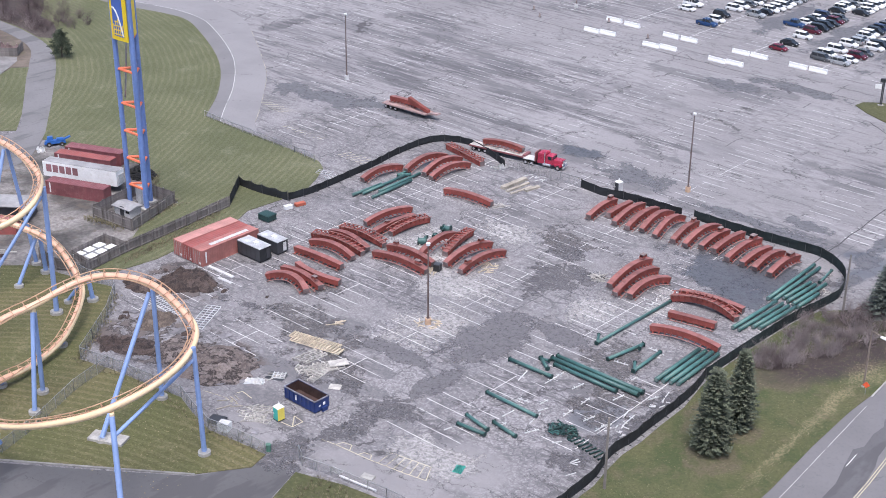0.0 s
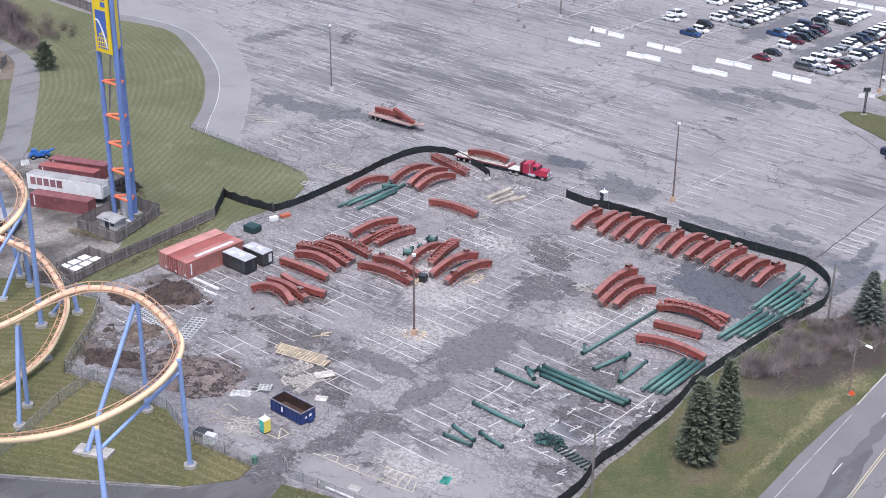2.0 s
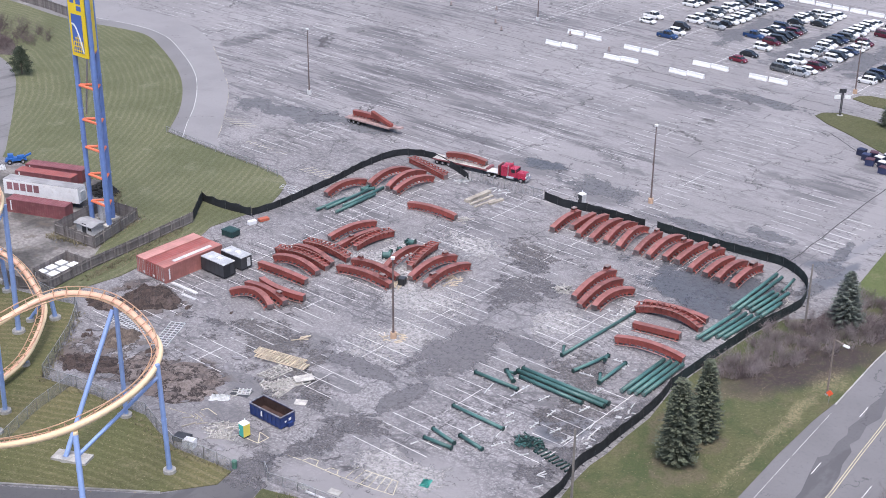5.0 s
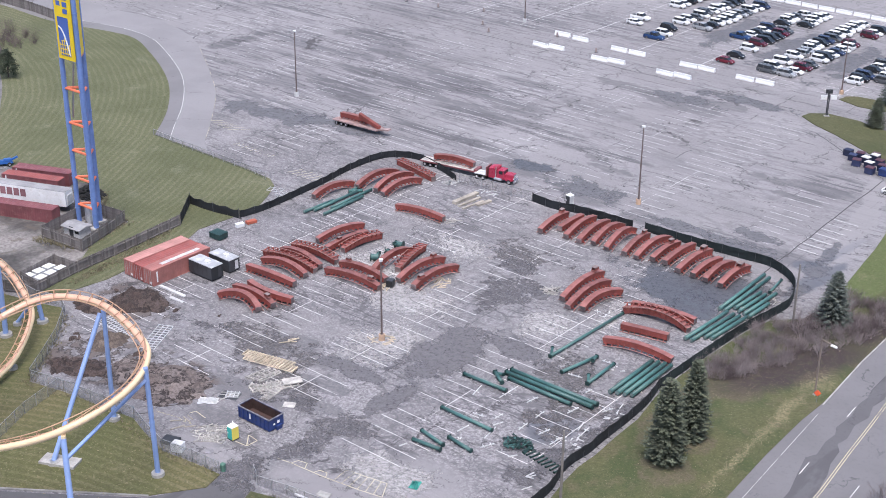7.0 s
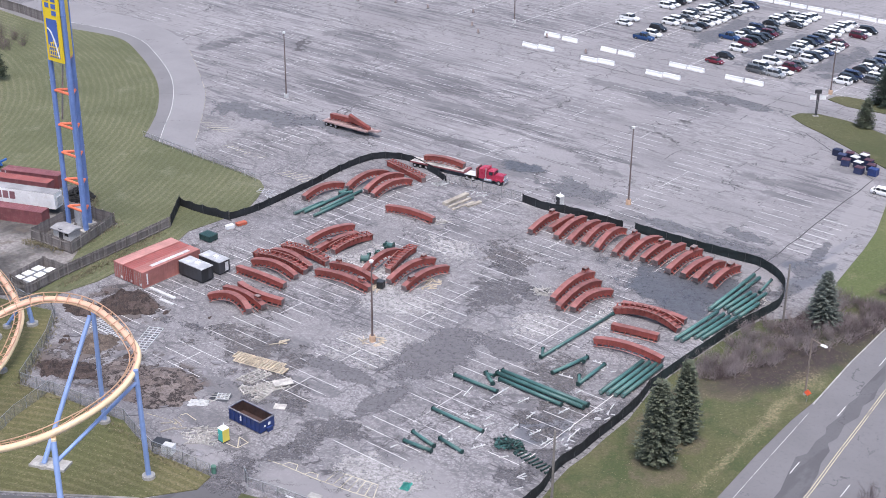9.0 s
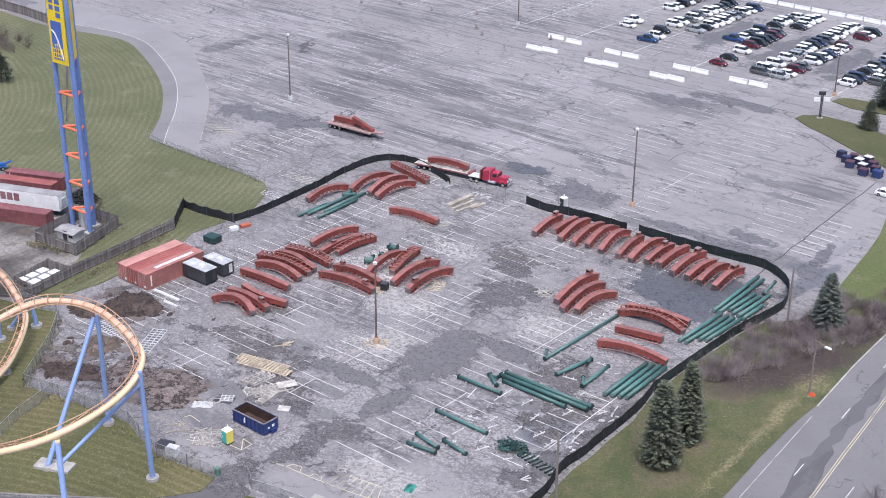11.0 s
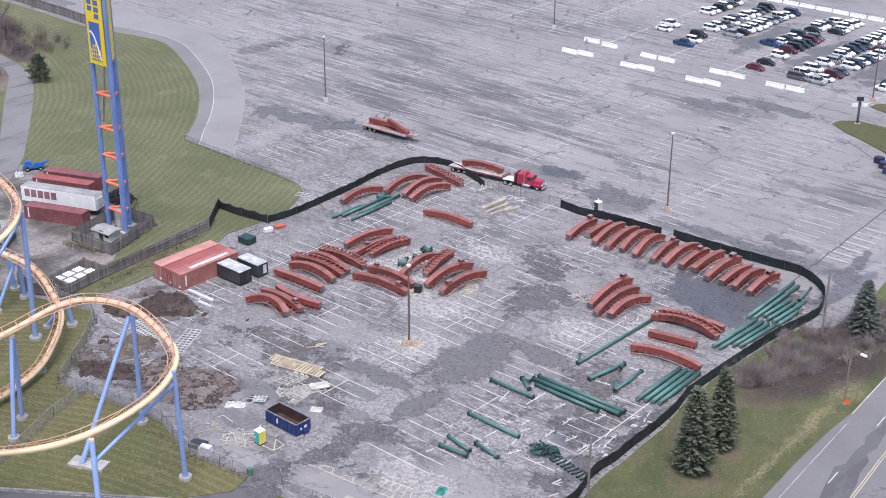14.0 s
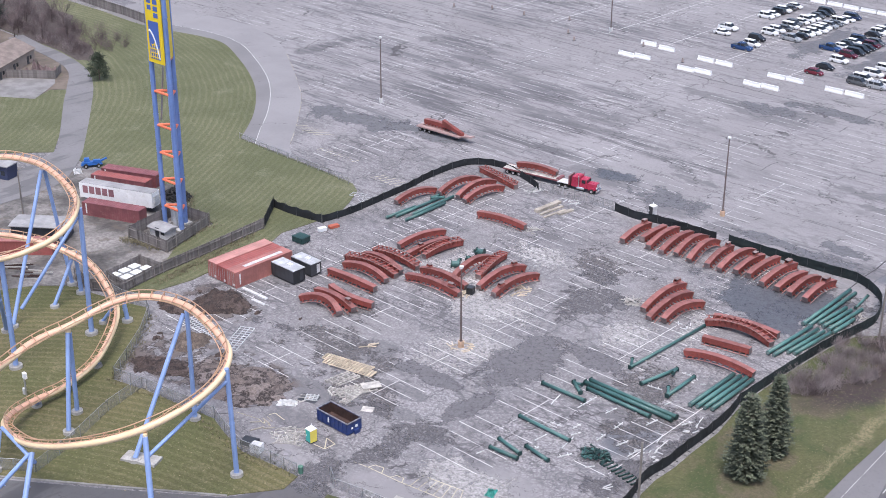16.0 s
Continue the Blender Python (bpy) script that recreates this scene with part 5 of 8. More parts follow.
coaster_column((-30.8, -53.6), (-30.3, -53.8, 1.1), 0.30)
coaster_column((-20.4, -66.0), (-22.9, -63.4, 3.9), 0.34)
coaster_column((-8.3, -69.4), (-12.0, -65.0, 6.2), 0.36)
coaster_column((-13.4, -72.6), (-12.3, -65.2, 6.0), 0.30)
coaster_column((-11.6, -65.0, 4.9), (-20.2, -64.4, 6.0), 0.26, False, "brace")
bm = bmesh.new()
box(bm, 20 - 9.0, 48 - 51.5, -0.1, 5.0, 2.2, 0.55, 24)
part("footing_slab", bm, CONCRETE, coaster, "wide rectangular concrete footing")


# ---- blue ride tower with its yellow sign ----
tower = thing("ride_tower", -68.5, -2.2, 0, 0, "tall blue three-legged ride tower with orange braces and a yellow sign", "ride tower")
LEGS = [Vector((-1.7, -0.8, 0)), Vector((3.0, -0.6, 0)), Vector((0.8, 1.85, 0))]
for p in LEGS:
    bm = bmesh.new()
    tube(bm, p, p + Vector((0, 0, 47)), 0.44, n=16)
    leg = part("leg", bm, DEEP_BLUE, tower, smooth=False)
    for z in range(3, 46, 6):
        bm = bmesh.new()
        tube(bm, p + Vector((0, 0, z)), p + Vector((0, 0, z + 0.14)), 0.50, n=16)
        part("splice_flange", bm, DEEP_BLUE, leg)
    bm = bmesh.new()
    box(bm, p.x, p.y, 0.0, 1.8, 1.8, 0.4)
    part("footing", bm, CONCRETE, tower)
bm = bmesh.new()
tube(bm, LEGS[1] + Vector((-0.75, 0.1, 0)), LEGS[1] + Vector((-0.75, 0.1, 46)), 0.2, n=10)
part("cable_pipe", bm, BLUE_STEEL, tower)
for z in (3.8, 8.9, 14.0, 19.1, 25.3, 31.4, 37.5, 43.6):
    for a, b in ((0, 1), (0, 2), (1, 2)):
        bm = bmesh.new()
        p, q = LEGS[a], LEGS[b]
        d = (q - p).normalized()
        tube(bm, p + d * 0.4 + Vector((0, 0, z)), q - d * 0.4 + Vector((0, 0, z)), 0.24, n=10)
        part("cross_brace", bm, HOT_ORANGE, tower, "bright orange horizontal brace")
bm = bmesh.new()
tube(bm, (0.6, 0.3, 33), (-2.2, 0.6, 19.5), 0.16, n=8)
part("swing_arm", bm, GALV, tower, "grey steel arm hanging inside the tower")


def sign_board(p, q, z0, z1, out, L):
    """A flat board from p towards q."""
    bm = bmesh.new()
    d = (q - p).normalized()
    m = p + d * (L / 2 - 0.5) + out
    box(bm, m.x, m.y, z0, L, 0.25, z1 - z0, math.degrees(math.atan2(d.y, d.x)))
    board = part("sign_board", bm, SIGN_YELLOW, tower, "yellow sign board with a blue emblem")
    return board, m, d


board, mid, dvec = sign_board(LEGS[0], LEGS[1], 30.9, 46.5, Vector((1.05, -0.62, 0)), 4.1)
turn = math.degrees(math.atan2(dvec.y, dvec.x))


def on_board(name, u, z, w, h, mat, proud=0.15):
    bm = bmesh.new()
    c = mid + dvec * u + Vector((dvec.y, -dvec.x, 0)) * proud
    box(bm, c.x, c.y, z, w, 0.05, h, turn)
    part(name, bm, mat, board)


on_board("emblem_panel", -0.1, 31.6, 2.7, 6.6, SIGN_BLUE)
for k in range(5):
    on_board("emblem_bar", -1.2 + k * 0.56, 31.7, 0.14, 1.9 + 0.45 * (2.2 - abs(k - 2)), SIGN_YELLOW, 0.19)
for k in range(4):
    on_board("emblem_bar", -0.1, 31.9 + k * 0.72, 2.5 - 0.3 * k, 0.14, SIGN_YELLOW, 0.20)
for k in range(10):
    bm = bmesh.new()
    a, b = [mid + dvec * (-1.3 + 2.5 * i / 10) + Vector((dvec.y, -dvec.x, 0)) * 0.24 + Vector((0, 0, 36.6 - 0.05 * (i - 1) ** 2 - 0.08 * i)) for i in (k, k + 1)]
    beam(bm, a, b, 0.08, 0.26)
    part("emblem_curve", bm, WHITE, board)
for k in range(6):
    on_board("lettering_bar", 0.75, 38.9 + k * 1.15, 1.15, 0.8, SIGN_BLUE)
    on_board("lettering_bar", -0.9, 40.1 + k * 1.15, 1.0, 0.8, SIGN_BLUE)
sign_board(LEGS[1], LEGS[2], 31.6, 46.5, Vector((-0.35, 0.62, 0)), 2.9)
bm = bmesh.new()
box(bm, 0.2, 0.3, 0, 0.9, 0.9, 3.4)
part("winch_housing", bm, GREY_WHITE, tower)
bm = bmesh.new()
box(bm, -1.2, 0.9, 0, 0.9, 0.9, 3.2)
part("winch_housing", bm, GREY_WHITE, tower)


# ---- fences ----
def board_fence(pts, height, label, name="wooden_fence", step=0.42):
    f = thing(name, pts[0][0], pts[0][1], 0, 0, label, "fence")
    o = Vector((pts[0][0], pts[0][1], 0))
    bm = bmesh.new()
    box(bm, 0, 0, 0, step * 0.95, 0.05, height)
    me = to_mesh("board", bm, FENCE_WOOD)
    for (ax, ay), (bx, by) in zip(pts, pts[1:]):
        L = math.hypot(bx - ax, by - ay)
        ang = math.degrees(math.atan2(by - ay, bx - ax))
        n = round(L / step)
        for k in range(n):
            s = (k + 0.5) / n
            piece("board", me, f, pose(ax + (bx - ax) * s - o.x, ay + (by - ay) * s - o.y, random.uniform(-0.02, 0.05), random.uniform(-1, 1), 0, ang + random.uniform(-2, 2)))
        c = Vector((-(by - ay) / L, (bx - ax) / L, 0)) * 0.09
        for z in (0.4, height - 0.4):
            bm = bmesh.new()
            beam(bm, Vector((ax, ay, z)) - o + c, Vector((bx, by, z)) - o + c, 0.08, 0.12)
            part("rail", bm, FENCE_WOOD, f)
        m = max(1, round(L / 2.6))
        for k in range(m + 1):
            bm = bmesh.new()
            s = k / m
            box(bm, ax + (bx - ax) * s - o.x + c.x * 1.9, ay + (by - ay) * s - o.y + c.y * 1.9, 0, 0.13, 0.13, height + 0.12, ang)
            part("post", bm, FENCE_WOOD, f)
    return f


random.seed(5)
board_fence([(-55.8, 7.9), (-54.2, -7.8), (-53.6, -15.7), (-53.0, -19.7), (-52.0, -25.0), (-56.5, -27.5), (-62, -27.0)], 2.1, "weathered grey wooden board fence at the yard's edge")
board_fence([(-59.8, -10.2), (-69.8, -11.0), (-72.4, 1.2), (-64.2, 2.2), (-59.8, -10.2)], 2.3, "weathered grey board enclosure round the tower's base", "wooden_enclosure")
board_fence([(-52.3, -24.0), (-57.9, -23.5), (-59.2, -16.2), (-54.0, -15.6), (-52.6, -23.0)], 1.8, "low wooden enclosure round white boxes", "wooden_enclosure")


def screen_fence(pts, height, mat, label, sag=0.25, lean=0.0, post=3.0):
    """A construction fence with windscreen cloth on steel posts."""
    o = Vector((pts[0][0], pts[0][1], 0))
    f = thing("screen_fence", o.x, o.y, 0, 0, label, "fence", "windscreen fence")
    P = [Vector((p.x, p.y, 0)) - o for p in smooth_line([(*p, 0.0) for p in pts], 0.6)]
    bm = bmesh.new()
    front, back = [], []
    run = 0.0
    for i, p in enumerate(P):
        d = (P[min(i + 1, len(P) - 1)] - P[max(i - 1, 0)]).normalized()
        s = Vector((-d.y, d.x, 0))
        if i:
            run += (p - P[i - 1]).length
        droop = sag * abs(math.sin(math.pi * run / post)) * (0.6 + 0.6 * noise.noise((run * 0.2, 1, o.x)))
        for rows, off in ((front, 0.0), (back, 0.03)):
            rows.append([bm.verts.new(p + s * (off + lean * z + 0.10 * math.sin(math.pi * z / height) * noise.noise((run * 0.8, z, o.y)) * 2) + Vector((0, 0, z))) for z in (0.02, height * 0.35, height * 0.7, height - droop)])
    for rows in (front, back):
        for a, b in zip(rows, rows[1:]):
            for k in range(3):
                bm.faces.new((a[k], b[k], b[k + 1], a[k + 1]))
    for a, b, c, d in zip(front, front[1:], back, back[1:]):
        bm.faces.new((a[3], b[3], d[3], c[3]))
    part("windscreen", bm, mat, f, "dark woven windscreen cloth")
    k = 0.0
    run = 0.0
    for i, p in enumerate(P):
        if i:
            run += (p - P[i - 1]).length
        if run >= k or i == len(P) - 1:
            k += post
            bm = bmesh.new()
            tube(bm, p, p + Vector((0, 0, height + 0.12)), 0.05, n=6)
            post_ob = part("post", bm, CHARCOAL, f)
            bm = bmesh.new()
            beam(bm, p + Vector((-0.5, 0, 0.05)), p + Vector((0.5, 0, 0.05)), 0.1, 0.1)
            part("foot", bm, CHARCOAL, post_ob)
    return f


screen_fence([(-56.2, 8.6), (-62.0, 15.6)], 2.2, FABRIC, "black windscreen fence running up the grass bank", 0.3)
screen_fence([(-62.0, 15.6), (-56.5, 15.8), (-50.3, 17.0)], 1.9, FABRIC, "black windscreen fence sagging across the grass", 0.6)
screen_fence([(-50.3, 17.2), (-49.5, 22.5), (-49.8, 30.0), (-50.5, 39.7), (-51.5, 47.0), (-51.4, 54.6), (-49.5, 58.6), (-44.6, 60.4), (-36.6, 58.4), (-31.8, 56.2)], 1.5, FABRIC, "black windscreen construction fence round the yard")
screen_fence([(-15.1, 58.3), (-10.0, 57.9), (-6.0, 59.0), (0.0, 59.6), (6.0, 59.8)], 1.7, FABRIC, "black windscreen fence behind the stored track")
screen_fence([(8.2, 60.4), (15.1, 60.6), (21.4, 61.0), (27.5, 61.5), (32.8, 61.6), (38.4, 57.8), (41.3, 51.3), (41.3, 46.3), (40.2, 37.8), (39.7, 25.6), (39.6, 14.8)], 1.75, FABRIC_GREEN, "dark green windscreen fence curving round the yard's corner", 0.15)
screen_fence([(39.6, 14.6), (40.6, 10.0), (41.0, 5.0), (41.1, 1.4), (41.2, -2.2), (41.4, -5.3), (41.2, -8.1), (41.3, -10.4), (41.9, -12.9), (42.8, -17.0), (43.2, -30)], 1.8, FABRIC, "black windscreen fence along the grass verge")


def wire_fence(pts, height, label, step=2.5, net=NET):
    o = Vector((pts[0][0], pts[0][1], 0))
    f = thing("wire_fence", o.x, o.y, 0, 0, label, "fence", "chain-link fences")
    for (ax, ay), (bx, by) in zip(pts, pts[1:]):
        a, b = Vector((ax, ay, 0)) - o, Vector((bx, by, 0)) - o
        d = (b - a).normalized()
        s = Vector((-d.y, d.x, 0)) * 0.012
        bm = bmesh.new()
        skin(bm, [[bm.verts.new(p + q + Vector((0, 0, z))) for q, z in ((-s, 0.05), (-s, height), (s, height), (s, 0.05))] for p in (a, b)])
        part("netting", bm, net, f, "grey chain-link netting")
        bm = bmesh.new()
        tube(bm, a + Vector((0, 0, height)), b + Vector((0, 0, height)), 0.035, n=6)
        part("top_rail", bm, GALV, f)
        n = max(1, round((b - a).length / step))
        for k in range(n + 1):
            bm = bmesh.new()
            p = a.lerp(b, k / n)
            tube(bm, p, p + Vector((0, 0, height + 0.08)), 0.045, n=6)
            part("post", bm, GALV, f)
    return f


wire_fence([(-60.0, -26.0), (-49.6, -26.4), (-45.0, -25.0), (-42.2, -26.5), (-36.9, -31.8), (-32.6, -37.4), (-29.4, -41.7)], 2.1, "galvanised chain-link fence round the coaster lawn")
wire_fence([(-29.4, -41.7), (-23.5, -40.3), (-15.8, -39.3), (-10.4, -38.5), (-6.5, -39.8), (-1.2, -41.2), (3.7, -40.3), (8.4, -39.9)], 1.9, "galvanised chain-link fence between rubble and lawn")
wire_fence([(-24.5, -40.4), (-22.5, -47.5), (-18.5, -56.0), (-16.4, -62.5), (-21, -66.0), (-30, -72.5)], 1.9, "chain-link fence across the coaster lawn")
wire_fence([(13.8, -38.5), (18.1, -37.5), (26.5, -36.2), (37, -35.4)], 1.5, "wire fence by the weedy corner", net=NET_THIN)
wire_fence([(12.3, -37.6), (13.7, -38.4)], 2.0, "narrow wire gate panel by the lane", 1.2, NET_THIN)
wire_fence([(-31.2, 56.4), (-24.0, 57.5), (-15.4, 58.2)], 2.0, "open wire fence panels at the yard gate", 2.4, NET_THIN)
board_fence([(-230, 77), (-206.2, 75.9), (-197.2, 76.0), (-184.4, 74.9)], 2.6, "tall grey board fence at the far end of the lawn", "wooden_fence", 0.6)
wire_fence([(-96.0, 34.9), (-86.1, 34.3), (-67.0, 33.9), (-60.5, 33.2)], 1.4, "thin wire fence at the lawn's edge", 3.0, NET_THIN)


# ---- shipping containers and trailers ----
def container(name, x, y, z, rz, L, W, H, skin_mat, roof_mat, label, ribs=True, strip_roof=False):
    """Corrugated steel box with corner posts, doors and locking bars; length along local x."""
    t = thing(name, x, y, z, rz, label, "shipping container", "containers")
    bm = bmesh.new()
    box(bm, 0, 0, 0.12, L - 0.10, W - 0.10, H - 0.2)
    body = part("body", bm, skin_mat, t)
    if ribs:
        for side in (-1, 1):
            bm = bmesh.new()
            n = int(L / 0.5)
            for k in range(n):
                box(bm, -L / 2 + 0.4 + k * (L - 0.8) / (n - 1), side * (W / 2 - 0.045), 0.25, 0.22, 0.05, H - 0.45)
            part("corrugation", bm, skin_mat, body)
    bm = bmesh.new()
    m = int(L / 0.6)
    prof = [(-L / 2 + 0.02, 0)] + [(-L / 2 + 0.35 + (L - 0.7) * (k + f) / m, dz) for k in range(m) for f, dz in ((0.2, 0), (0.3, 0.018), (0.7, 0.018), (0.8, 0))] + [(L / 2 - 0.02, 0)]
    skin(bm, [[bm.verts.new((x, -W / 2 + 0.02, H - 0.08)), bm.verts.new((x, W / 2 - 0.02, H - 0.08)), bm.verts.new((x, W / 2 - 0.02, H - 0.02 + dz)), bm.verts.new((x, -W / 2 + 0.02, H - 0.02 + dz))] for x, dz in prof])
    part("roof", bm, roof_mat, t)
    for sx in (-1, 1):
        for sy in (-1, 1):
            bm = bmesh.new()
            box(bm, sx * (L / 2 - 0.08), sy * (W / 2 - 0.08), 0, 0.17, 0.17, H)
            part("corner_post", bm, skin_mat, t)
    for sy in (-1, 1):
        for zz in (0.0, H - 0.14):
            bm = bmesh.new()
            box(bm, 0, sy * (W / 2 - 0.06), zz, L - 0.34, 0.12, 0.14)
            part("rail", bm, skin_mat, t)
    for sy in (-1, 1):
        bm = bmesh.new()
        box(bm, -L / 2 - 0.01, sy * W * 0.235, 0.14, 0.06, W * 0.44, H - 0.3)
        d = part("door", bm, skin_mat, t)
        for yy in (0.14, 0.33):
            bm = bmesh.new()
            tube(bm, (-L / 2 - 0.07, sy * W * yy, 0.2), (-L / 2 - 0.07, sy * W * yy, H - 0.2), 0.03, n=6)
            part("locking_bar", bm, GALV, d)
    if strip_roof:
        bm = bmesh.new()
        box(bm, 0.5, -0.2, H + 0.01, L * 0.66, 0.75, 0.05)
        part("roof_panel", bm, GREY_WHITE, t, "pale sheet strip on the roof")
    bm = bmesh.new()
    box(bm, -L / 2 + 0.9, -W / 2 + 0.0, 0.5, 0.25, 0.03, 1.9)
    box(bm, -L / 2 - 0.05, -W * 0.3, 0.35, 0.03, 0.4, 0.4)
    part("marking", bm, WHITE, t, "white stencilled marking panels")
    return t


container("shipping_container", -46.15, -4.8, 0, 90, 12.2, 2.4, 2.85, CONT_RED, CONT_PINK, "faded red shipping container with a pale pink roof")
container("shipping_container", -43.7, -4.8, 0, 90, 12.2, 2.4, 2.80, CONT_DARK, CONT_DARK, "dull dark red shipping container between two lighter ones")
container("shipping_container", -41.25, -4.8, 0, 90, 12.2, 2.4, 2.85, CONT_RED, CONT_RED, "red shipping container with a white strip on its roof", strip_roof=True)
container("shipping_container", -79.5, -7.5, 0, 22, 12.2, 2.44, 2.6, MAROON, MAROON, "maroon shipping container beside a white trailer")
container("shipping_container", -90.2, 1.5, 0, 22, 12.2, 2.44, 2.6, MAROON, CONT_DARK, "maroon shipping container behind a white trailer")
container("shipping_container", -91.7, 4.9, 0, 23, 12.2, 2.44, 2.6, MAROON, MAROON, "maroon shipping container at the lawn's edge")
container("shipping_container", -78.4, -27.8, 0, 43, 12.2, 2.44, 2.6, CONT_DARK, CONT_RED, "dark red shipping container behind the coaster")

# box trailer
FADED_MARK = plain("faded_brand_red", (0.30, 0.14, 0.16), 0.6, var=0.3)
tr = thing("box_trailer", -83.4, -3.6, 0, 22, "white box semi-trailer with a faded red brand mark", "semi-trailer")
bm = bmesh.new()
box(bm, 0, 0, 1.15, 15.8, 2.5, 2.85)
body = part("body", bm, WHITE, tr)
bm = bmesh.new()
box(bm, 0, 0, 4.0, 15.7, 2.42, 0.06)
for k in range(25):
    box(bm, -7.5 + k * 0.625, 0, 4.06, 0.06, 2.3, 0.02)
part("roof", bm, ROOF_GREY, tr, "dull grey ribbed roof")
for k in range(5):
    bm = bmesh.new()
    box(bm, -6.6 + k * 1.42, -1.265, 2.1, 1.12, 0.02, 1.45)
    part("brand_mark", bm, FADED_MARK, body, "faded dark red brand block")
bm = bmesh.new()
box(bm, 0, 0, 0.85, 15.4, 1.1, 0.3)
part("chassis", bm, BLACK, tr)
for x in (-6.2, -4.9):
    for s in (-1, 1):
        bm = bmesh.new()
        tube(bm, (x, s * 0.75, 0.5), (x, s * 1.2, 0.5), 0.5, n=16)
        part("wheel", bm, RUBBER, tr)
bm = bmesh.new()
box(bm, 7.95, 0, 1.6, 0.35, 1.6, 1.7)
part("cooling_unit", bm, GREY_WHITE, tr)
for s in (-1, 1):
    bm = bmesh.new()
    box(bm, 5.2, s * 0.9, 0, 0.16, 0.16, 1.0)
    part("landing_leg", bm, GALV, tr)


UNIT_ROOF = plain("dull_grey_roof", (0.50, 0.51, 0.54), 0.6, var=0.3, big=0.6)


def site_unit(x, y, rz, L, W, H, label, lighter=False):
    t = thing("generator_trailer", x, y, 0, rz, label, "generator", "black site units")
    bm = bmesh.new()
    box(bm, 0, 0, 0.28, L, W, H - 0.36)
    body = part("body", bm, CHARCOAL if lighter else BLACK, t)
    bm = bmesh.new()
    box(bm, 0, 0, H - 0.08, L + 0.08, W + 0.08, 0.12, 0, 0.97)
    roof = part("roof", bm, UNIT_ROOF, t, "pale grey roof")
    bm = bmesh.new()
    box(bm, L * 0.1, 0, H + 0.04, 0.9, 0.7, 0.25)
    part("roof_hatch", bm, WHITE, roof)
    for s in (-1, 1):
        for k in range(5):
            bm = bmesh.new()
            box(bm, -L / 2 + L * (k + 0.5) / 5, s * (W / 2 + 0.01), 0.4, L / 5 - 0.08, 0.03, H - 0.6)
            part("side_panel", bm, CHARCOAL, body)
    bm = bmesh.new()
    box(bm, 0, 0, 0, L * 0.9, W * 0.8, 0.28)
    part("skid", bm, BLACK, t)
    bm = bmesh.new()
    box(bm, L / 2 + 0.02, W * 0.2, 0.5, 0.04, 0.7, H - 0.9)
    part("end_door", bm, GREY_WHITE if lighter else CHARCOAL, t)


site_unit(-36.9, -2.4, 0, 5.6, 2.5, 2.6, "black site generator unit with a pale roof")
site_unit(-36.8, 1.5, 0, 5.0, 2.3, 2.4, "dark site unit with pale roof and end door", True)


SKIP_RIM = plain("scuffed_rim", (0.22, 0.22, 0.26), 0.6, var=0.4, big=1.5)
DUSTY_RED = plain("dusty_red_paint", (0.40, 0.285, 0.275), 0.6, var=0.3, big=0.8, fine=3, dirt=(0.40, 0.18, 0.16))


def open_bin(name, x, y, rz, L, W, H, mat, inside, label, category):
    """An open-topped steel box with ribs, rim and filling."""
    t = thing(name, x, y, 0, rz, label, category)
    for s in (-1, 1):
        bm = bmesh.new()
        box(bm, 0, s * (W / 2 - 0.04), 0.2, L, 0.08, H - 0.2)
        side = part("side_wall", bm, mat, t)
        n = max(3, int(L / 0.75))
        for k in range(n):
            bm = bmesh.new()
            box(bm, -L / 2 + 0.2 + k * (L - 0.4) / (n - 1), s * (W / 2 + 0.05), 0.2, 0.14, 0.1, H - 0.3)
            part("rib", bm, mat, side)
        bm = bmesh.new()
        box(bm, s * (L / 2 - 0.04), 0, 0.2, 0.08, W - 0.16, H - 0.2)
        part("end_wall", bm, mat, t)
        bm = bmesh.new()
        box(bm, 0, s * (W / 2), H - 0.06, L + 0.1, 0.16, 0.14)
        part("rim", bm, SKIP_RIM if mat is SKIP_BLUE else mat, t, "scuffed pale rim")
        bm = bmesh.new()
        box(bm, s * (L / 2), 0, H - 0.06, 0.16, W, 0.135)
        part("rim", bm, SKIP_RIM if mat is SKIP_BLUE else mat, t)
        bm = bmesh.new()
        box(bm, 0, s * (W / 2 - 0.09), 0.35, L - 0.2, 0.02, H - 0.45)
        box(bm, s * (L / 2 - 0.09), 0, 0.35, 0.02, W - 0.2, H - 0.45)
        part("lining", bm, inside, t, "rusty inner wall")
    bm = bmesh.new()
    box(bm, 0, 0, 0.18, L - 0.1, W - 0.1, 0.2)
    part("floor", bm, inside, t)
    for s in (-1, 1):
        bm = bmesh.new()
        box(bm, 0, s * 0.5, 0, L - 0.2, 0.16, 0.2)
        part("skid", bm, BLACK, t)
    return t


skip = open_bin("dumpster", 3.15, -27.75, 0, 6.1, 2.6, 1.9, SKIP_BLUE, RUST, "navy blue open dumpster with a rusty inside", "dumpster")
for p in ((-0.6, -1.38, 0.75, 0.4, 0.03, 0.55), (-0.6, -1.39, 1.35, 0.22, 0.03, 0.2)):
    bm = bmesh.new()
    box(bm, *p[:3], *p[3:])
    part("logo_patch", bm, WHITE, skip, "white logo patch")
for p in ((3.12, 0.3, 0.9, 0.03, 0.42, 0.4), (3.13, -0.5, 0.9, 0.03, 0.3, 0.25)):
    bm = bmesh.new()
    box(bm, *p[:3], *p[3:])
    part("logo_patch", bm, WHITE, skip)
bm = bmesh.new()
box(bm, 3.2, 0.3, 0.0, 0.32, 0.9, 0.62)
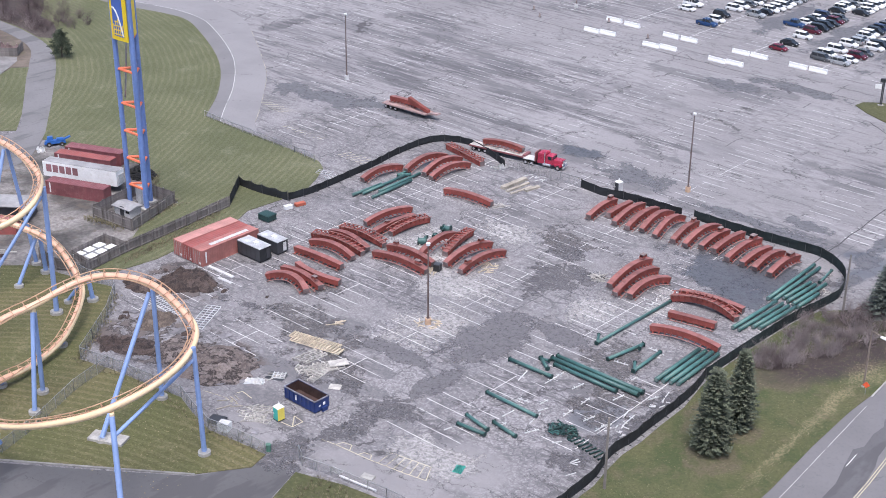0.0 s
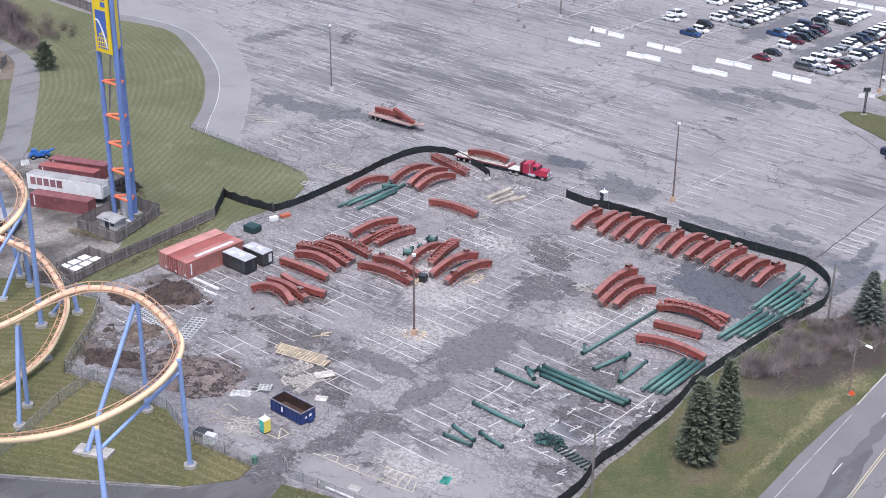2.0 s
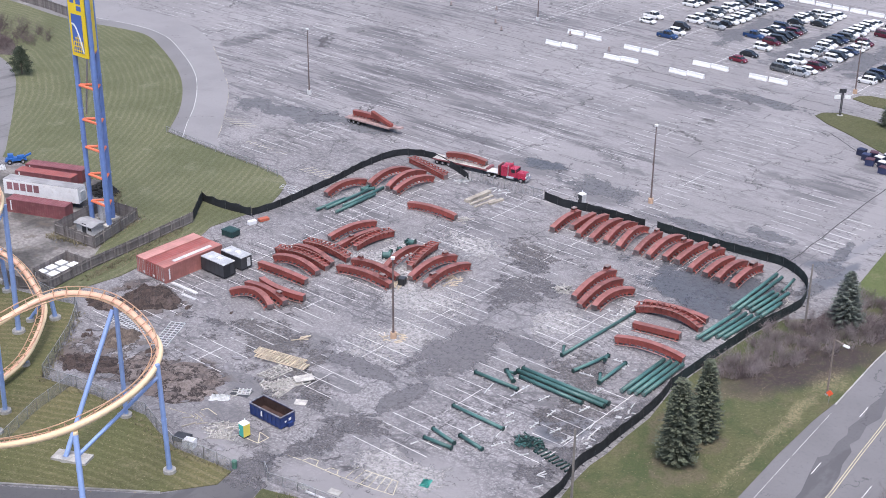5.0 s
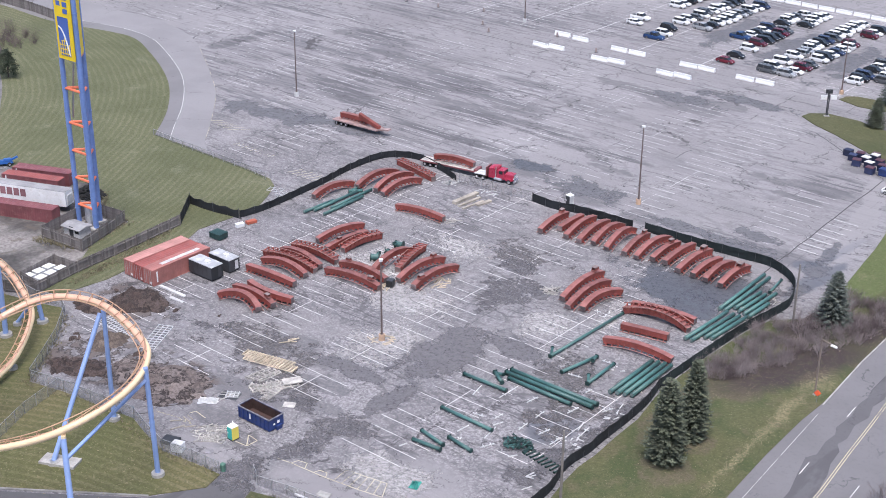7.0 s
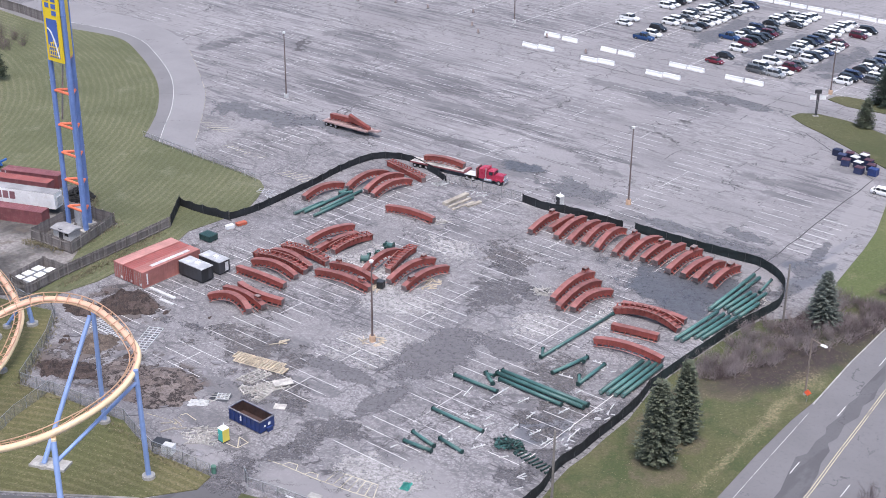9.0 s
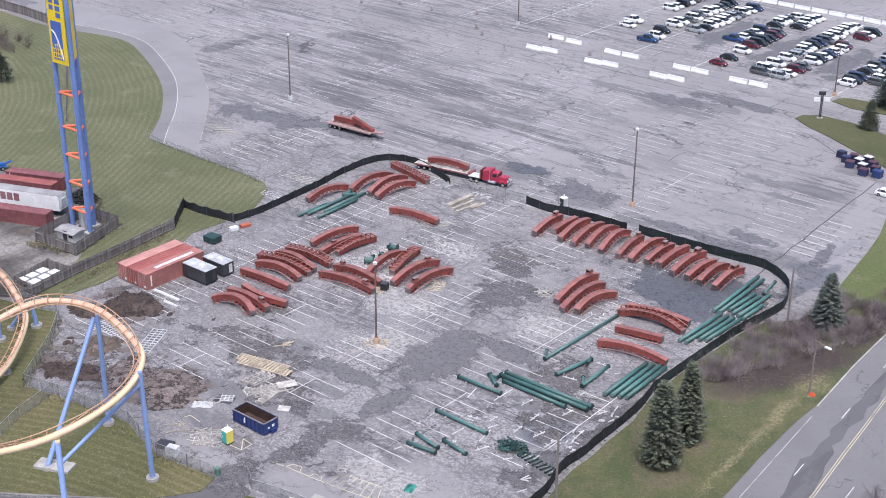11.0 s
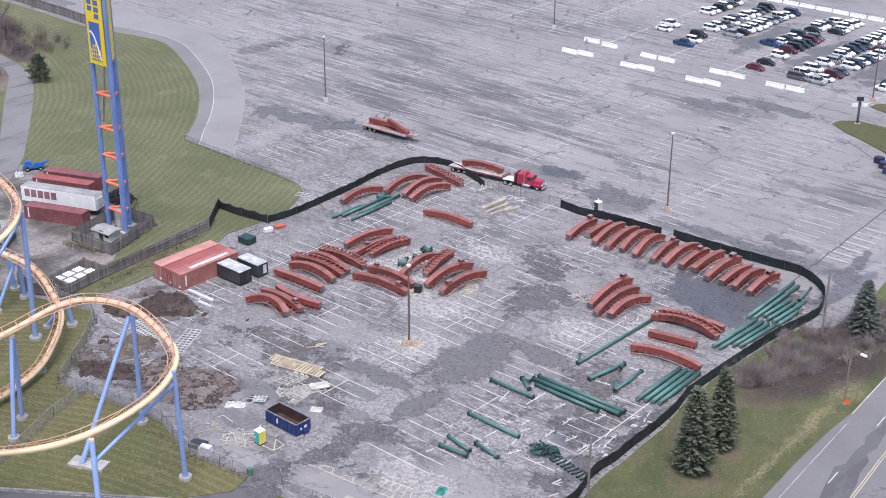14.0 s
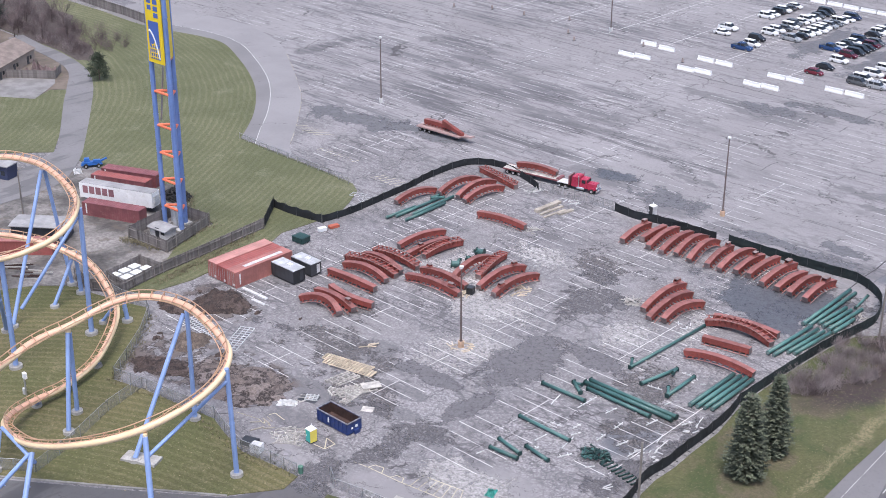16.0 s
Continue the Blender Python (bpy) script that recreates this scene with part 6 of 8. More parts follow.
part("hoist_bracket", bm, SKIP_BLUE, skip)
open_bin("steel_bin", -46.6, 8.9, 3, 2.5, 2.0, 1.1, GREEN_DARK, BLACK, "dark green open steel bin on the asphalt", "steel bin")


bm = bmesh.new()
box(bm, -46.6, 8.9, 1.14, 2.4, 1.9, 0.07, 3)
solo("bin_cover", bm, GREEN_DARK, "dark flat sheet covering the steel bin", "cover")


def portable_toilet(x, y, rz, front, side, label, s=1.0):
    t = thing("portable_toilet", x, y, 0, rz, label, "portable toilet", "portable toilets")
    w = 1.15 * s
    bm = bmesh.new()
    box(bm, 0, 0, 0.12, w, w, 2.0 * s)
    part("cabin", bm, side, t)
    bm = bmesh.new()
    box(bm, -w / 2 - 0.02, 0, 0.16, 0.05, w * 0.86, 1.85 * s)
    d = part("door", bm, front, t)
    bm = bmesh.new()
    box(bm, -w / 2 - 0.06, w * 0.3, 1.0 * s, 0.05, 0.12, 0.2)
    part("latch", bm, WHITE, d)
    bm = bmesh.new()
    box(bm, 0, 0, 2.1 * s, w + 0.1, w + 0.1, 0.22 * s, 0, 0.7)
    part("roof", bm, WHITE, t, "white translucent roof")
    bm = bmesh.new()
    box(bm, 0, 0, 0, w + 0.12, w + 0.12, 0.13)
    part("skid_base", bm, BLACK, t)
    bm = bmesh.new()
    tube(bm, (w * 0.3, w * 0.3, 2.2 * s), (w * 0.3, w * 0.3, 2.6 * s), 0.06, n=8)
    part("vent_pipe", bm, WHITE, t)
    for k in (-1, 1):
        bm = bmesh.new()
        box(bm, k * w * 0.25, -w / 2 - 0.01, 1.45 * s, w * 0.36, 0.03, 0.4)
        box(bm, w / 2 + 0.01, k * w * 0.25, 1.45 * s, 0.03, w * 0.36, 0.4)
        part("vent_panel", bm, side, t)


portable_toilet(3.5, -33.1, 86, TEAL, LEMON, "teal and yellow portable toilet on the asphalt", 0.93)
portable_toilet(-8.8, 61.4, 80, CHARCOAL, GREY_WHITE, "grey portable toilet with a white roof behind the fence", 0.95)


# ---- lorries ----
def wheel(name, parent, x, y, r, w, rim=True):
    bm = bmesh.new()
    tube(bm, (x, y - w / 2, r), (x, y + w / 2, r), r, n=16)
    o = part(name, bm, RUBBER, parent)
    if rim:
        bm = bmesh.new()
        s = 1 if y > 0 else -1
        tube(bm, (x, y + s * (w / 2 - 0.02), r), (x, y + s * (w / 2 + 0.03), r), r * 0.55, n=12)
        part("rim", bm, CHROME, o)


lorry = thing("semi_truck", -26.6, 62.2, 0, 12, "glossy red sleeper-cab semi truck with chrome trim", "truck")
bm = bmesh.new()
box(bm, 0.2, 0, 0.55, 7.6, 0.9, 0.35)
part("chassis", bm, BLACK, lorry)
bm = bmesh.new()
box(bm, 2.9, 0, 0.85, 2.0, 1.75, 1.05, 0, 0.93)
hood = part("hood", bm, TRUCK_RED, lorry)
bm = bmesh.new()
box(bm, 3.93, 0, 0.9, 0.08, 1.1, 0.95)
part("grille", bm, CHROME, hood, "chrome radiator grille")
bm = bmesh.new()
box(bm, 1.25, 0, 0.85, 1.5, 2.1, 1.7, 0, 0.92)
cab = part("cab", bm, TRUCK_RED, lorry)
bm = bmesh.new()
box(bm, 1.97, 0, 1.85, 0.12, 1.75, 0.6)
part("windscreen", bm, GLASS, cab)
for s in (-1, 1):
    bm = bmesh.new()
    box(bm, 1.35, s * 1.065, 1.85, 0.75, 0.06, 0.62)
    part("side_window", bm, GLASS, cab)
    bm = bmesh.new()
    tube(bm, (0.35, s * 1.15, 0.9), (0.35, s * 1.15, 3.2), 0.1, n=10)
    part("exhaust_stack", bm, CHROME, lorry)
    bm = bmesh.new()
    tube(bm, (0.0, s * 1.0, 0.75), (1.6, s * 1.0, 0.75), 0.3, n=14)
    part("fuel_tank", bm, CHROME, lorry)
    bm = bmesh.new()
    box(bm, 3.0, s * 0.98, 0.75, 1.3, 0.3, 0.45, 0, 0.85)
    part("fender", bm, TRUCK_RED, lorry)
    bm = bmesh.new()
    box(bm, 3.95, s * 0.72, 1.1, 0.08, 0.3, 0.25)
    part("headlight", bm, WHITE, lorry)
bm = bmesh.new()
box(bm, -0.35, 0, 0.85, 1.7, 2.3, 1.95, 0, 0.95)
part("sleeper", bm, TRUCK_RED, lorry)
bm = bmesh.new()
box(bm, 0.0, 0, 2.78, 1.0, 1.8, 0.3, 0, 0.7)
part("roof_fairing", bm, TRUCK_RED, lorry)
bm = bmesh.new()
box(bm, 4.1, 0, 0.45, 0.18, 2.2, 0.4)
part("bumper", bm, CHROME, lorry)
bm = bmesh.new()
box(bm, -3.1, 0, 1.02, 2.5, 2.2, 0.10)
part("rear_deck", bm, GREY_WHITE, lorry, "pale plated deck behind the sleeper")
bm = bmesh.new()
box(bm, -1.7, 0, 0.9, 0.25, 2.3, 1.9)
part("headache_rack", bm, MAROON, lorry)
for x, ys in ((3.1, (-1.0, 1.0)), (-2.4, (-0.95, 0.95)), (-3.7, (-0.95, 0.95))):
    for y in ys:
        wheel("wheel", lorry, x, y, 0.5, 0.3 if x > 0 else 0.55)


def flat_trailer(x, y, rz, L, mat, label, step_deck):
    t = thing("flatbed_trailer", x, y, 0, rz, label, "trailer", "trailers")
    bm = bmesh.new()
    box(bm, 0, 0, 1.0, L, 2.5, 0.16)
    deck = part("deck", bm, GREY_WHITE if not step_deck else mat, t)
    n = 14
    for k in range(n):
        bm = bmesh.new()
        box(bm, -L / 2 + (k + 0.5) * L / n, 0, 1.16, L / n - 0.08, 2.36, 0.03)
        part("deck_board", bm, OLD_LUMBER if not step_deck else mat, deck)
    for s in (-1, 1):
        bm = bmesh.new()
        box(bm, 0, s * 1.27, 0.92, L, 0.08, 0.28)
        part("side_rail", bm, mat, t)
        bm = bmesh.new()
        box(bm, 0, s * 0.45, 0.62, L * 0.96, 0.14, 0.38)
        part("chassis_beam", bm, mat, t)
        for x2 in (-L / 2 + 1.0, -L / 2 + 2.3, -L / 2 + 3.6):
            wheel("wheel", t, x2, s * 0.95, 0.46, 0.5)
    bm = bmesh.new()
    if step_deck:
        beam(bm, (L / 2 - 0.3, 0, 1.0), (L / 2 + 2.6, 0, 1.5), 1.1, 0.35)
    else:
        box(bm, L / 2 - 0.3, 0, 0.9, 0.6, 2.2, 0.6)
    part("gooseneck", bm, mat, t)
    return t


flat_trailer(-37.0, 60.9, 10, 12.6, MAROON, "pale-decked flatbed trailer hitched to a red truck", False)
track_piece(-40.6, 60.6, -32.2, 62.0, 0.6, z=1.19, group="loaded track pieces", on="chained on a flatbed trailer")
flat_trailer(-67.0, 66.2, 3, 12.0, DUSTY_RED, "dull red low trailer parked on the lot", True)
track_piece(-72.0, 66.6, -64.6, 67.0, 0.2, z=1.19, group="loaded track pieces", on="loaded on a low trailer")
bm = bmesh.new()
a, b = Vector((-66.3, 66.1, 2.7)), Vector((-61.0, 66.4, 1.3))
skin(bm, [[bm.verts.new(p + Vector((0, s, z))) for s, z in ((-0.4, -0.2), (0.4, -0.2), (0.4, h), (-0.4, h))] for p, h in ((a, 0.9), (b, 0.5))])
solo("steel_wedge", bm, RED_STEEL, "red-primed wedge-shaped steel section on a trailer", "steel section")


# ---- parked cars ----
PAINT = {"white": plain("white_car_paint", (0.80, 0.80, 0.81), 0.22, var=0.05), "black": plain("black_car_paint", (0.020, 0.022, 0.028), 0.18, var=0.1), "silver": plain("silver_car_paint", (0.42, 0.43, 0.45), 0.25, 0.3, var=0.08),
         "navy": plain("navy_car_paint", (0.03, 0.045, 0.10), 0.2, var=0.1), "blue": plain("blue_car_paint", (0.022, 0.058, 0.16), 0.22, var=0.1), "red": plain("red_car_paint", (0.16, 0.020, 0.036), 0.22, var=0.1),
         "maroon": plain("maroon_car_paint", (0.10, 0.015, 0.03), 0.22, var=0.1), "grey": plain("grey_car_paint", (0.10, 0.105, 0.115), 0.22, var=0.1)}
# type: length, width, (belt height, bonnet end, cabin front, cabin rear roof, roof height, tail)
SHAPES = {"sedan": (4.7, 1.80, 0.92, 1.45, 1.30, 0.75, -1.25, -1.95), "suv": (4.75, 1.88, 1.08, 1.74, 1.25, 0.62, -1.85, -2.22), "van": (5.1, 1.95, 1.05, 1.78, 1.75, 0.95, -2.1, -2.4), "pickup": (5.7, 1.95, 1.12, 1.86, 1.35, 0.75, -0.75, -1.05)}


def car(kind, colour):
    L, W, belt, roof, cf, rf, rr, cr = SHAPES[kind]
    t = thing(kind if kind in ("pickup", "van") else "car", 0, 0, 0, 0, colour + {"sedan": " sedan", "suv": " sport utility car", "van": " minivan", "pickup": " pickup truck"}[kind] + " parked in a stall", "car", "parked cars")
    h, w = L / 2, W / 2
    bm = bmesh.new()
    st = [(-h, 0.82, 0.40, belt * 0.80), (-h + 0.12, 0.93, 0.26, belt * 0.97), (-h + 0.6, 1.0, 0.22, belt), (cf * 0.2, 1.0, 0.20, belt), (cf, 1.0, 0.22, belt * 0.98), (h - 0.7, 0.97, 0.22, belt * 0.90), (h - 0.15, 0.88, 0.26, belt * 0.78), (h, 0.74, 0.36, belt * 0.62)]
    skin(bm, [[bm.verts.new((x, sy * w * k * f, z)) for sy, f, z in ((-1, 0.94, z0), (1, 0.94, z0), (1, 1.0, z0 + (z1 - z0) * 0.55), (1, 0.93, z1), (-1, 0.93, z1), (-1, 1.0, z0 + (z1 - z0) * 0.55))] for x, k, z0, z1 in st])
    body = part("body", bm, PAINT[colour], t)
    bm = bmesh.new()
    skin(bm, [[bm.verts.new((x, s * w * k, z)) for s in (-1, 1) for z in ((belt - 0.05, zt) if s < 0 else (zt, belt - 0.05))] for x, k, zt in ((cr, 0.86, belt), (rr, 0.80, roof - 0.04), (rf, 0.80, roof - 0.04), (cf, 0.88, belt))])
    part("window", bm, GLASS, t, "dark tinted windows")
    bm = bmesh.new()
    skin(bm, [[bm.verts.new((x, s * w * 0.79, z)) for s, z in ((-1, roof - 0.06), (1, roof - 0.06), (0.93, roof + dz), (-0.93, roof + dz))] for x, dz in ((rr - 0.08, 0.0), ((rr + rf) / 2, 0.05), (rf + 0.06, 0.0))])
    part("roof", bm, PAINT[colour], t)
    for s in (-1, 1):
        for x in ((rf + rr) / 2, rr - 0.02):
            bm = bmesh.new()
            box(bm, x, s * w * 0.835, belt - 0.04, 0.09, 0.08, roof - belt)
            part("pillar", bm, PAINT[colour], t)
        for x in (-h * 0.60, h * 0.62):
            wheel("wheel", t, x, s * (w - 0.1), 0.34, 0.22)
        bm = bmesh.new()
        box(bm, h - 0.12, s * w * 0.62, belt * 0.62, 0.12, 0.35, 0.15)
        part("headlight", bm, WHITE, body)
        bm = bmesh.new()
        box(bm, -h + 0.03, s * w * 0.68, belt * 0.68, 0.1, 0.26, 0.2)
        part("tail_light", bm, MAROON, body)
    if kind == "pickup":
        # no hollow is cut: a flat black sheet gives the bed's darkness
        bm = bmesh.new()
        box(bm, -h + 0.95, 0, belt + 0.002, 1.5, W * 0.76, 0.01)
        part("load_bed", bm, BLACK, t, "flat black sheet standing in for the dark load bed")
    return t


random.seed(21)
MODELS = {}
MIX = ["white"] * 9 + ["silver"] * 3 + ["black"] * 3 + ["grey"] * 3 + ["navy"] * 2 + ["maroon"]


def park(x, y, kind=None, colour=None, flip=False):
    kind = kind or random.choice(["sedan", "suv", "suv", "sedan", "van"])
    colour = colour or random.choice(MIX)
    m = pose(x + random.uniform(-0.3, 0.3), y, 0, 0, 0, (180 if flip else 0) + random.uniform(-2, 2))
    if (kind, colour) not in MODELS:
        MODELS[kind, colour] = car(kind, colour)
        MODELS[kind, colour].matrix_world = m
    else:
        copy_thing(MODELS[kind, colour], m)


for a in ((-68.7, 179.5, "pickup", "white"), (-67.6, 174.5, "sedan", "white"), (-55.9, 166.0, "pickup", "blue"), (-56.0, 170.2, "suv", "white"), (-57.6, 175.6, "suv", "black"), (-58.0, 183.0, "suv", "white"), (-51.3, 181.9, "pickup", "silver"),
          (-39.6, 181.0, "pickup", "blue"), (-32.8, 178.5, "suv", "maroon"), (-32.7, 172.8, "suv", "white"), (-32.3, 165.5, "sedan", "black"), (-31.6, 159.9, "sedan", "red"),
          (-20.5, 159.8, "van", "grey"), (-21.2, 163.2, "van", "white"), (-15.2, 159.8, "suv", "silver"), (-14.8, 163.0, "sedan", "white"), (-20.9, 168.4, "van", "white"), (-14.7, 167.0, "suv", "maroon"), (-14.6, 170.4, "sedan", "grey")):
    park(*a)
for x, y0, y1, gaps in ((-68.0, 197.0, 214, 0.1), (-58.0, 186.4, 214, 0.12), (-50.4, 185.4, 213, 0.04), (-38.0, 184.4, 193.5, 0.0), (-33.0, 181.8, 194, 0.0), (-37.3, 200.0, 212, 0.0), (-32.0, 202.4, 215, 0.0),
                        (-20.9, 174.4, 214, 0.05), (-14.7, 175.8, 196, 0.04), (-14.5, 204, 213, 0.0), (-0.9, 165.0, 194, 0.04), (4.4, 170, 192, 0.1)):
    y = y0
    while y <= y1:
        if random.random() > gaps:
            park(x, y, flip=random.random() < 0.15)
        y += random.uniform(2.7, 3.2)
park(34.6, 105.8, "sedan", "white")

# white water-filled barriers
bm = bmesh.new()
skin(bm, [[bm.verts.new((x, s * w, z)) for s, w, z in ((-1, 0.42, 0), (1, 0.42, 0), (1, 0.40, 0.3), (1, 0.2, 0.55), (1, 0.16, 1.05), (-1, 0.16, 1.05), (-1, 0.2, 0.55), (-1, 0.40, 0.3))] for x in (-2.3, 2.3)])
BARRIER = to_mesh("barrier_shell", bm, WHITE)
bm = bmesh.new()
for x in (-1.6, 0, 1.6):
    box(bm, x, 0, 1.05, 0.3, 0.2, 0.08)
CAPS = to_mesh("filler_cap", bm, GREY_WHITE)


def barrier(x, y, rz=0):
    t = thing("traffic_barrier", x, y, 0, rz, "white plastic traffic barrier standing on the lot", "barrier", "traffic barriers")
    piece("shell", BARRIER, t, Matrix())
    piece("filler_cap", CAPS, t, Matrix())


for x, y in ((-74.0, 141.0), (-69.6, 141.8), (-75.4, 152.6), (-69.4, 152.0), (-56.0, 140.9), (-51.6, 141.8), (-56.8, 150.8), (-51.6, 151.0), (-37.8, 141.6), (-33.4, 142.3), (-36.8, 150.8), (-32.0, 151.1), (-21.4, 150.6), (-16.4, 151.0)):
    barrier(x, y, random.uniform(-3, 3))
for k in range(15):
    barrier(-66.0 + k * 5.15, 221.9 + random.uniform(-0.2, 0.2), random.uniform(-1, 1))


# ---- lamp posts and signs ----
def lot_lamp(x, y, h, label="tall steel parking-lot lamp post on a concrete base"):
    t = thing("lamp_post", x, y, 0, random.uniform(0, 360), label, "lamp post", "parking-lot lamp posts")
    bm = bmesh.new()
    tube(bm, (0, 0, 0), (0, 0, 1.0), 0.5, 0.46, n=16)
    part("base", bm, BASE_TAN if x > -50 else GREY_WHITE, t, "tan painted concrete base" if x > -50 else "pale concrete base")
    bm = bmesh.new()
    tube(bm, (0, 0, 1.0), (0, 0, h), 0.17, 0.10, n=10)
    part("pole", bm, BROWN_POLE, t)
    bm = bmesh.new()
    box(bm, 0, 0, 1.0, 0.5, 0.5, 0.06)
    part("base_plate", bm, BROWN_POLE, t)
    bm = bmesh.new()
    tube(bm, (0, 0, h - 0.1), (0, 0, h + 0.25), 0.3, 0.34, n=12)
    part("lamp_head", bm, WHITE, t, "white round lamp head")
    bm = bmesh.new()
    box(bm, 0.15, 0, h * 0.5, 0.14, 0.3, 0.3)
    part("junction_box", bm, BROWN_POLE, t)


for a in ((0, 0, 13.2), (0.5, 70.3, 15.1), (0.4, 156, 14.0), (-92.0, 72.6, 15.0), (-90.7, 156.6, 15.0), (-183, 156, 15), (-183, 78, 14)):
    lot_lamp(*a)

lamp = thing("street_lamp", 57.1, 27.7, 0, -12, "slim brown street lamp with a white arm lamp", "street lamp")
bm = bmesh.new()
tube(bm, (0, 0, 0), (0, 0, 9.0), 0.15, 0.10, n=10)
part("pole", bm, STREET_POLE, lamp)
bm = bmesh.new()
tube(bm, (0, 0, 8.95), (1.6, 0, 8.8), 0.08, n=8)
part("arm", bm, STREET_POLE, lamp)
bm = bmesh.new()
box(bm, 2.0, 0, 8.65, 1.0, 0.42, 0.2, 0, 0.8)
part("lamp_head", bm, WHITE, lamp, "white lamp head")
bm = bmesh.new()
box(bm, 0, 0, 0, 0.4, 0.4, 0.3)
part("base", bm, CONCRETE, lamp)

warn = thing("road_sign", 58.2, 26.0, 0, 20, "orange diamond warning sign on a thin post", "road sign")
bm = bmesh.new()
tube(bm, (0, 0, 0), (0, 0, 2.0), 0.04, n=6)
part("post", bm, GALV, warn)
bm = bmesh.new()
r = 0.52
skin(bm, [[bm.verts.new((r * math.cos(a), y, 1.6 + r * math.sin(a))) for a in (0, math.pi / 2, math.pi, math.pi * 1.5)] for y in (-0.03, -0.06)])
part("sign_plate", bm, SAFETY_ORANGE, warn, "orange diamond plate")

hwy = thing("lot_sign", 4.9, 139.1, 0, 40, "dark post sign with two white panels", "sign")
for x in (-0.14, 0.14):
    bm = bmesh.new()
    box(bm, x, 0, 0, 0.18, 0.22, 6.0)
    part("post", bm, CHARCOAL, hwy)
for x in (-1.1, 1.1):
    bm = bmesh.new()
    box(bm, x, -0.15, 4.0, 1.3, 0.12, 0.9)
    part("sign_panel", bm, WHITE, hwy, "blank white panel")
bm = bmesh.new()
box(bm, 0, 0.1, 5.3, 1.5, 0.2, 0.9)
part("top_panel", bm, CHARCOAL, hwy)
bm = bmesh.new()
box(bm, 0, 0, 0, 1.2, 0.8, 0.3)
part("base", bm, CONCRETE, hwy)


def utility_pole(x, y, h, tilt=0.0):
    t = thing("utility_pole", x, y, 0, 0, "weathered grey wooden utility pole by the fence", "utility pole", "utility poles")
    bm = bmesh.new()
    tube(bm, (0, 0, 0), (tilt, 0, h), 0.19, 0.13, n=10)
    part("pole", bm, WOOD_POLE, t)
    bm = bmesh.new()
    tube(bm, (tilt, 0.15, h * 0.72), (tilt, 0.15, h * 0.8), 0.1, n=8)
    part("bracket", bm, GALV, t)


utility_pole(44.9, -16.6, 10.4)
utility_pole(44.7, 45.4, 10.2)
utility_pole(-91.5, -19.1, 9.0)


# ---- trees, bushes, weeds ----
def leaf_mesh(name, quads, material):
    """quads: lists of corner points."""
    v, f = [], []
    for q in quads:
        k = len(v)
        v += [tuple(p) for p in q]
        f.append(tuple(range(k, k + len(q))))
    me = bpy.data.meshes.new(name)
    me.from_pydata(v, [], f)
    me.materials.append(material)
    me.update()
    return me


def hang(name, me, parent, label=""):
    ob = new(name, me)
    ob.parent = parent
    if label:
        ob["label"] = label
    return ob


def spruce(x, y, h, r, seed, label, material=NEEDLES, shape=0.66, dense=1.25):
    rnd = random.Random(seed)
    t = thing("spruce_tree", x, y, 0, 0, label, "tree", "spruces")
    bm = bmesh.new()
    tube(bm, (0, 0, -0.1), (0, 0, h * 0.96), h * 0.018 + 0.05, 0.03, n=9)
    part("trunk", bm, BARK, t)
    tufts, limbs = [], []
    z = 0.05 * h
    while z < h * 0.985:
        k = z / h
        rad = r * (1 - k) ** shape * min(1.0, 0.55 + 2.6 * k) * rnd.uniform(0.86, 1.1) + 0.12
        n = max(5, int(15 * dense * (1 - k * 0.55)))
        a0 = rnd.uniform(0, 6.28)
        for i in range(n):
            a = a0 + 6.283 * i / n + rnd.uniform(-0.25, 0.25)
            L = rad * rnd.uniform(0.72, 1.14)
            d = Vector((math.cos(a), math.sin(a), 0))
            s = Vector((-d.y, d.x, 0))
            droop = -0.28 - 0.2 * (1 - k)
            base = Vector((0, 0, z))

            def on(u):
                return base + d * (L * u) + Vector((0, 0, L * (droop * u + 0.30 * u * u)))
            limbs.append([on(0) + s * 0.03, on(0) - s * 0.03, on(0.95)])
            m = max(4, int(L / 0.23))
            for j in range(1, m + 1):
                u = (j + rnd.uniform(-0.3, 0.3)) / m
                c = on(min(u, 1.02)) + Vector((0, 0, rnd.uniform(-0.05, 0.07)))
                w = rnd.uniform(0.22, 0.42) * (1.15 - 0.35 * u)
                for side in (-1, 1):
                    out = (s * side * 0.85 + d * rnd.uniform(0.35, 0.8) + Vector((0, 0, rnd.uniform(-0.45, 0.15)))).normalized()
                    wv = out.cross(Vector((rnd.uniform(-0.4, 0.4), rnd.uniform(-0.4, 0.4), 1))).normalized() * 0.11
                    tufts.append([c + wv * 0.6, c + out * w * 0.6 + wv, c + out * w, c + out * w * 0.6 - wv, c - wv * 0.6])
                if rnd.random() < 0.5:
                    tufts.append([c + s * 0.09, c + d * w * 0.8 + Vector((0, 0, 0.06)), c - s * 0.09])
        z += max(0.2, 0.036 * h * (1.05 - 0.5 * k))
    for i in range(12):
        a = rnd.uniform(0, 6.28)
        d = Vector((math.cos(a), math.sin(a), 0)) * 0.16
        tufts.append([Vector((0, 0, h)), d + Vector((0, 0, h - 0.5)), d * 0.3 + Vector((0, 0, h - 0.75))])
    hang("branchwork", leaf_mesh("branchwork", limbs, BARK), t)
    hang("crown", leaf_mesh("crown", tufts, material), t, "dense needle crown with drooping ragged boughs")


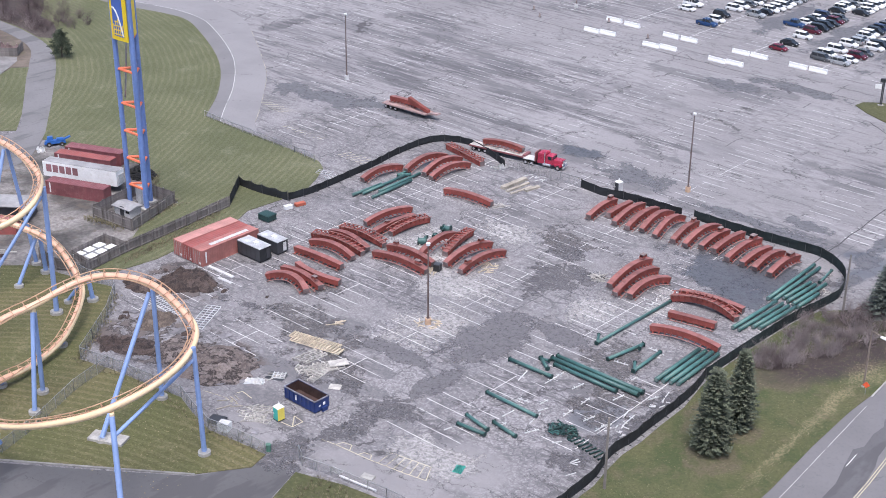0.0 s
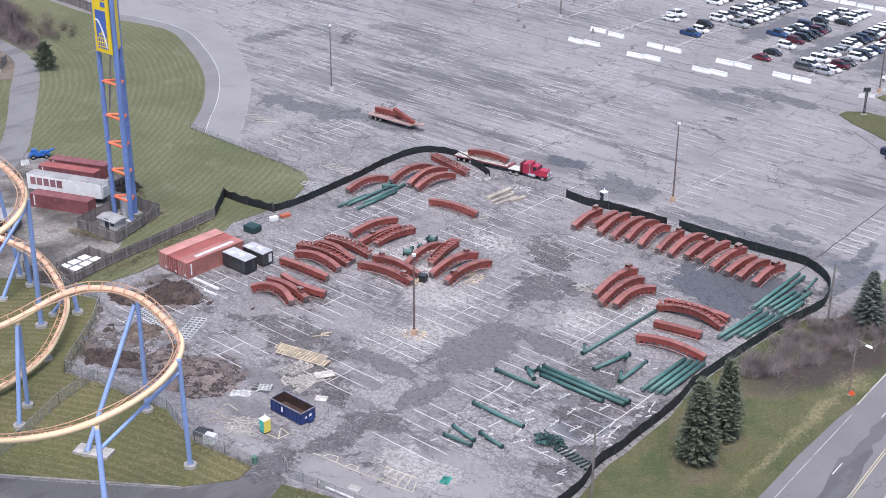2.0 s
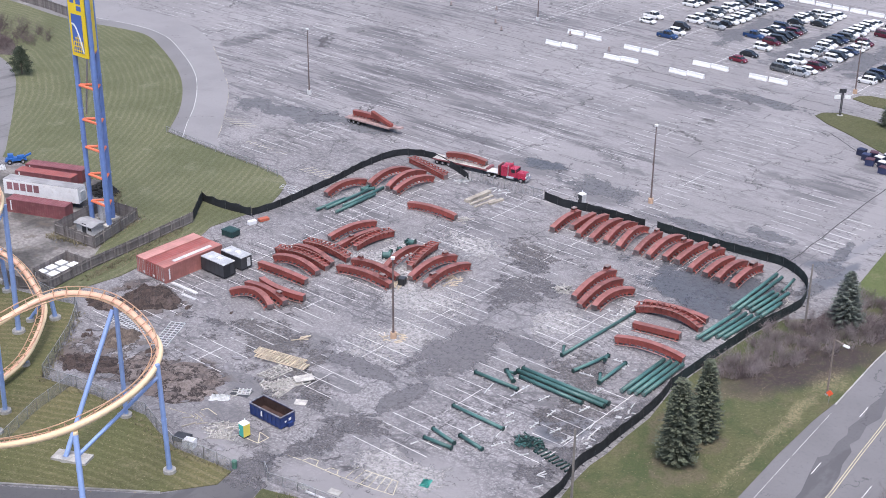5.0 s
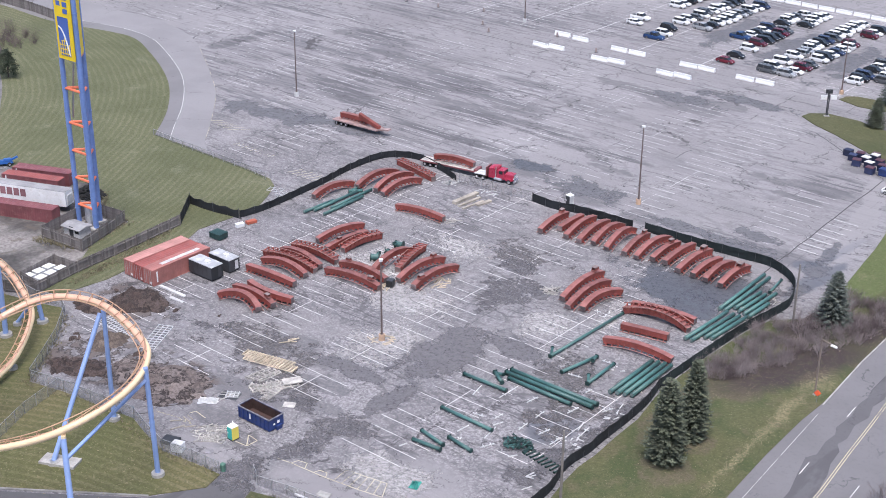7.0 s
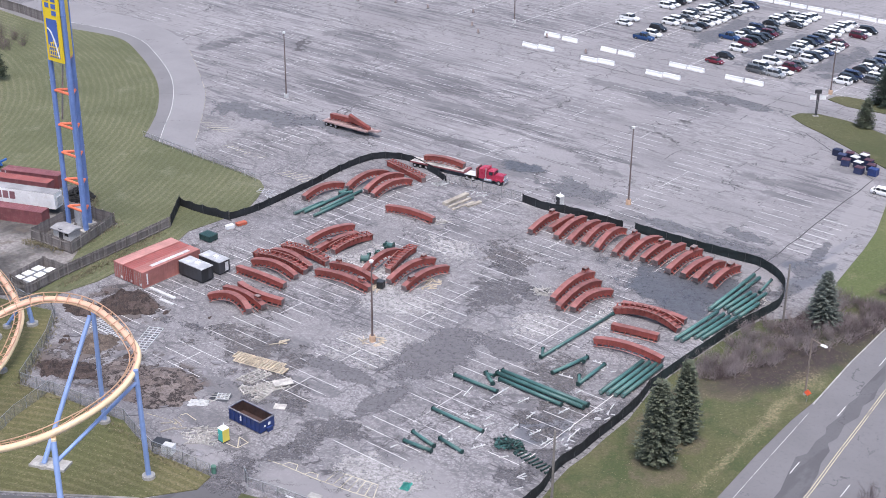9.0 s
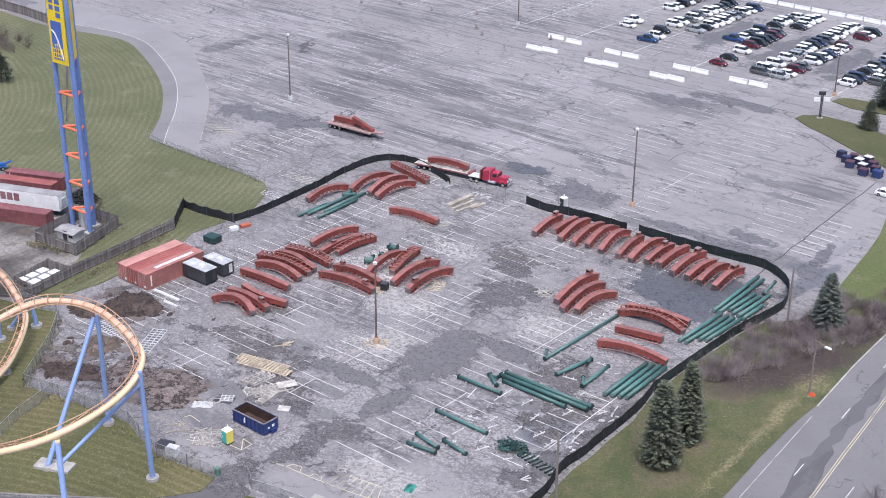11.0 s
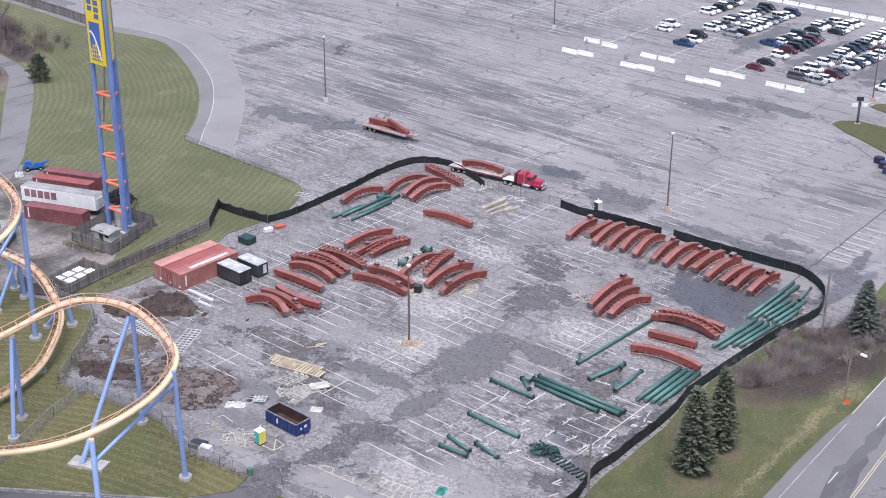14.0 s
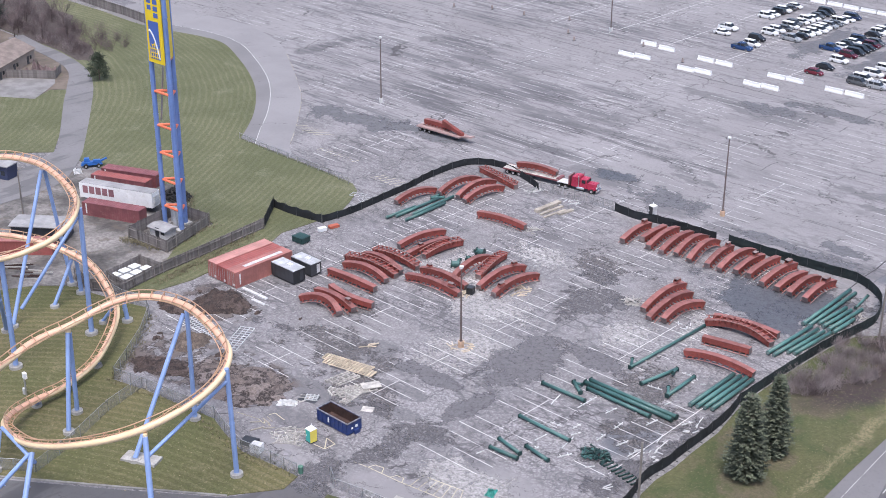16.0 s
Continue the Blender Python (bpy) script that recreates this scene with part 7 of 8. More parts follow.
spruce(49.85, -0.3, 12.3, 3.0, 1, "tall greyish green spruce on the grass verge", NEEDLES, 0.50, 1.9)
spruce(49.65, 6.75, 12.1, 2.55, 2, "tall dark green spruce beside a second spruce", NEEDLES, 0.58, 1.7)
spruce(49.5, 49.0, 9.3, 3.1, 3, "bluish grey-green spruce above bare thicket", BLUE_NEEDLES, 0.66, 1.4)
spruce(15.9, 139.9, 6.6, 2.5, 4, "small grey-green spruce on the grass island")
spruce(12.8, 156.6, 9.6, 4.0, 5, "broad dark spruce behind the lamp post", NEEDLES_DARK, 0.7)
spruce(32, 122, 6.0, 2.4, 8, "young dark spruce at the lot's edge", NEEDLES_DARK)
spruce(-216, 47, 10.0, 4.4, 7, "dark evergreen tree beyond the service road", NEEDLES_DARK, 0.6)
spruce(-209, 40, 9.0, 4.0, 9, "dark evergreen tree beyond the service road", NEEDLES_DARK, 0.6)


def pine(x, y, h, r, seed):
    """A bushy pine: limbs that end in loose balls of needles, with gaps between them."""
    rnd = random.Random(seed)
    t = thing("pine_tree", x, y, 0, 0, "bushy dark green pine standing on the lawn", "tree")
    bm = bmesh.new()
    tube(bm, (0, 0, -0.1), (0.15, 0, h * 0.9), 0.17, 0.04, n=9)
    part("trunk", bm, BARK, t)
    quads, limbs = [], []
    for k in range(44):
        z = h * (0.10 + 0.84 * k / 43)
        a = k * 2.4 + rnd.uniform(-0.5, 0.5)
        out = r * (0.35 + 0.65 * math.sin(math.pi * min(1, 0.25 + 0.80 * z / h))) * rnd.uniform(0.55, 1.1) * (1.0 if z < h * 0.75 else 0.6)
        tip = Vector((math.cos(a) * out, math.sin(a) * out, z + out * 0.25))
        side = Vector((-math.sin(a), math.cos(a), 0)) * 0.05
        limbs.append([Vector((0.05, 0, z)) + side, Vector((0.05, 0, z)) - side, tip])
        for _ in range(95):
            c = tip.lerp(Vector((0, 0, z)), rnd.uniform(0, 0.45)) + Vector((rnd.gauss(0, 0.30), rnd.gauss(0, 0.30), rnd.gauss(0, 0.22)))
            d = Vector((rnd.uniform(-1, 1), rnd.uniform(-1, 1), rnd.uniform(-0.2, 1))).normalized() * rnd.uniform(0.16, 0.34)
            w = d.orthogonal().normalized() * 0.07
            quads.append([c - w, c + d * 0.5 - w * 1.2, c + d, c + d * 0.5 + w * 1.2, c + w])
    hang("branchwork", leaf_mesh("branchwork", limbs, BARK), t)
    hang("crown", leaf_mesh("crown", quads, NEEDLES_PINE), t, "loose clumps of dark needles with gaps")


pine(-152.2, 37.8, 6.6, 3.1, 6)


def twig_prism(v, f, a, b, r0, r1):
    d = (b - a)
    if d.length < 1e-4:
        return
    d.normalize()
    u = d.orthogonal().normalized()
    w = d.cross(u)
    k = len(v)
    for p, r in ((a, r0), (b, r1)):
        for ang in (0, 2.094, 4.189):
            v.append(tuple(p + (u * math.cos(ang) + w * math.sin(ang)) * r))
    for i in range(3):
        j = (i + 1) % 3
        f.append((k + i, k + j, k + 3 + j, k + 3 + i))


def grow(v, f, rnd, p, d, L, r, depth, spread):
    q = p + d * L
    twig_prism(v, f, p, q, r, r * 0.65)
    if depth == 0:
        return
    for _ in range(3 if depth > 1 else 2 + rnd.randint(0, 1)):
        e = (d + Vector((rnd.uniform(-1, 1), rnd.uniform(-1, 1), rnd.uniform(-0.3, 0.8))) * spread).normalized()
        s = rnd.uniform(0.4, 1.0)
        grow(v, f, rnd, p.lerp(q, s), e, L * rnd.uniform(0.5, 0.85), r * 0.6, depth - 1, spread)


def brush(places, material, seed):
    """Bare stems sprouting from the ground at (x, y, height)."""
    rnd = random.Random(seed)
    v, f = [], []
    for x, y, h in places:
        for _ in range(16):
            a = rnd.uniform(0, 6.28)
            lean = rnd.uniform(0.1, 1.3)
            d = Vector((math.cos(a) * lean, math.sin(a) * lean, 1)).normalized()
            p = Vector((x + rnd.uniform(-0.5, 0.5), y + rnd.uniform(-0.5, 0.5), 0.05))
            grow(v, f, rnd, p, d, h * rnd.uniform(0.3, 0.52), 0.017, 2, 0.9)
    me = bpy.data.meshes.new("twigs")
    me.from_pydata(v, [], f)
    me.materials.append(material)
    return me


rnd = random.Random(12)
spots, dark_spots = [], []
while len(spots) < 230:
    y = rnd.uniform(22, 60)
    edge = 45.2 + (y - 22) * 0.42
    x = rnd.uniform(41.4 + (0 if y < 44 else 3.4), edge) + rnd.uniform(-0.4, 0.8)
    (spots if rnd.random() < 0.75 else dark_spots).append((x, y, rnd.uniform(1.4, 3.0)))
tagged(new("bare_thicket", brush(spots, TWIG, 1)), "leafless greyish purple thicket beside the fence", "bushes", kind="stuff")
tagged(new("dark_thicket", brush(dark_spots + [(54 + rnd.uniform(-3, 2), 52 + rnd.uniform(-6, 8), 2.4) for _ in range(22)] + [(51.5 + k * 0.12 + rnd.uniform(-1.5, 3.5), 58 + k * 0.9 + rnd.uniform(-2, 2), rnd.uniform(1.6, 2.8)) for k in range(26)], TWIG_DARK, 2)), "dark leafless brush below the spruce", "bushes", kind="stuff")
tagged(new("roadside_brush", brush([(76 + rnd.uniform(-2.2, 2), 12 + rnd.uniform(-7, 8), rnd.uniform(1.8, 2.8)) for _ in range(14)], TWIG_DARK, 3)), "bare roadside shrubs beside the road", "bushes", kind="stuff")
tagged(new("lawn_edge_brush", brush([(-184 + rnd.uniform(-10, 7), 47.4 + rnd.uniform(-2.0, 1.8), rnd.uniform(1.6, 2.8)) for _ in range(30)], TWIG, 4)), "bare brush along the service road", "bushes", kind="stuff")
tagged(new("dark_woodland_brush", brush([(rnd.uniform(-228, -170), rnd.uniform(44.5, 62), rnd.uniform(2.4, 5.0)) for _ in range(140)], TWIG_DARK, 5)), "dark leafless brush beyond the service road", "bushes", kind="stuff")


def bare_tree(x, y, h, seed):
    rnd = random.Random(seed)
    t = thing("bare_tree", x, y, 0, 0, "leafless dark tree beyond the service road", "tree", "bare trees")
    bm = bmesh.new()
    tube(bm, (0, 0, -0.1), (0.1, 0.1, h * 0.4), 0.15, 0.09, n=8)
    part("trunk", bm, BARK, t)
    v, f = [], []
    for _ in range(12):
        a = rnd.uniform(0, 6.28)
        d = Vector((math.cos(a) * 0.8, math.sin(a) * 0.8, rnd.uniform(0.5, 1.2))).normalized()
        grow(v, f, rnd, Vector((0.05, 0.05, h * rnd.uniform(0.22, 0.4))), d, h * 0.30, 0.045, 3, 0.6)
    me = bpy.data.meshes.new("branchwork")
    me.from_pydata(v, [], f)
    me.materials.append(TWIG_DARK)
    hang("branchwork", me, t)


for i, (x, y, h) in enumerate(((-192, 47, 7.5), (-197, 50, 9), (-202, 46, 9), (-206, 51, 9.5), (-199, 43, 8), (-212, 54, 10), (-188, 52, 8), (-205, 58, 9), (-196, 56, 10), (-218, 50, 10))):
    bare_tree(x, y, h, 40 + i)


def scatter(name, count, where, size, material, label, category, seed, up=0.12):
    """Loose flat flecks lying on the ground."""
    rnd = random.Random(seed)
    q = []
    for _ in range(count):
        x, y = where(rnd)
        s, a = size * rnd.uniform(0.5, 1.4), rnd.uniform(0, 6.28)
        u, w = Vector((math.cos(a) * s, math.sin(a) * s, rnd.uniform(-0.3, 0.3) * s)), Vector((-math.sin(a) * s * 0.6, math.cos(a) * s * 0.6, 0))
        c = Vector((x, y, up + 0.3 * s))
        q.append([c + u, c + w, c - u, c - w])
    tagged(new(name, leaf_mesh(name, q, material)), label, category, kind="stuff")


bm = bmesh.new()
slab(bm, [(-240, 45.6), (-205, 45.0), (-190, 44.8), (-180, 44.6), (-170, 43.0), (-167, 45), (-171, 49), (-178, 52.5), (-186, 54), (-192, 59), (-200, 60.5), (-207, 66), (-218, 66), (-228, 70), (-240, 70)], 0.0, 0.118)
solo("woodland_floor", bm, soil_mat("dark_leaf_floor", (0.085, 0.066, 0.064), (0.115, 0.092, 0.084), (0.06, 0.048, 0.044), 0.3), "dark leaf-covered ground below bare brush", "bare ground", kind="structure")
LEAF = plain("dry_fallen_leaf", (0.27, 0.225, 0.14), 0.9, var=0.4, fine=1.5)
scatter("fallen_leaves", 1500, lambda r: (lambda y: (r.uniform(44.5, 57.5) if y > 0 else r.uniform(45, 59), y))(r.triangular(-28, 62, 28)), 0.065, LEAF, "scattered dry leaves on the verge", "leaves", 5)
scatter("drifted_leaves", 900, lambda r: (lambda k: (57.6 + r.gauss(0, 0.5) - k * 2.4, -6 + k * 40 + r.gauss(0, 1.4)))(r.random()), 0.075, LEAF, "drift of dry leaves near the kerb", "leaves", 6)
scatter("lawn_litter", 500, lambda r: (r.uniform(-32, 6), r.uniform(-58, -40)), 0.09, LEAF, "scattered dry leaves under the coaster", "leaves", 7)
rnd = random.Random(3)


def tufts(name, count, where, h, material, label, seed):
    rnd = random.Random(seed)
    q = []
    for _ in range(count):
        x, y = where(rnd)
        for _ in range(5):
            a, l = rnd.uniform(0, 6.28), rnd.uniform(0.3, 1) * h
            d = Vector((math.cos(a), math.sin(a), 0))
            b = Vector((x, y, 0.05)) + d * rnd.uniform(0, 0.2)
            q.append([b + Vector((-d.y, d.x, 0)) * 0.06, b - Vector((-d.y, d.x, 0)) * 0.06, b + d * l * 0.5 + Vector((0, 0, l))])
    tagged(new(name, leaf_mesh(name, q, material)), label, "weeds", kind="stuff")


def along(pts, width):
    def f(r):
        i = r.randrange(len(pts) - 1)
        s = r.random()
        return (pts[i][0] + (pts[i + 1][0] - pts[i][0]) * s + r.gauss(0, width), pts[i][1] + (pts[i + 1][1] - pts[i][1]) * s + r.gauss(0, width))
    return f


tufts("fence_weeds", 700, along([(-60.4, -9.0), (-70, -12.2), (-61.0, -9.2), (-63.8, 2), (-73, 4), (-78, 8)], 0.7), 0.55, WEEDS, "dry weeds round the wooden enclosure", 1)
tufts("bank_weeds", 600, along([(-55.2, 5.2), (-52.8, -6.4), (-51.0, -18.0)], 0.7), 0.4, WEEDS, "dry grass tufts along the board fence", 2)
tufts("corner_weeds", 260, lambda r: (r.uniform(17, 35), r.uniform(-44, -38.6)), 0.6, WEEDS, "dry weeds in the corner by the wire fence", 3)
tufts("wire_fence_weeds", 500, along([(-42.2, -26.8), (-36.9, -32.1), (-32.6, -37.7), (-29.4, -42.0), (-15.8, -39.6), (-1.2, -41.5), (8.4, -40.2)], 0.5), 0.4, WEEDS, "dry weeds along the chain-link fence", 4)


# ---- soil heaps and rubble ----
def mound(x, y, rx, ry, h, rz, material, label, seed):
    """A loose heap with a ragged foot and clods."""
    bm = bmesh.new()
    n, m = 22, 64
    rows = []
    for i in range(n + 1):
        k = i / n
        row = []
        for j in range(m):
            a = 6.28318 * j / m
            c, s = math.cos(a), math.sin(a)
            edge = 1 + 0.38 * noise.noise((c * 1.3 + seed, s * 1.3, seed)) + 0.22 * noise.noise((c * 4 + seed, s * 4, seed)) + 0.03 * noise.noise((c * 11, s * 11, seed))
            p = Vector((c * rx * k * edge, s * ry * k * edge, 0))
            body = h * (1 - k ** 1.7) * (0.8 + 0.9 * noise.noise((p.x * 0.45 + seed, p.y * 0.45, 3)))
            clod = (0.34 * noise.noise((p.x * 1.1, p.y * 1.1, seed)) + 0.24 * abs(noise.noise((p.x * 2.6, p.y * 2.6, seed)))) * (1 - k ** 5)
            row.append(bm.verts.new((p.x, p.y, body + clod if i < n else -0.08)))
        rows.append(row)
    for a, b in zip(rows, rows[1:]):
        for j in range(m):
            bm.faces.new((a[j], a[(j + 1) % m], b[(j + 1) % m], b[j]))
    bmesh.ops.remove_doubles(bm, verts=bm.verts, dist=1e-4)
    ob = solo("soil_heap", bm, material, label, "soil heap", "soil heaps")
    ob.matrix_world = pose(x, y, 0, 0, 0, rz)


mound(-37.0, -15.6, 5.2, 3.6, 2.3, 25, SOIL, "dark brown soil heap on broken asphalt", 1.3)
mound(-41.0, -21.6, 4.2, 2.0, 1.2, 20, SOIL, "low dark soil heap by the wire fence", 2.1)
mound(-30.8, -27.6, 3.6, 2.5, 1.7, 20, SOIL_PALE, "pale sandy spoil heap among rubble", 3.7)
mound(-14.8, -30.2, 8.0, 4.6, 1.0, 22, SOIL_MID, "broad grey-brown spoil heap with cracked clods", 4.4)
mound(-27.4, -34.6, 6.0, 2.4, 0.4, 14, SOIL, "dark churned soil beside the wire fence", 5.2)
mound(-20.8, -30.0, 4.4, 3.0, 0.6, 20, SOIL_MID, "churned grey-brown spoil beside a larger heap", 6.8)

for x, y, rr, sd in ((-33.3, -15.4, 0.9, 8.1), (-30.9, -13.7, 0.7, 9.3), (-24.4, -10.7, 0.4, 10.2), (-35.5, -29.6, 1.4, 11.7), (-30.2, -36.4, 1.9, 12.4), (-23.8, -27.0, 1.5, 13.1), (-12.8, -32.4, 1.3, 14.6), (-43.6, -15.6, 0.6, 15.2)):
    mound(x, y, rr * 1.3, rr * 0.6, 0.16, 20 + sd * 9, SOIL, "small dark clod of wet soil on the asphalt", sd)
PALE_STEEL = plain("bright_galvanised_steel", (0.62, 0.62, 0.64), 0.5, 0.15, var=0.2)
SLAB = plain("broken_asphalt_slab", (0.21, 0.20, 0.215), 0.9, var=0.3, big=0.7, fine=4, each=0.25)
rnd = random.Random(31)
for k in range(28):
    if k < 26:
        x, y = rnd.uniform(-36, -7), 0
        y = -29 + (x + 20) * 0.13 + rnd.gauss(0, 4.2)
    else:
        x, y = rnd.uniform(-12, 6), rnd.uniform(-37.5, -32)
    if (abs(x - 3.15) < 4.2 and y > -31) or (abs(x - 4) < 1.4 and y > -34):
        continue
    s = rnd.uniform(0.4, 1.3)
    bm = bmesh.new()
    n = rnd.randint(5, 7)
    pts = [(s * rnd.uniform(0.6, 1.1) * math.cos(6.283 * i / n), s * rnd.uniform(0.5, 0.9) * math.sin(6.283 * i / n)) for i in range(n)]
    slab(bm, pts, 0, 0.08)
    ob = solo("asphalt_chunk", bm, SLAB, "broken slab of old asphalt lying among soil", "rubble", "asphalt rubble")
    ob.matrix_world = pose(x, y, 0.02, rnd.uniform(-6, 6), rnd.uniform(-6, 6), rnd.uniform(0, 360))


# ---- timber, frames and scraps ----
def grid_frame(name, x, y, rz, L, W, nx, ny, material, label, bar=0.1, z=0.0, category="frame"):
    """A lattice of crossing bars lying flat."""
    t = thing(name, x, y, z, rz, label, category)
    for k in range(ny):
        bm = bmesh.new()
        box(bm, 0, -W / 2 + W * k / (ny - 1), 0, L, bar, bar)
        part("long_bar", bm, material, t)
    for k in range(nx):
        bm = bmesh.new()
        box(bm, -L / 2 + bar + (L - 2 * bar) * k / (nx - 1), 0, bar, bar, W + bar, bar)
        part("cross_bar", bm, material, t)
    return t


grid_frame("timber_lattice", -8.6, -15.2, 13, 8.4, 1.5, 16, 5, LUMBER, "pale raw timber lattice lying on the asphalt", 0.12)
grid_frame("timber_lattice", -7.0, -16.4, 13, 8.6, 1.5, 16, 5, LUMBER, "pale raw timber lattice stacked beside another", 0.12, 0.34)
for k in range(3):
    bm = bmesh.new()
    box(bm, -7.0 + (k - 1) * 3.1, -16.4 + (k - 1) * 0.7, 0, 0.2, 1.5, 0.34, 13)
    solo("timber_block", bm, OLD_LUMBER, "grey timber block under a lattice", "timber")
for a in ((-6.6, -19.2, 84, 4.2, 0.5, 5, 2), (-5.6, -19.0, 82, 4.2, 0.5, 5, 2), (-4.7, -18.8, 85, 4.0, 0.5, 5, 2), (-2.9, -20.6, 70, 5.6, 1.2, 6, 3), (-1.5, -20.0, 66, 5.8, 1.2, 6, 3), (-1.0, -21.6, 100, 4.2, 1.0, 7, 4), (-3.6, -21.8, 20, 3.0, 1.0, 5, 4), (-2.2, -19.6, 40, 3.4, 1.0, 6, 4)):
    grid_frame("timber_pallet", *a, OLD_LUMBER, "weathered grey timber pallet lying on the asphalt", 0.15)
for a in ((-26.2, -21.7, 118, 7.6, 2.3, 11, 4), (-33.2, -23.2, -6, 7.6, 2.2, 12, 4)):
    grid_frame("steel_rack", *a, PALE_STEEL, "galvanised steel ladder frame lying on rubble", 0.095)
for a in ((1.0, -35.2, 38, 2.8, 1.7, 6, 4), (-0.6, -34.2, 55, 3.0, 0.7, 3, 2), (0.2, -32.6, 45, 3.4, 0.9, 4, 3), (2.6, -34.9, 20, 1.5, 0.7, 3, 2), (-1.2, -35.4, 10, 1.8, 0.5, 3, 2)):
    grid_frame("pallet", *a, OLD_LUMBER, "broken grey timber pallet on the asphalt", 0.09, category="pallet")
bm = bmesh.new()
box(bm, -5.1, -25.9, 0.0, 2.8, 2.0, 0.025, 20)
solo("rubber_mat", bm, CHARCOAL, "black rubber mat lying below a pallet", "mat")
for a in ((-55.0, 30.6, 20, 3.0, 1.6, 4, 3), (-52.4, 29.8, 65, 2.4, 1.4, 4, 3)):
    grid_frame("steel_rack", *a, PALE_STEEL, "pale steel frame lying at the lawn's corner", 0.07, 0.1)
grid_frame("pallet", -4.9, -25.6, 35, 1.9, 1.3, 4, 4, GREY_WHITE, "small pale pallet on dark rubber matting", 0.12, 0.02, category="pallet")


def flat_board(name, x, y, rz, L, W, H, material, label, category, z=0.0):
    bm = bmesh.new()
    box(bm, 0, 0, 0, L, W, H, 0, 0.98)
    ob = solo(name, bm, material, label, category)
    ob.matrix_world = pose(x, y, z, 0, 0, rz)


flat_board("plywood_sheet", -1.0, -17.8, 60, 2.8, 1.7, 0.12, OLD_LUMBER, "pale plywood sheet leaning flat on frames", "plywood", 0.32)
flat_board("plywood_sheet", 3.0, -22.3, 30, 1.7, 1.3, 0.08, OLD_LUMBER, "small pale plywood square on the asphalt", "plywood")
flat_board("paving_slab", 21.7, -34.6, 12, 1.7, 1.1, 0.16, CONCRETE, "pale concrete slab lying on the asphalt", "concrete slab")
for a in ((-25.1, 50.9, 88, 6.6, 1.0, 0.55), (-23.6, 50.2, 86, 6.0, 0.6, 0.3), (-22.3, 49.6, 84, 5.6, 0.5, 0.2), (-21.2, 51.4, 80, 3.4, 0.8, 0.35), (-36.5, -10.0, 1, 6.0, 0.6, 0.2), (-33.6, -11.6, 4, 3.0, 0.4, 0.15)):
    flat_board("long_plank", *a, WEATHERED if a[0] > -30 else GREY_WHITE, "long thick pale plank lying on the asphalt", "plank")

# heaps of offcuts
rnd = random.Random(77)
for cx, cy, n, spread, ln, mat in ((9.6, 30.6, 26, 1.5, 1.5, OLD_LUMBER), (-11.8, 13.6, 16, 1.2, 1.6, LUMBER), (0.0, 0.0, 16, 1.5, 1.1, LUMBER), (-6.0, 20.5, 18, 2.0, 1.8, LUMBER), (-20.2, 41.0, 12, 1.5, 1.5, OLD_LUMBER), (0.4, -34.2, 34, 2.3, 1.4, OLD_LUMBER), (-4.6, -34.4, 5, 2.6, 1.8, WEATHERED), (-5.2, -26.4, 6, 1.2, 1.0, OLD_LUMBER), (-2.2, -20.4, 14, 1.5, 1.6, OLD_LUMBER), (-10.0, -9.4, 7, 0.9, 1.6, LUMBER),
                                (31.5, 15.6, 5, 1.6, 1.0, GREY_WHITE), (20.0, 29.0, 5, 1.4, 1.0, GREY_WHITE),
                                (37.0, 33.0, 10, 2.5, 1.3, GREY_WHITE), (38.9, -5.6, 12, 2.2, 0.7, GREY_WHITE), (38.3, 4.8, 6, 1.6, 0.8, GREY_WHITE), (39.2, -15.6, 4, 1.6, 1.4, GREY_WHITE), (38.6, 50.5, 10, 1.8, 1.6, OLD_LUMBER), (-24.0, 55.4, 10, 2.2, 1.6, GREY_WHITE), (28.0, 52.6, 5, 2.2, 1.0, GREY_WHITE)):
    for k in range(n):
        a, r = rnd.uniform(0, 6.28), spread * math.sqrt(rnd.random())
        if cx == 0.0:
            r = 0.7 + r * 0.8
        bm = bmesh.new()
        L = ln * rnd.uniform(0.5, 1.3)
        box(bm, 0, 0, 0, L, rnd.uniform(0.10, 0.2), 0.1)
        ob = solo("timber_offcut", bm, mat, "loose pale timber offcut on the asphalt", "timber offcut", "timber offcuts")
        ob.matrix_world = pose(cx + r * math.cos(a), cy + r * math.sin(a), 0.012 + (0.09 * rnd.randint(0, 2) * (r < spread * 0.6) if spread < 1.6 else 0), 0, 0, rnd.choice((0, 90, 35, 60, 120)) + rnd.uniform(-20, 20))


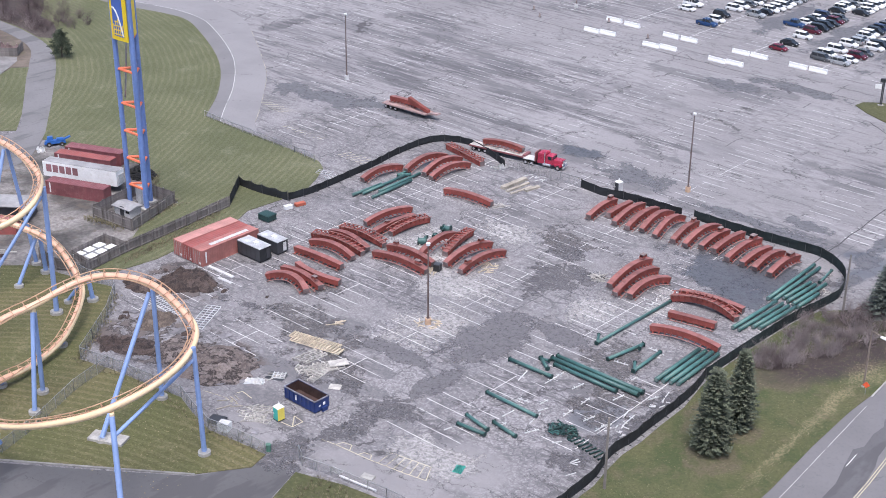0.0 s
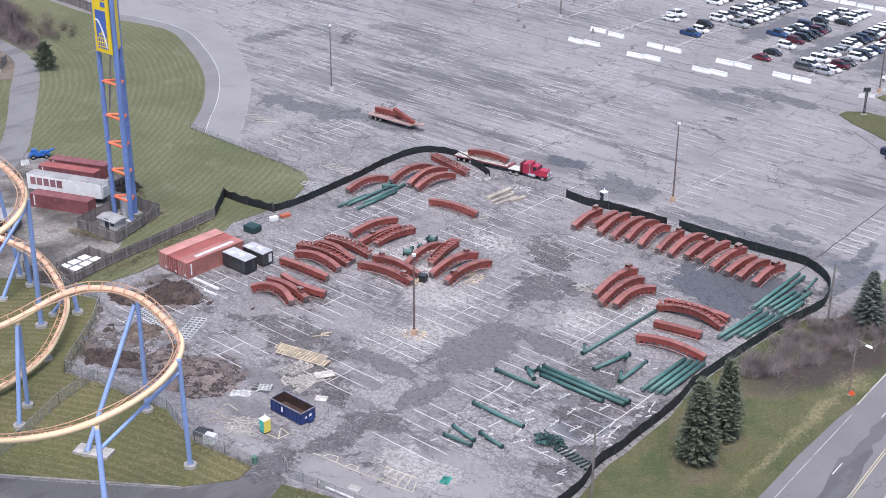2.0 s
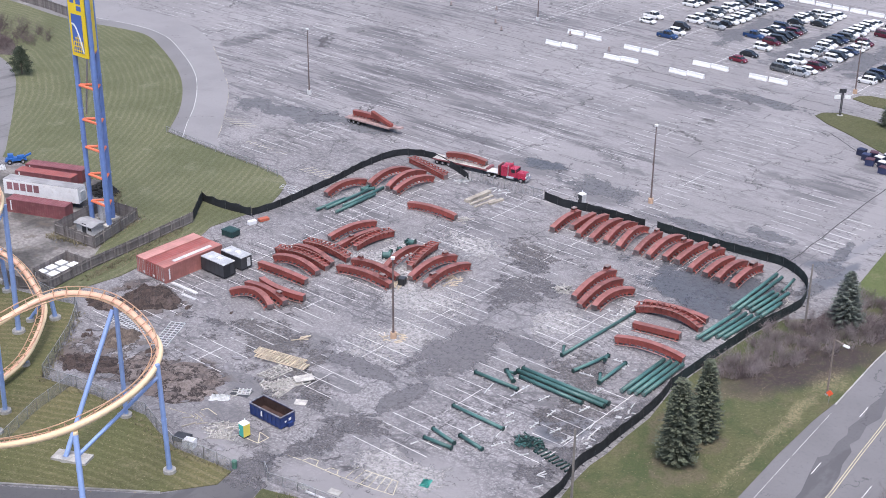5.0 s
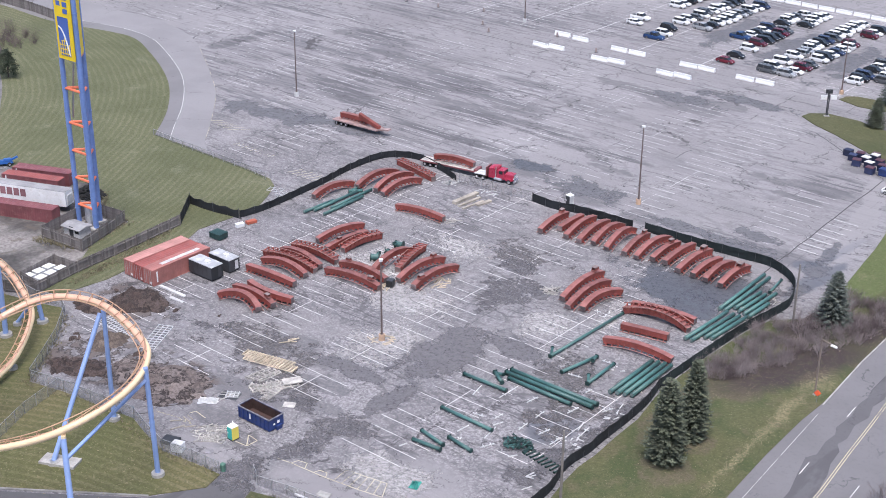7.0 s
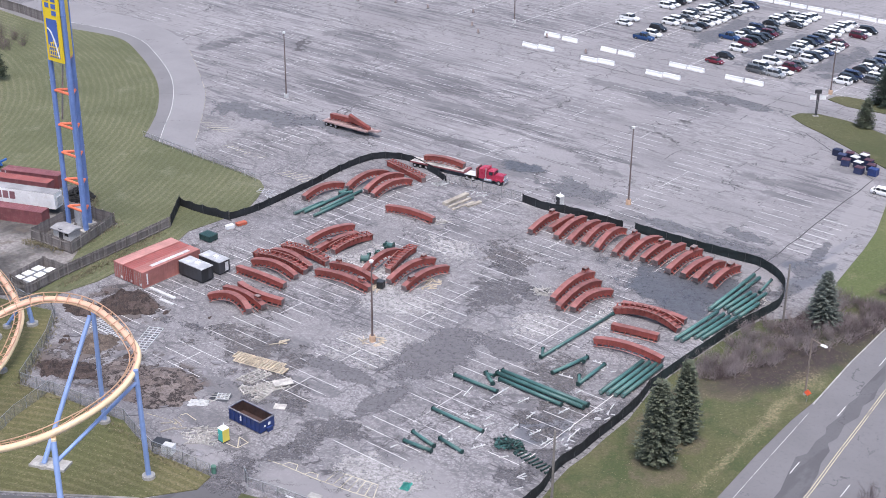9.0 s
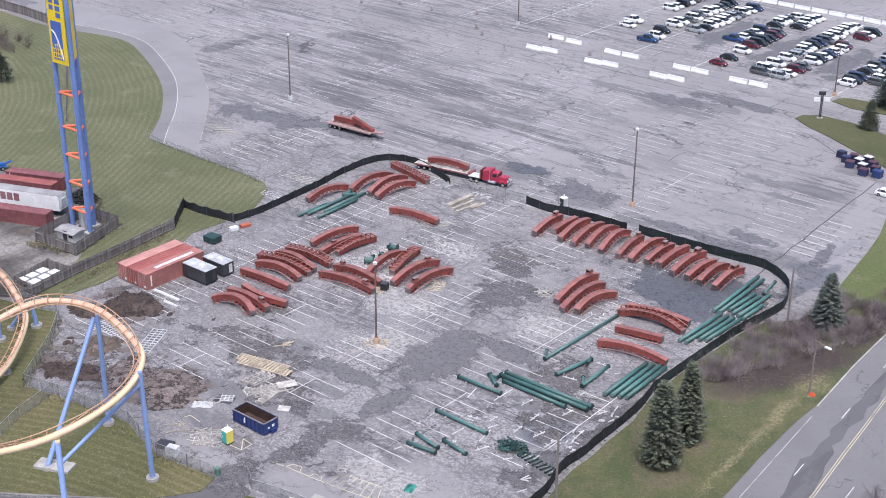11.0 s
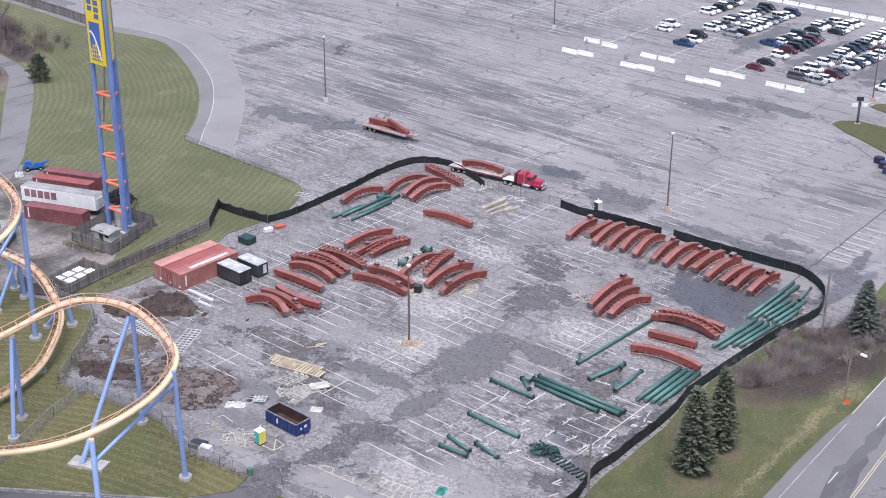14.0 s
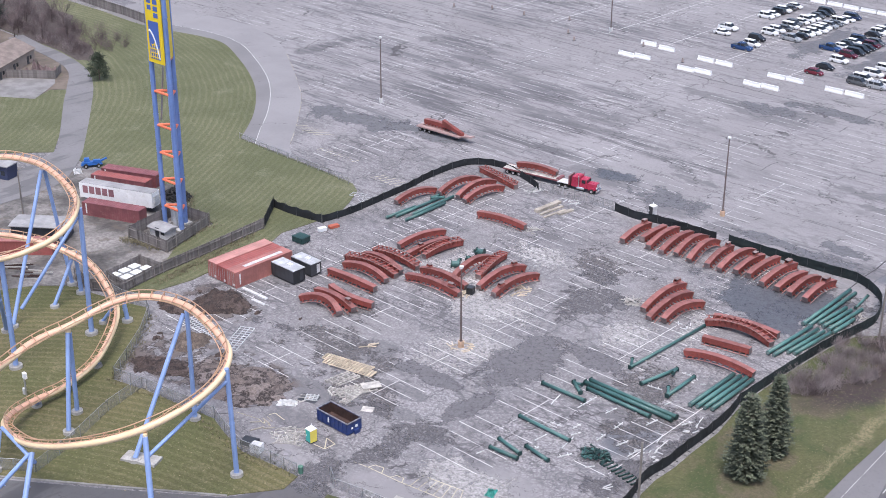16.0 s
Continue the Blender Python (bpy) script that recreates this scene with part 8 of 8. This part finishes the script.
# timber bearers set out for the columns, some with a cleat across
for x0, y0, x1, y1, cleat in ((27.6, -0.4, 27.9, 1.8, 1), (30.9, -2.8, 30.8, -0.7, 1), (26.8, -6.6, 26.9, -5.0, 1), (27.7, -8.1, 28.2, -6.7, 0), (28.8, -11.4, 28.3, -8.4, 0), (31.0, -6.8, 30.9, -4.7, 1), (33.7, -6.0, 34.1, -3.9, 1), (33.5, 1.0, 33.8, 3.2, 1), (23.9, -1.9, 24.0, 2.3, 1),
                              (36.2, -5.4, 36.9, -4.0, 1), (37.1, -1.6, 36.6, 0.5, 0), (23.6, -7.4, 25.4, -7.2, 1), (20.6, -3.7, 19.9, -0.8, 0), (36.3, -7.0, 36.5, -4.6, 1), (27.3, 9.9, 29.5, 10.3, 1), (28.8, 16.4, 30.3, 16.5, 1), (38.2, -3.4, 37.9, -0.2, 1), (25.0, -12.5, 25.2, -10.2, 0), (29.8, -13.6, 30.6, -11.6, 1),
                              (33.9, -12.9, 34.6, -11.8, 0), (21.5, -20.2, 21.8, -19.0, 0), (32.2, 7.2, 32.5, 8.4, 0), (37.0, 4.4, 37.6, 6.0, 1), (38.3, 6.6, 38.0, 8.0, 0), (26.2, -15.0, 26.4, -13.3, 1)):
    t = thing("timber_bearer", x0, y0, 0.01, math.degrees(math.atan2(y1 - y0, x1 - x0)), "pale timber bearer lying on the asphalt", "timber bearer", "timber bearers")
    L = math.hypot(x1 - x0, y1 - y0)
    bm = bmesh.new()
    box(bm, L / 2, 0, 0, L, 0.13, 0.12)
    part("beam", bm, GREY_WHITE, t)
    for k in range(2 * cleat):
        bm = bmesh.new()
        box(bm, L * (0.25 + 0.5 * k), 0, 0.12, 0.10, 0.7, 0.08, rnd.uniform(-20, 20))
        part("cleat", bm, GREY_WHITE, t)


def crumple(name, x, y, rx, ry, h, material, label, category, seed):
    bm = bmesh.new()
    n = 14
    g2 = [[None] * (n + 1) for _ in range(n + 1)]
    for i in range(n + 1):
        for j in range(n + 1):
            u, v = i / n * 2 - 1, j / n * 2 - 1
            k = 1 + 0.25 * noise.noise((u * 2 + seed, v * 2, 0))
            fade = max(0, 1 - max(abs(u), abs(v)) ** 4)
            g2[i][j] = bm.verts.new((u * rx * k, v * ry * k, 0.02 + h * fade * abs(noise.noise((u * 3 + seed, v * 3, seed))) * 1.6))
    for i in range(n):
        for j in range(n):
            bm.faces.new((g2[i][j], g2[i + 1][j], g2[i + 1][j + 1], g2[i][j + 1]))
    bmesh.ops.solidify(bm, geom=bm.faces[:], thickness=0.02)
    ob = solo(name, bm, material, label, category)
    ob.matrix_world = pose(x, y, 0.02, 0, 0, seed * 37)


crumple("plastic_sheet", -6.3, -28.9, 1.4, 0.8, 0.5, WHITE, "crumpled white plastic sheet on the asphalt", "sheeting", 1.0)
crumple("plastic_sheet", -32.4, 55.6, 1.7, 0.9, 0.7, GREY_WHITE, "heap of pale wrapping by the gate", "sheeting", 2.0)
crumple("tarpaulin", 28.9, -25.6, 0.9, 0.6, 0.5, TARP, "crumpled turquoise netting on the asphalt", "tarpaulin", 3.0)
crumple("plastic_sheet", 17.8, -36.3, 0.9, 0.5, 0.4, GREY_WHITE, "pale crumpled scrap by the wire fence", "sheeting", 5.0)
crumple("plastic_sheet", -20.4, -10.0, 0.2, 0.2, 0.2, GREY_WHITE, "small pale scrap on the asphalt", "sheeting", 7.0)
crumple("plastic_sheet", 29.5, 55.5, 1.0, 0.7, 0.4, WHITE, "white wrapping scrap beside track pieces", "sheeting", 8.0)


def crate(name, x, y, rz, L, W, H, material, lid, label, category, group=""):
    t = thing(name, x, y, 0, rz, label, category, group)
    bm = bmesh.new()
    box(bm, 0, 0, 0.1, L, W, H - 0.1)
    part("box", bm, material, t)
    bm = bmesh.new()
    box(bm, 0, 0, H, L + 0.06, W + 0.06, 0.1, 0, 0.94)
    part("lid", bm, lid, t)
    for s in (-1, 1):
        bm = bmesh.new()
        box(bm, s * L * 0.35, 0, 0, 0.14, W, 0.1)
        part("skid", bm, OLD_LUMBER, t)
    return t


crate("black_crate", -11.1, 14.3, 20, 1.1, 1.1, 1.2, BLACK, CHARCOAL, "small black steel cabinet on the asphalt", "cabinet")
crate("storage_box", 0.3, -39.8, 20, 1.5, 1.2, 1.2, WHITE, GREY_WHITE, "white storage box standing beside the wire fence", "storage box")
crate("storage_box", -1.9, -39.2, 20, 2.2, 1.5, 0.6, CHARCOAL, CHARCOAL, "dark storage box beside the lawn", "storage box")
crate("storage_box", -47.3, 14.5, 75, 1.5, 0.8, 0.7, WHITE, WHITE, "white plastic storage box by the fence", "storage box")
crate("storage_box", -47.0, 17.0, 75, 1.9, 0.9, 0.5, DULL_ORANGE, DULL_ORANGE, "flat dull orange box by the fence", "storage box")
for i in range(3):
    for j in range(2):
        crate("white_unit", -55.6 - j * 2.0 + i * 0.25, -17.6 - i * 2.1 - j * 0.9, 96, 1.6, 1.5, 1.0, GREY_WHITE, WHITE, "white boxed unit inside a low wooden enclosure", "equipment box", "white boxed units")
bm = bmesh.new()
tube(bm, (8.2, -39.1, 0.0), (8.2, -39.1, 1.0), 0.32, 0.35, n=14)
tube(bm, (8.2, -39.1, 1.0), (8.2, -39.1, 1.12), 0.38, 0.28, n=14)
solo("waste_barrel", bm, plain("green_barrel", (0.10, 0.22, 0.17), 0.6), "dull green round waste barrel by the lane", "waste barrel")

bm = bmesh.new()
tube(bm, (19.0, -36.9, 0.16), (24.6, -36.1, 0.16), 0.15, n=12)
solo("drain_pipe", bm, WHITE, "white plastic drain pipe lying along the wire fence", "pipe")
rnd = random.Random(8)
for x, y, size, lid in ((19.0, 119.8, 1.0, 0), (21.6, 119.9, 1.0, 1), (24.4, 120.6, 1.0, 4), (20.9, 117.8, 1.0, 2), (23.5, 118.2, 1.0, 3), (26.3, 118.4, 1.0, 1), (22.7, 115.6, 1.05, 1), (25.2, 116.0, 1.0, 3), (27.8, 116.2, 1.0, 1), (26.6, 113.2, 1.05, 1), (29.2, 114.0, 1.1, 5), (24.0, 121.8, 0.9, 1)):
    m = (BIN_BLUE, BIN_MAROON, BIN_BLUE, GREY_WHITE, GREY_WHITE, SKIP_BLUE)[lid]
    t = crate("wheeled_bin", x, y, rnd.uniform(-14, 14), 1.6 * size, 1.4 * size, 1.3 * size, SKIP_BLUE if lid == 5 else BIN_BLUE, m, "dark blue wheeled waste bin standing at the lot's edge", "waste bin", "waste bins")
    for s in (-1, 1):
        wheel("wheel", t, -0.6, s * 0.6, 0.14, 0.1, False)

DRUM = plain("faded_drum_plastic", (0.36, 0.29, 0.28), 0.7, var=0.3, fine=3)
for x, y in ((-117.9, 152.9), (-105.5, 157.5), (-97.5, 147), (-92, 142.6), (-76, 151), (-128.6, 151.6), (-138, 146), (-60.5, 146)):
    t = thing("traffic_drum", x, y, 0, 0, "faded pinkish traffic drum on the far lot", "traffic drum", "traffic drums")
    bm = bmesh.new()
    tube(bm, (0, 0, 0.1), (0, 0, 1.1), 0.3, 0.22, n=12)
    part("barrel", bm, DRUM, t)
    bm = bmesh.new()
    tube(bm, (0, 0, 0), (0, 0, 0.12), 0.45, n=12)
    part("rubber_base", bm, CHARCOAL, t)

# farm machine and tyres by the containers
mach = thing("farm_machine", -104.6, 4.2, 0, 60, "blue farm implement with low wheels at the lawn's edge", "machine")
for p in ((0, 0, 0.5, 4.2, 1.2, 0.6), (-0.9, 0.3, 1.1, 1.2, 1.0, 0.7), (1.0, -0.2, 1.1, 1.5, 0.8, 0.4), (0.2, 0.9, 0.4, 3.0, 0.5, 0.5)):
    bm = bmesh.new()
    box(bm, *p[:3], *p[3:], 0, 0.85)
    part("body", bm, TRACTOR_BLUE, mach)
for x, r in ((-1.2, 0.45), (1.3, 0.4)):
    for s in (-1, 1):
        wheel("wheel", mach, x, s * 0.85, r, 0.4)
bm = bmesh.new()
beam(bm, (1.5, 0, 1.0), (3.0, 0, 1.6), 0.5, 0.3)
part("boom", bm, TRACTOR_BLUE, mach)
crumple("plastic_sheet", -104.2, 0.6, 1.4, 0.8, 0.7, WHITE, "white wrapped bundle by the machine", "sheeting", 9.0)
bm = bmesh.new()
rows = []
for i in range(14):
    a = 6.283 * i / 14
    c = Vector((math.cos(a) * 0.38, math.sin(a) * 0.38, 0.14))
    rows.append(ring(bm, c, Vector((math.cos(a), math.sin(a), 0)), Vector((0, 0, 1)), 0.14, 7))
skin(bm, rows, closed=True)
TYRE = to_mesh("tyre", bm, RUBBER)
stack = thing("tyre_heap", -79.4, 6.2, 0, 0, "heap of old black tyres behind the tower", "tyres")
for k in range(120):
    a, r = rnd.uniform(0, 6.28), 3.2 * math.sqrt(rnd.random())
    piece("tyre", TYRE, stack, pose(r * math.cos(a), r * math.sin(a) * 0.7, rnd.uniform(0, 1) * max(0.05, 2.4 * (1 - r / 3.3)), rnd.uniform(-25, 25), rnd.uniform(-25, 25), rnd.uniform(0, 360)))


# ---- buildings of the service yard and beyond ----
def hut(name, x, y, rz, L, W, H, wall, roof, label, rise=0.4, doors=1):
    t = thing(name, x, y, 0, rz, label, "building")
    bm = bmesh.new()
    box(bm, 0, 0, 0, L, W, H)
    body = part("wall", bm, wall, t)
    bm = bmesh.new()
    o = 0.35
    skin(bm, [[bm.verts.new((s * (L / 2 + o), yy, zz)) for yy, zz in ((-W / 2 - o, H - 0.02), (W / 2 + o, H - 0.02), (W / 2 + o, H + 0.14), (0, H + rise + 0.14), (-W / 2 - o, H + 0.14))] for s in (-1, 1)])
    part("roof", bm, roof, t)
    for k in range(doors):
        xx = -L / 2 + L * (k + 0.5) / doors
        bm = bmesh.new()
        box(bm, xx, -W / 2 - 0.03, 0, 0.95, 0.06, 2.05)
        part("door", bm, CHARCOAL, body)
        bm = bmesh.new()
        box(bm, xx + 1.4, -W / 2 - 0.03, 1.0, 0.9, 0.06, 0.9)
        part("window", bm, GLASS, body)
    return t


hut("service_building", -81.0, -21.5, 38, 9.5, 4.6, 3.0, CHARCOAL, ROOF_GREY, "low dark service building with a grey flat roof", 0.15, 2)
hut("pump_house", -66.2, -6.4, 6, 4.0, 2.6, 1.7, GREY_WHITE, ROOF_GREY, "small white equipment shed below the tower", 0.35, 1)
hut("equipment_cabinet", -112.5, -11.0, 20, 5.0, 3.0, 2.9, plain("navy_cladding", (0.035, 0.045, 0.10), 0.5), ROOF_GREY, "navy equipment cabin with a grey roof", 0.1, 1)
hut("lodge", -176.4, 24.6, 121, 20, 10, 3.0, WALL_TAN, ROOF_BROWN, "tan lodge with a low brown shingle roof", 2.4, 3)
board_fence([(-175, 18.8), (-171.1, 22.3), (-160.4, 31.0), (-164.5, 35.2)], 2.0, "tan wooden fence round the lodge's deck", "wooden_fence", 0.5)
bm = bmesh.new()
slab(bm, [(-175, 8), (-157.6, 14.6), (-150.4, 19.3), (-155.5, 26.6), (-157.4, 29.0), (-160, 30.6), (-171, 21.8), (-177, 16)], -0.1, 0.14)
solo("patio", bm, plain("dull_concrete", (0.225, 0.215, 0.215), 0.9, var=0.25, big=0.3, fine=3), "pale concrete patio beside the lodge", "patio", kind="structure")
crumple("tarpaulin", -166.0, 30.6, 3.6, 1.7, 4.2, plain("pinkish_tarp", (0.40, 0.30, 0.30), 0.7), "pale pinkish covered goods behind the fence", "tarpaulin", 11.0)
post = thing("flood_light", -34.5, -53.0, 0, 0, "white flood light on a short post under the coaster", "flood light")
bm = bmesh.new()
tube(bm, (0, 0, 0), (0, 0, 3.6), 0.13, n=10)
part("post", bm, GALV, post)
for z in (3.4, 2.9):
    bm = bmesh.new()
    box(bm, 0.25, 0, z, 0.7, 0.4, 0.4)
    part("lamp_head", bm, WHITE, post)
bm = bmesh.new()
box(bm, -0.4, 0, 0, 0.4, 0.4, 1.1)
part("control_box", bm, GREY_WHITE, post)
for k in range(16):
    a = rnd.uniform(0, 6.28)
    bm = bmesh.new()
    box(bm, 0, 0, 0, rnd.uniform(2, 4.5), 0.2, 0.16)
    ob = solo("timber_beam", bm, RUST if k % 2 else OLD_LUMBER, "weathered timber beam stacked in the yard", "timber beam", "timber beams")
    ob.matrix_world = pose(-70.5 + rnd.uniform(-4, 4), -31.5 + rnd.uniform(-2, 2), 0.06 + 0.17 * (k % 4), 0, 0, 42 + rnd.uniform(-9, 9))
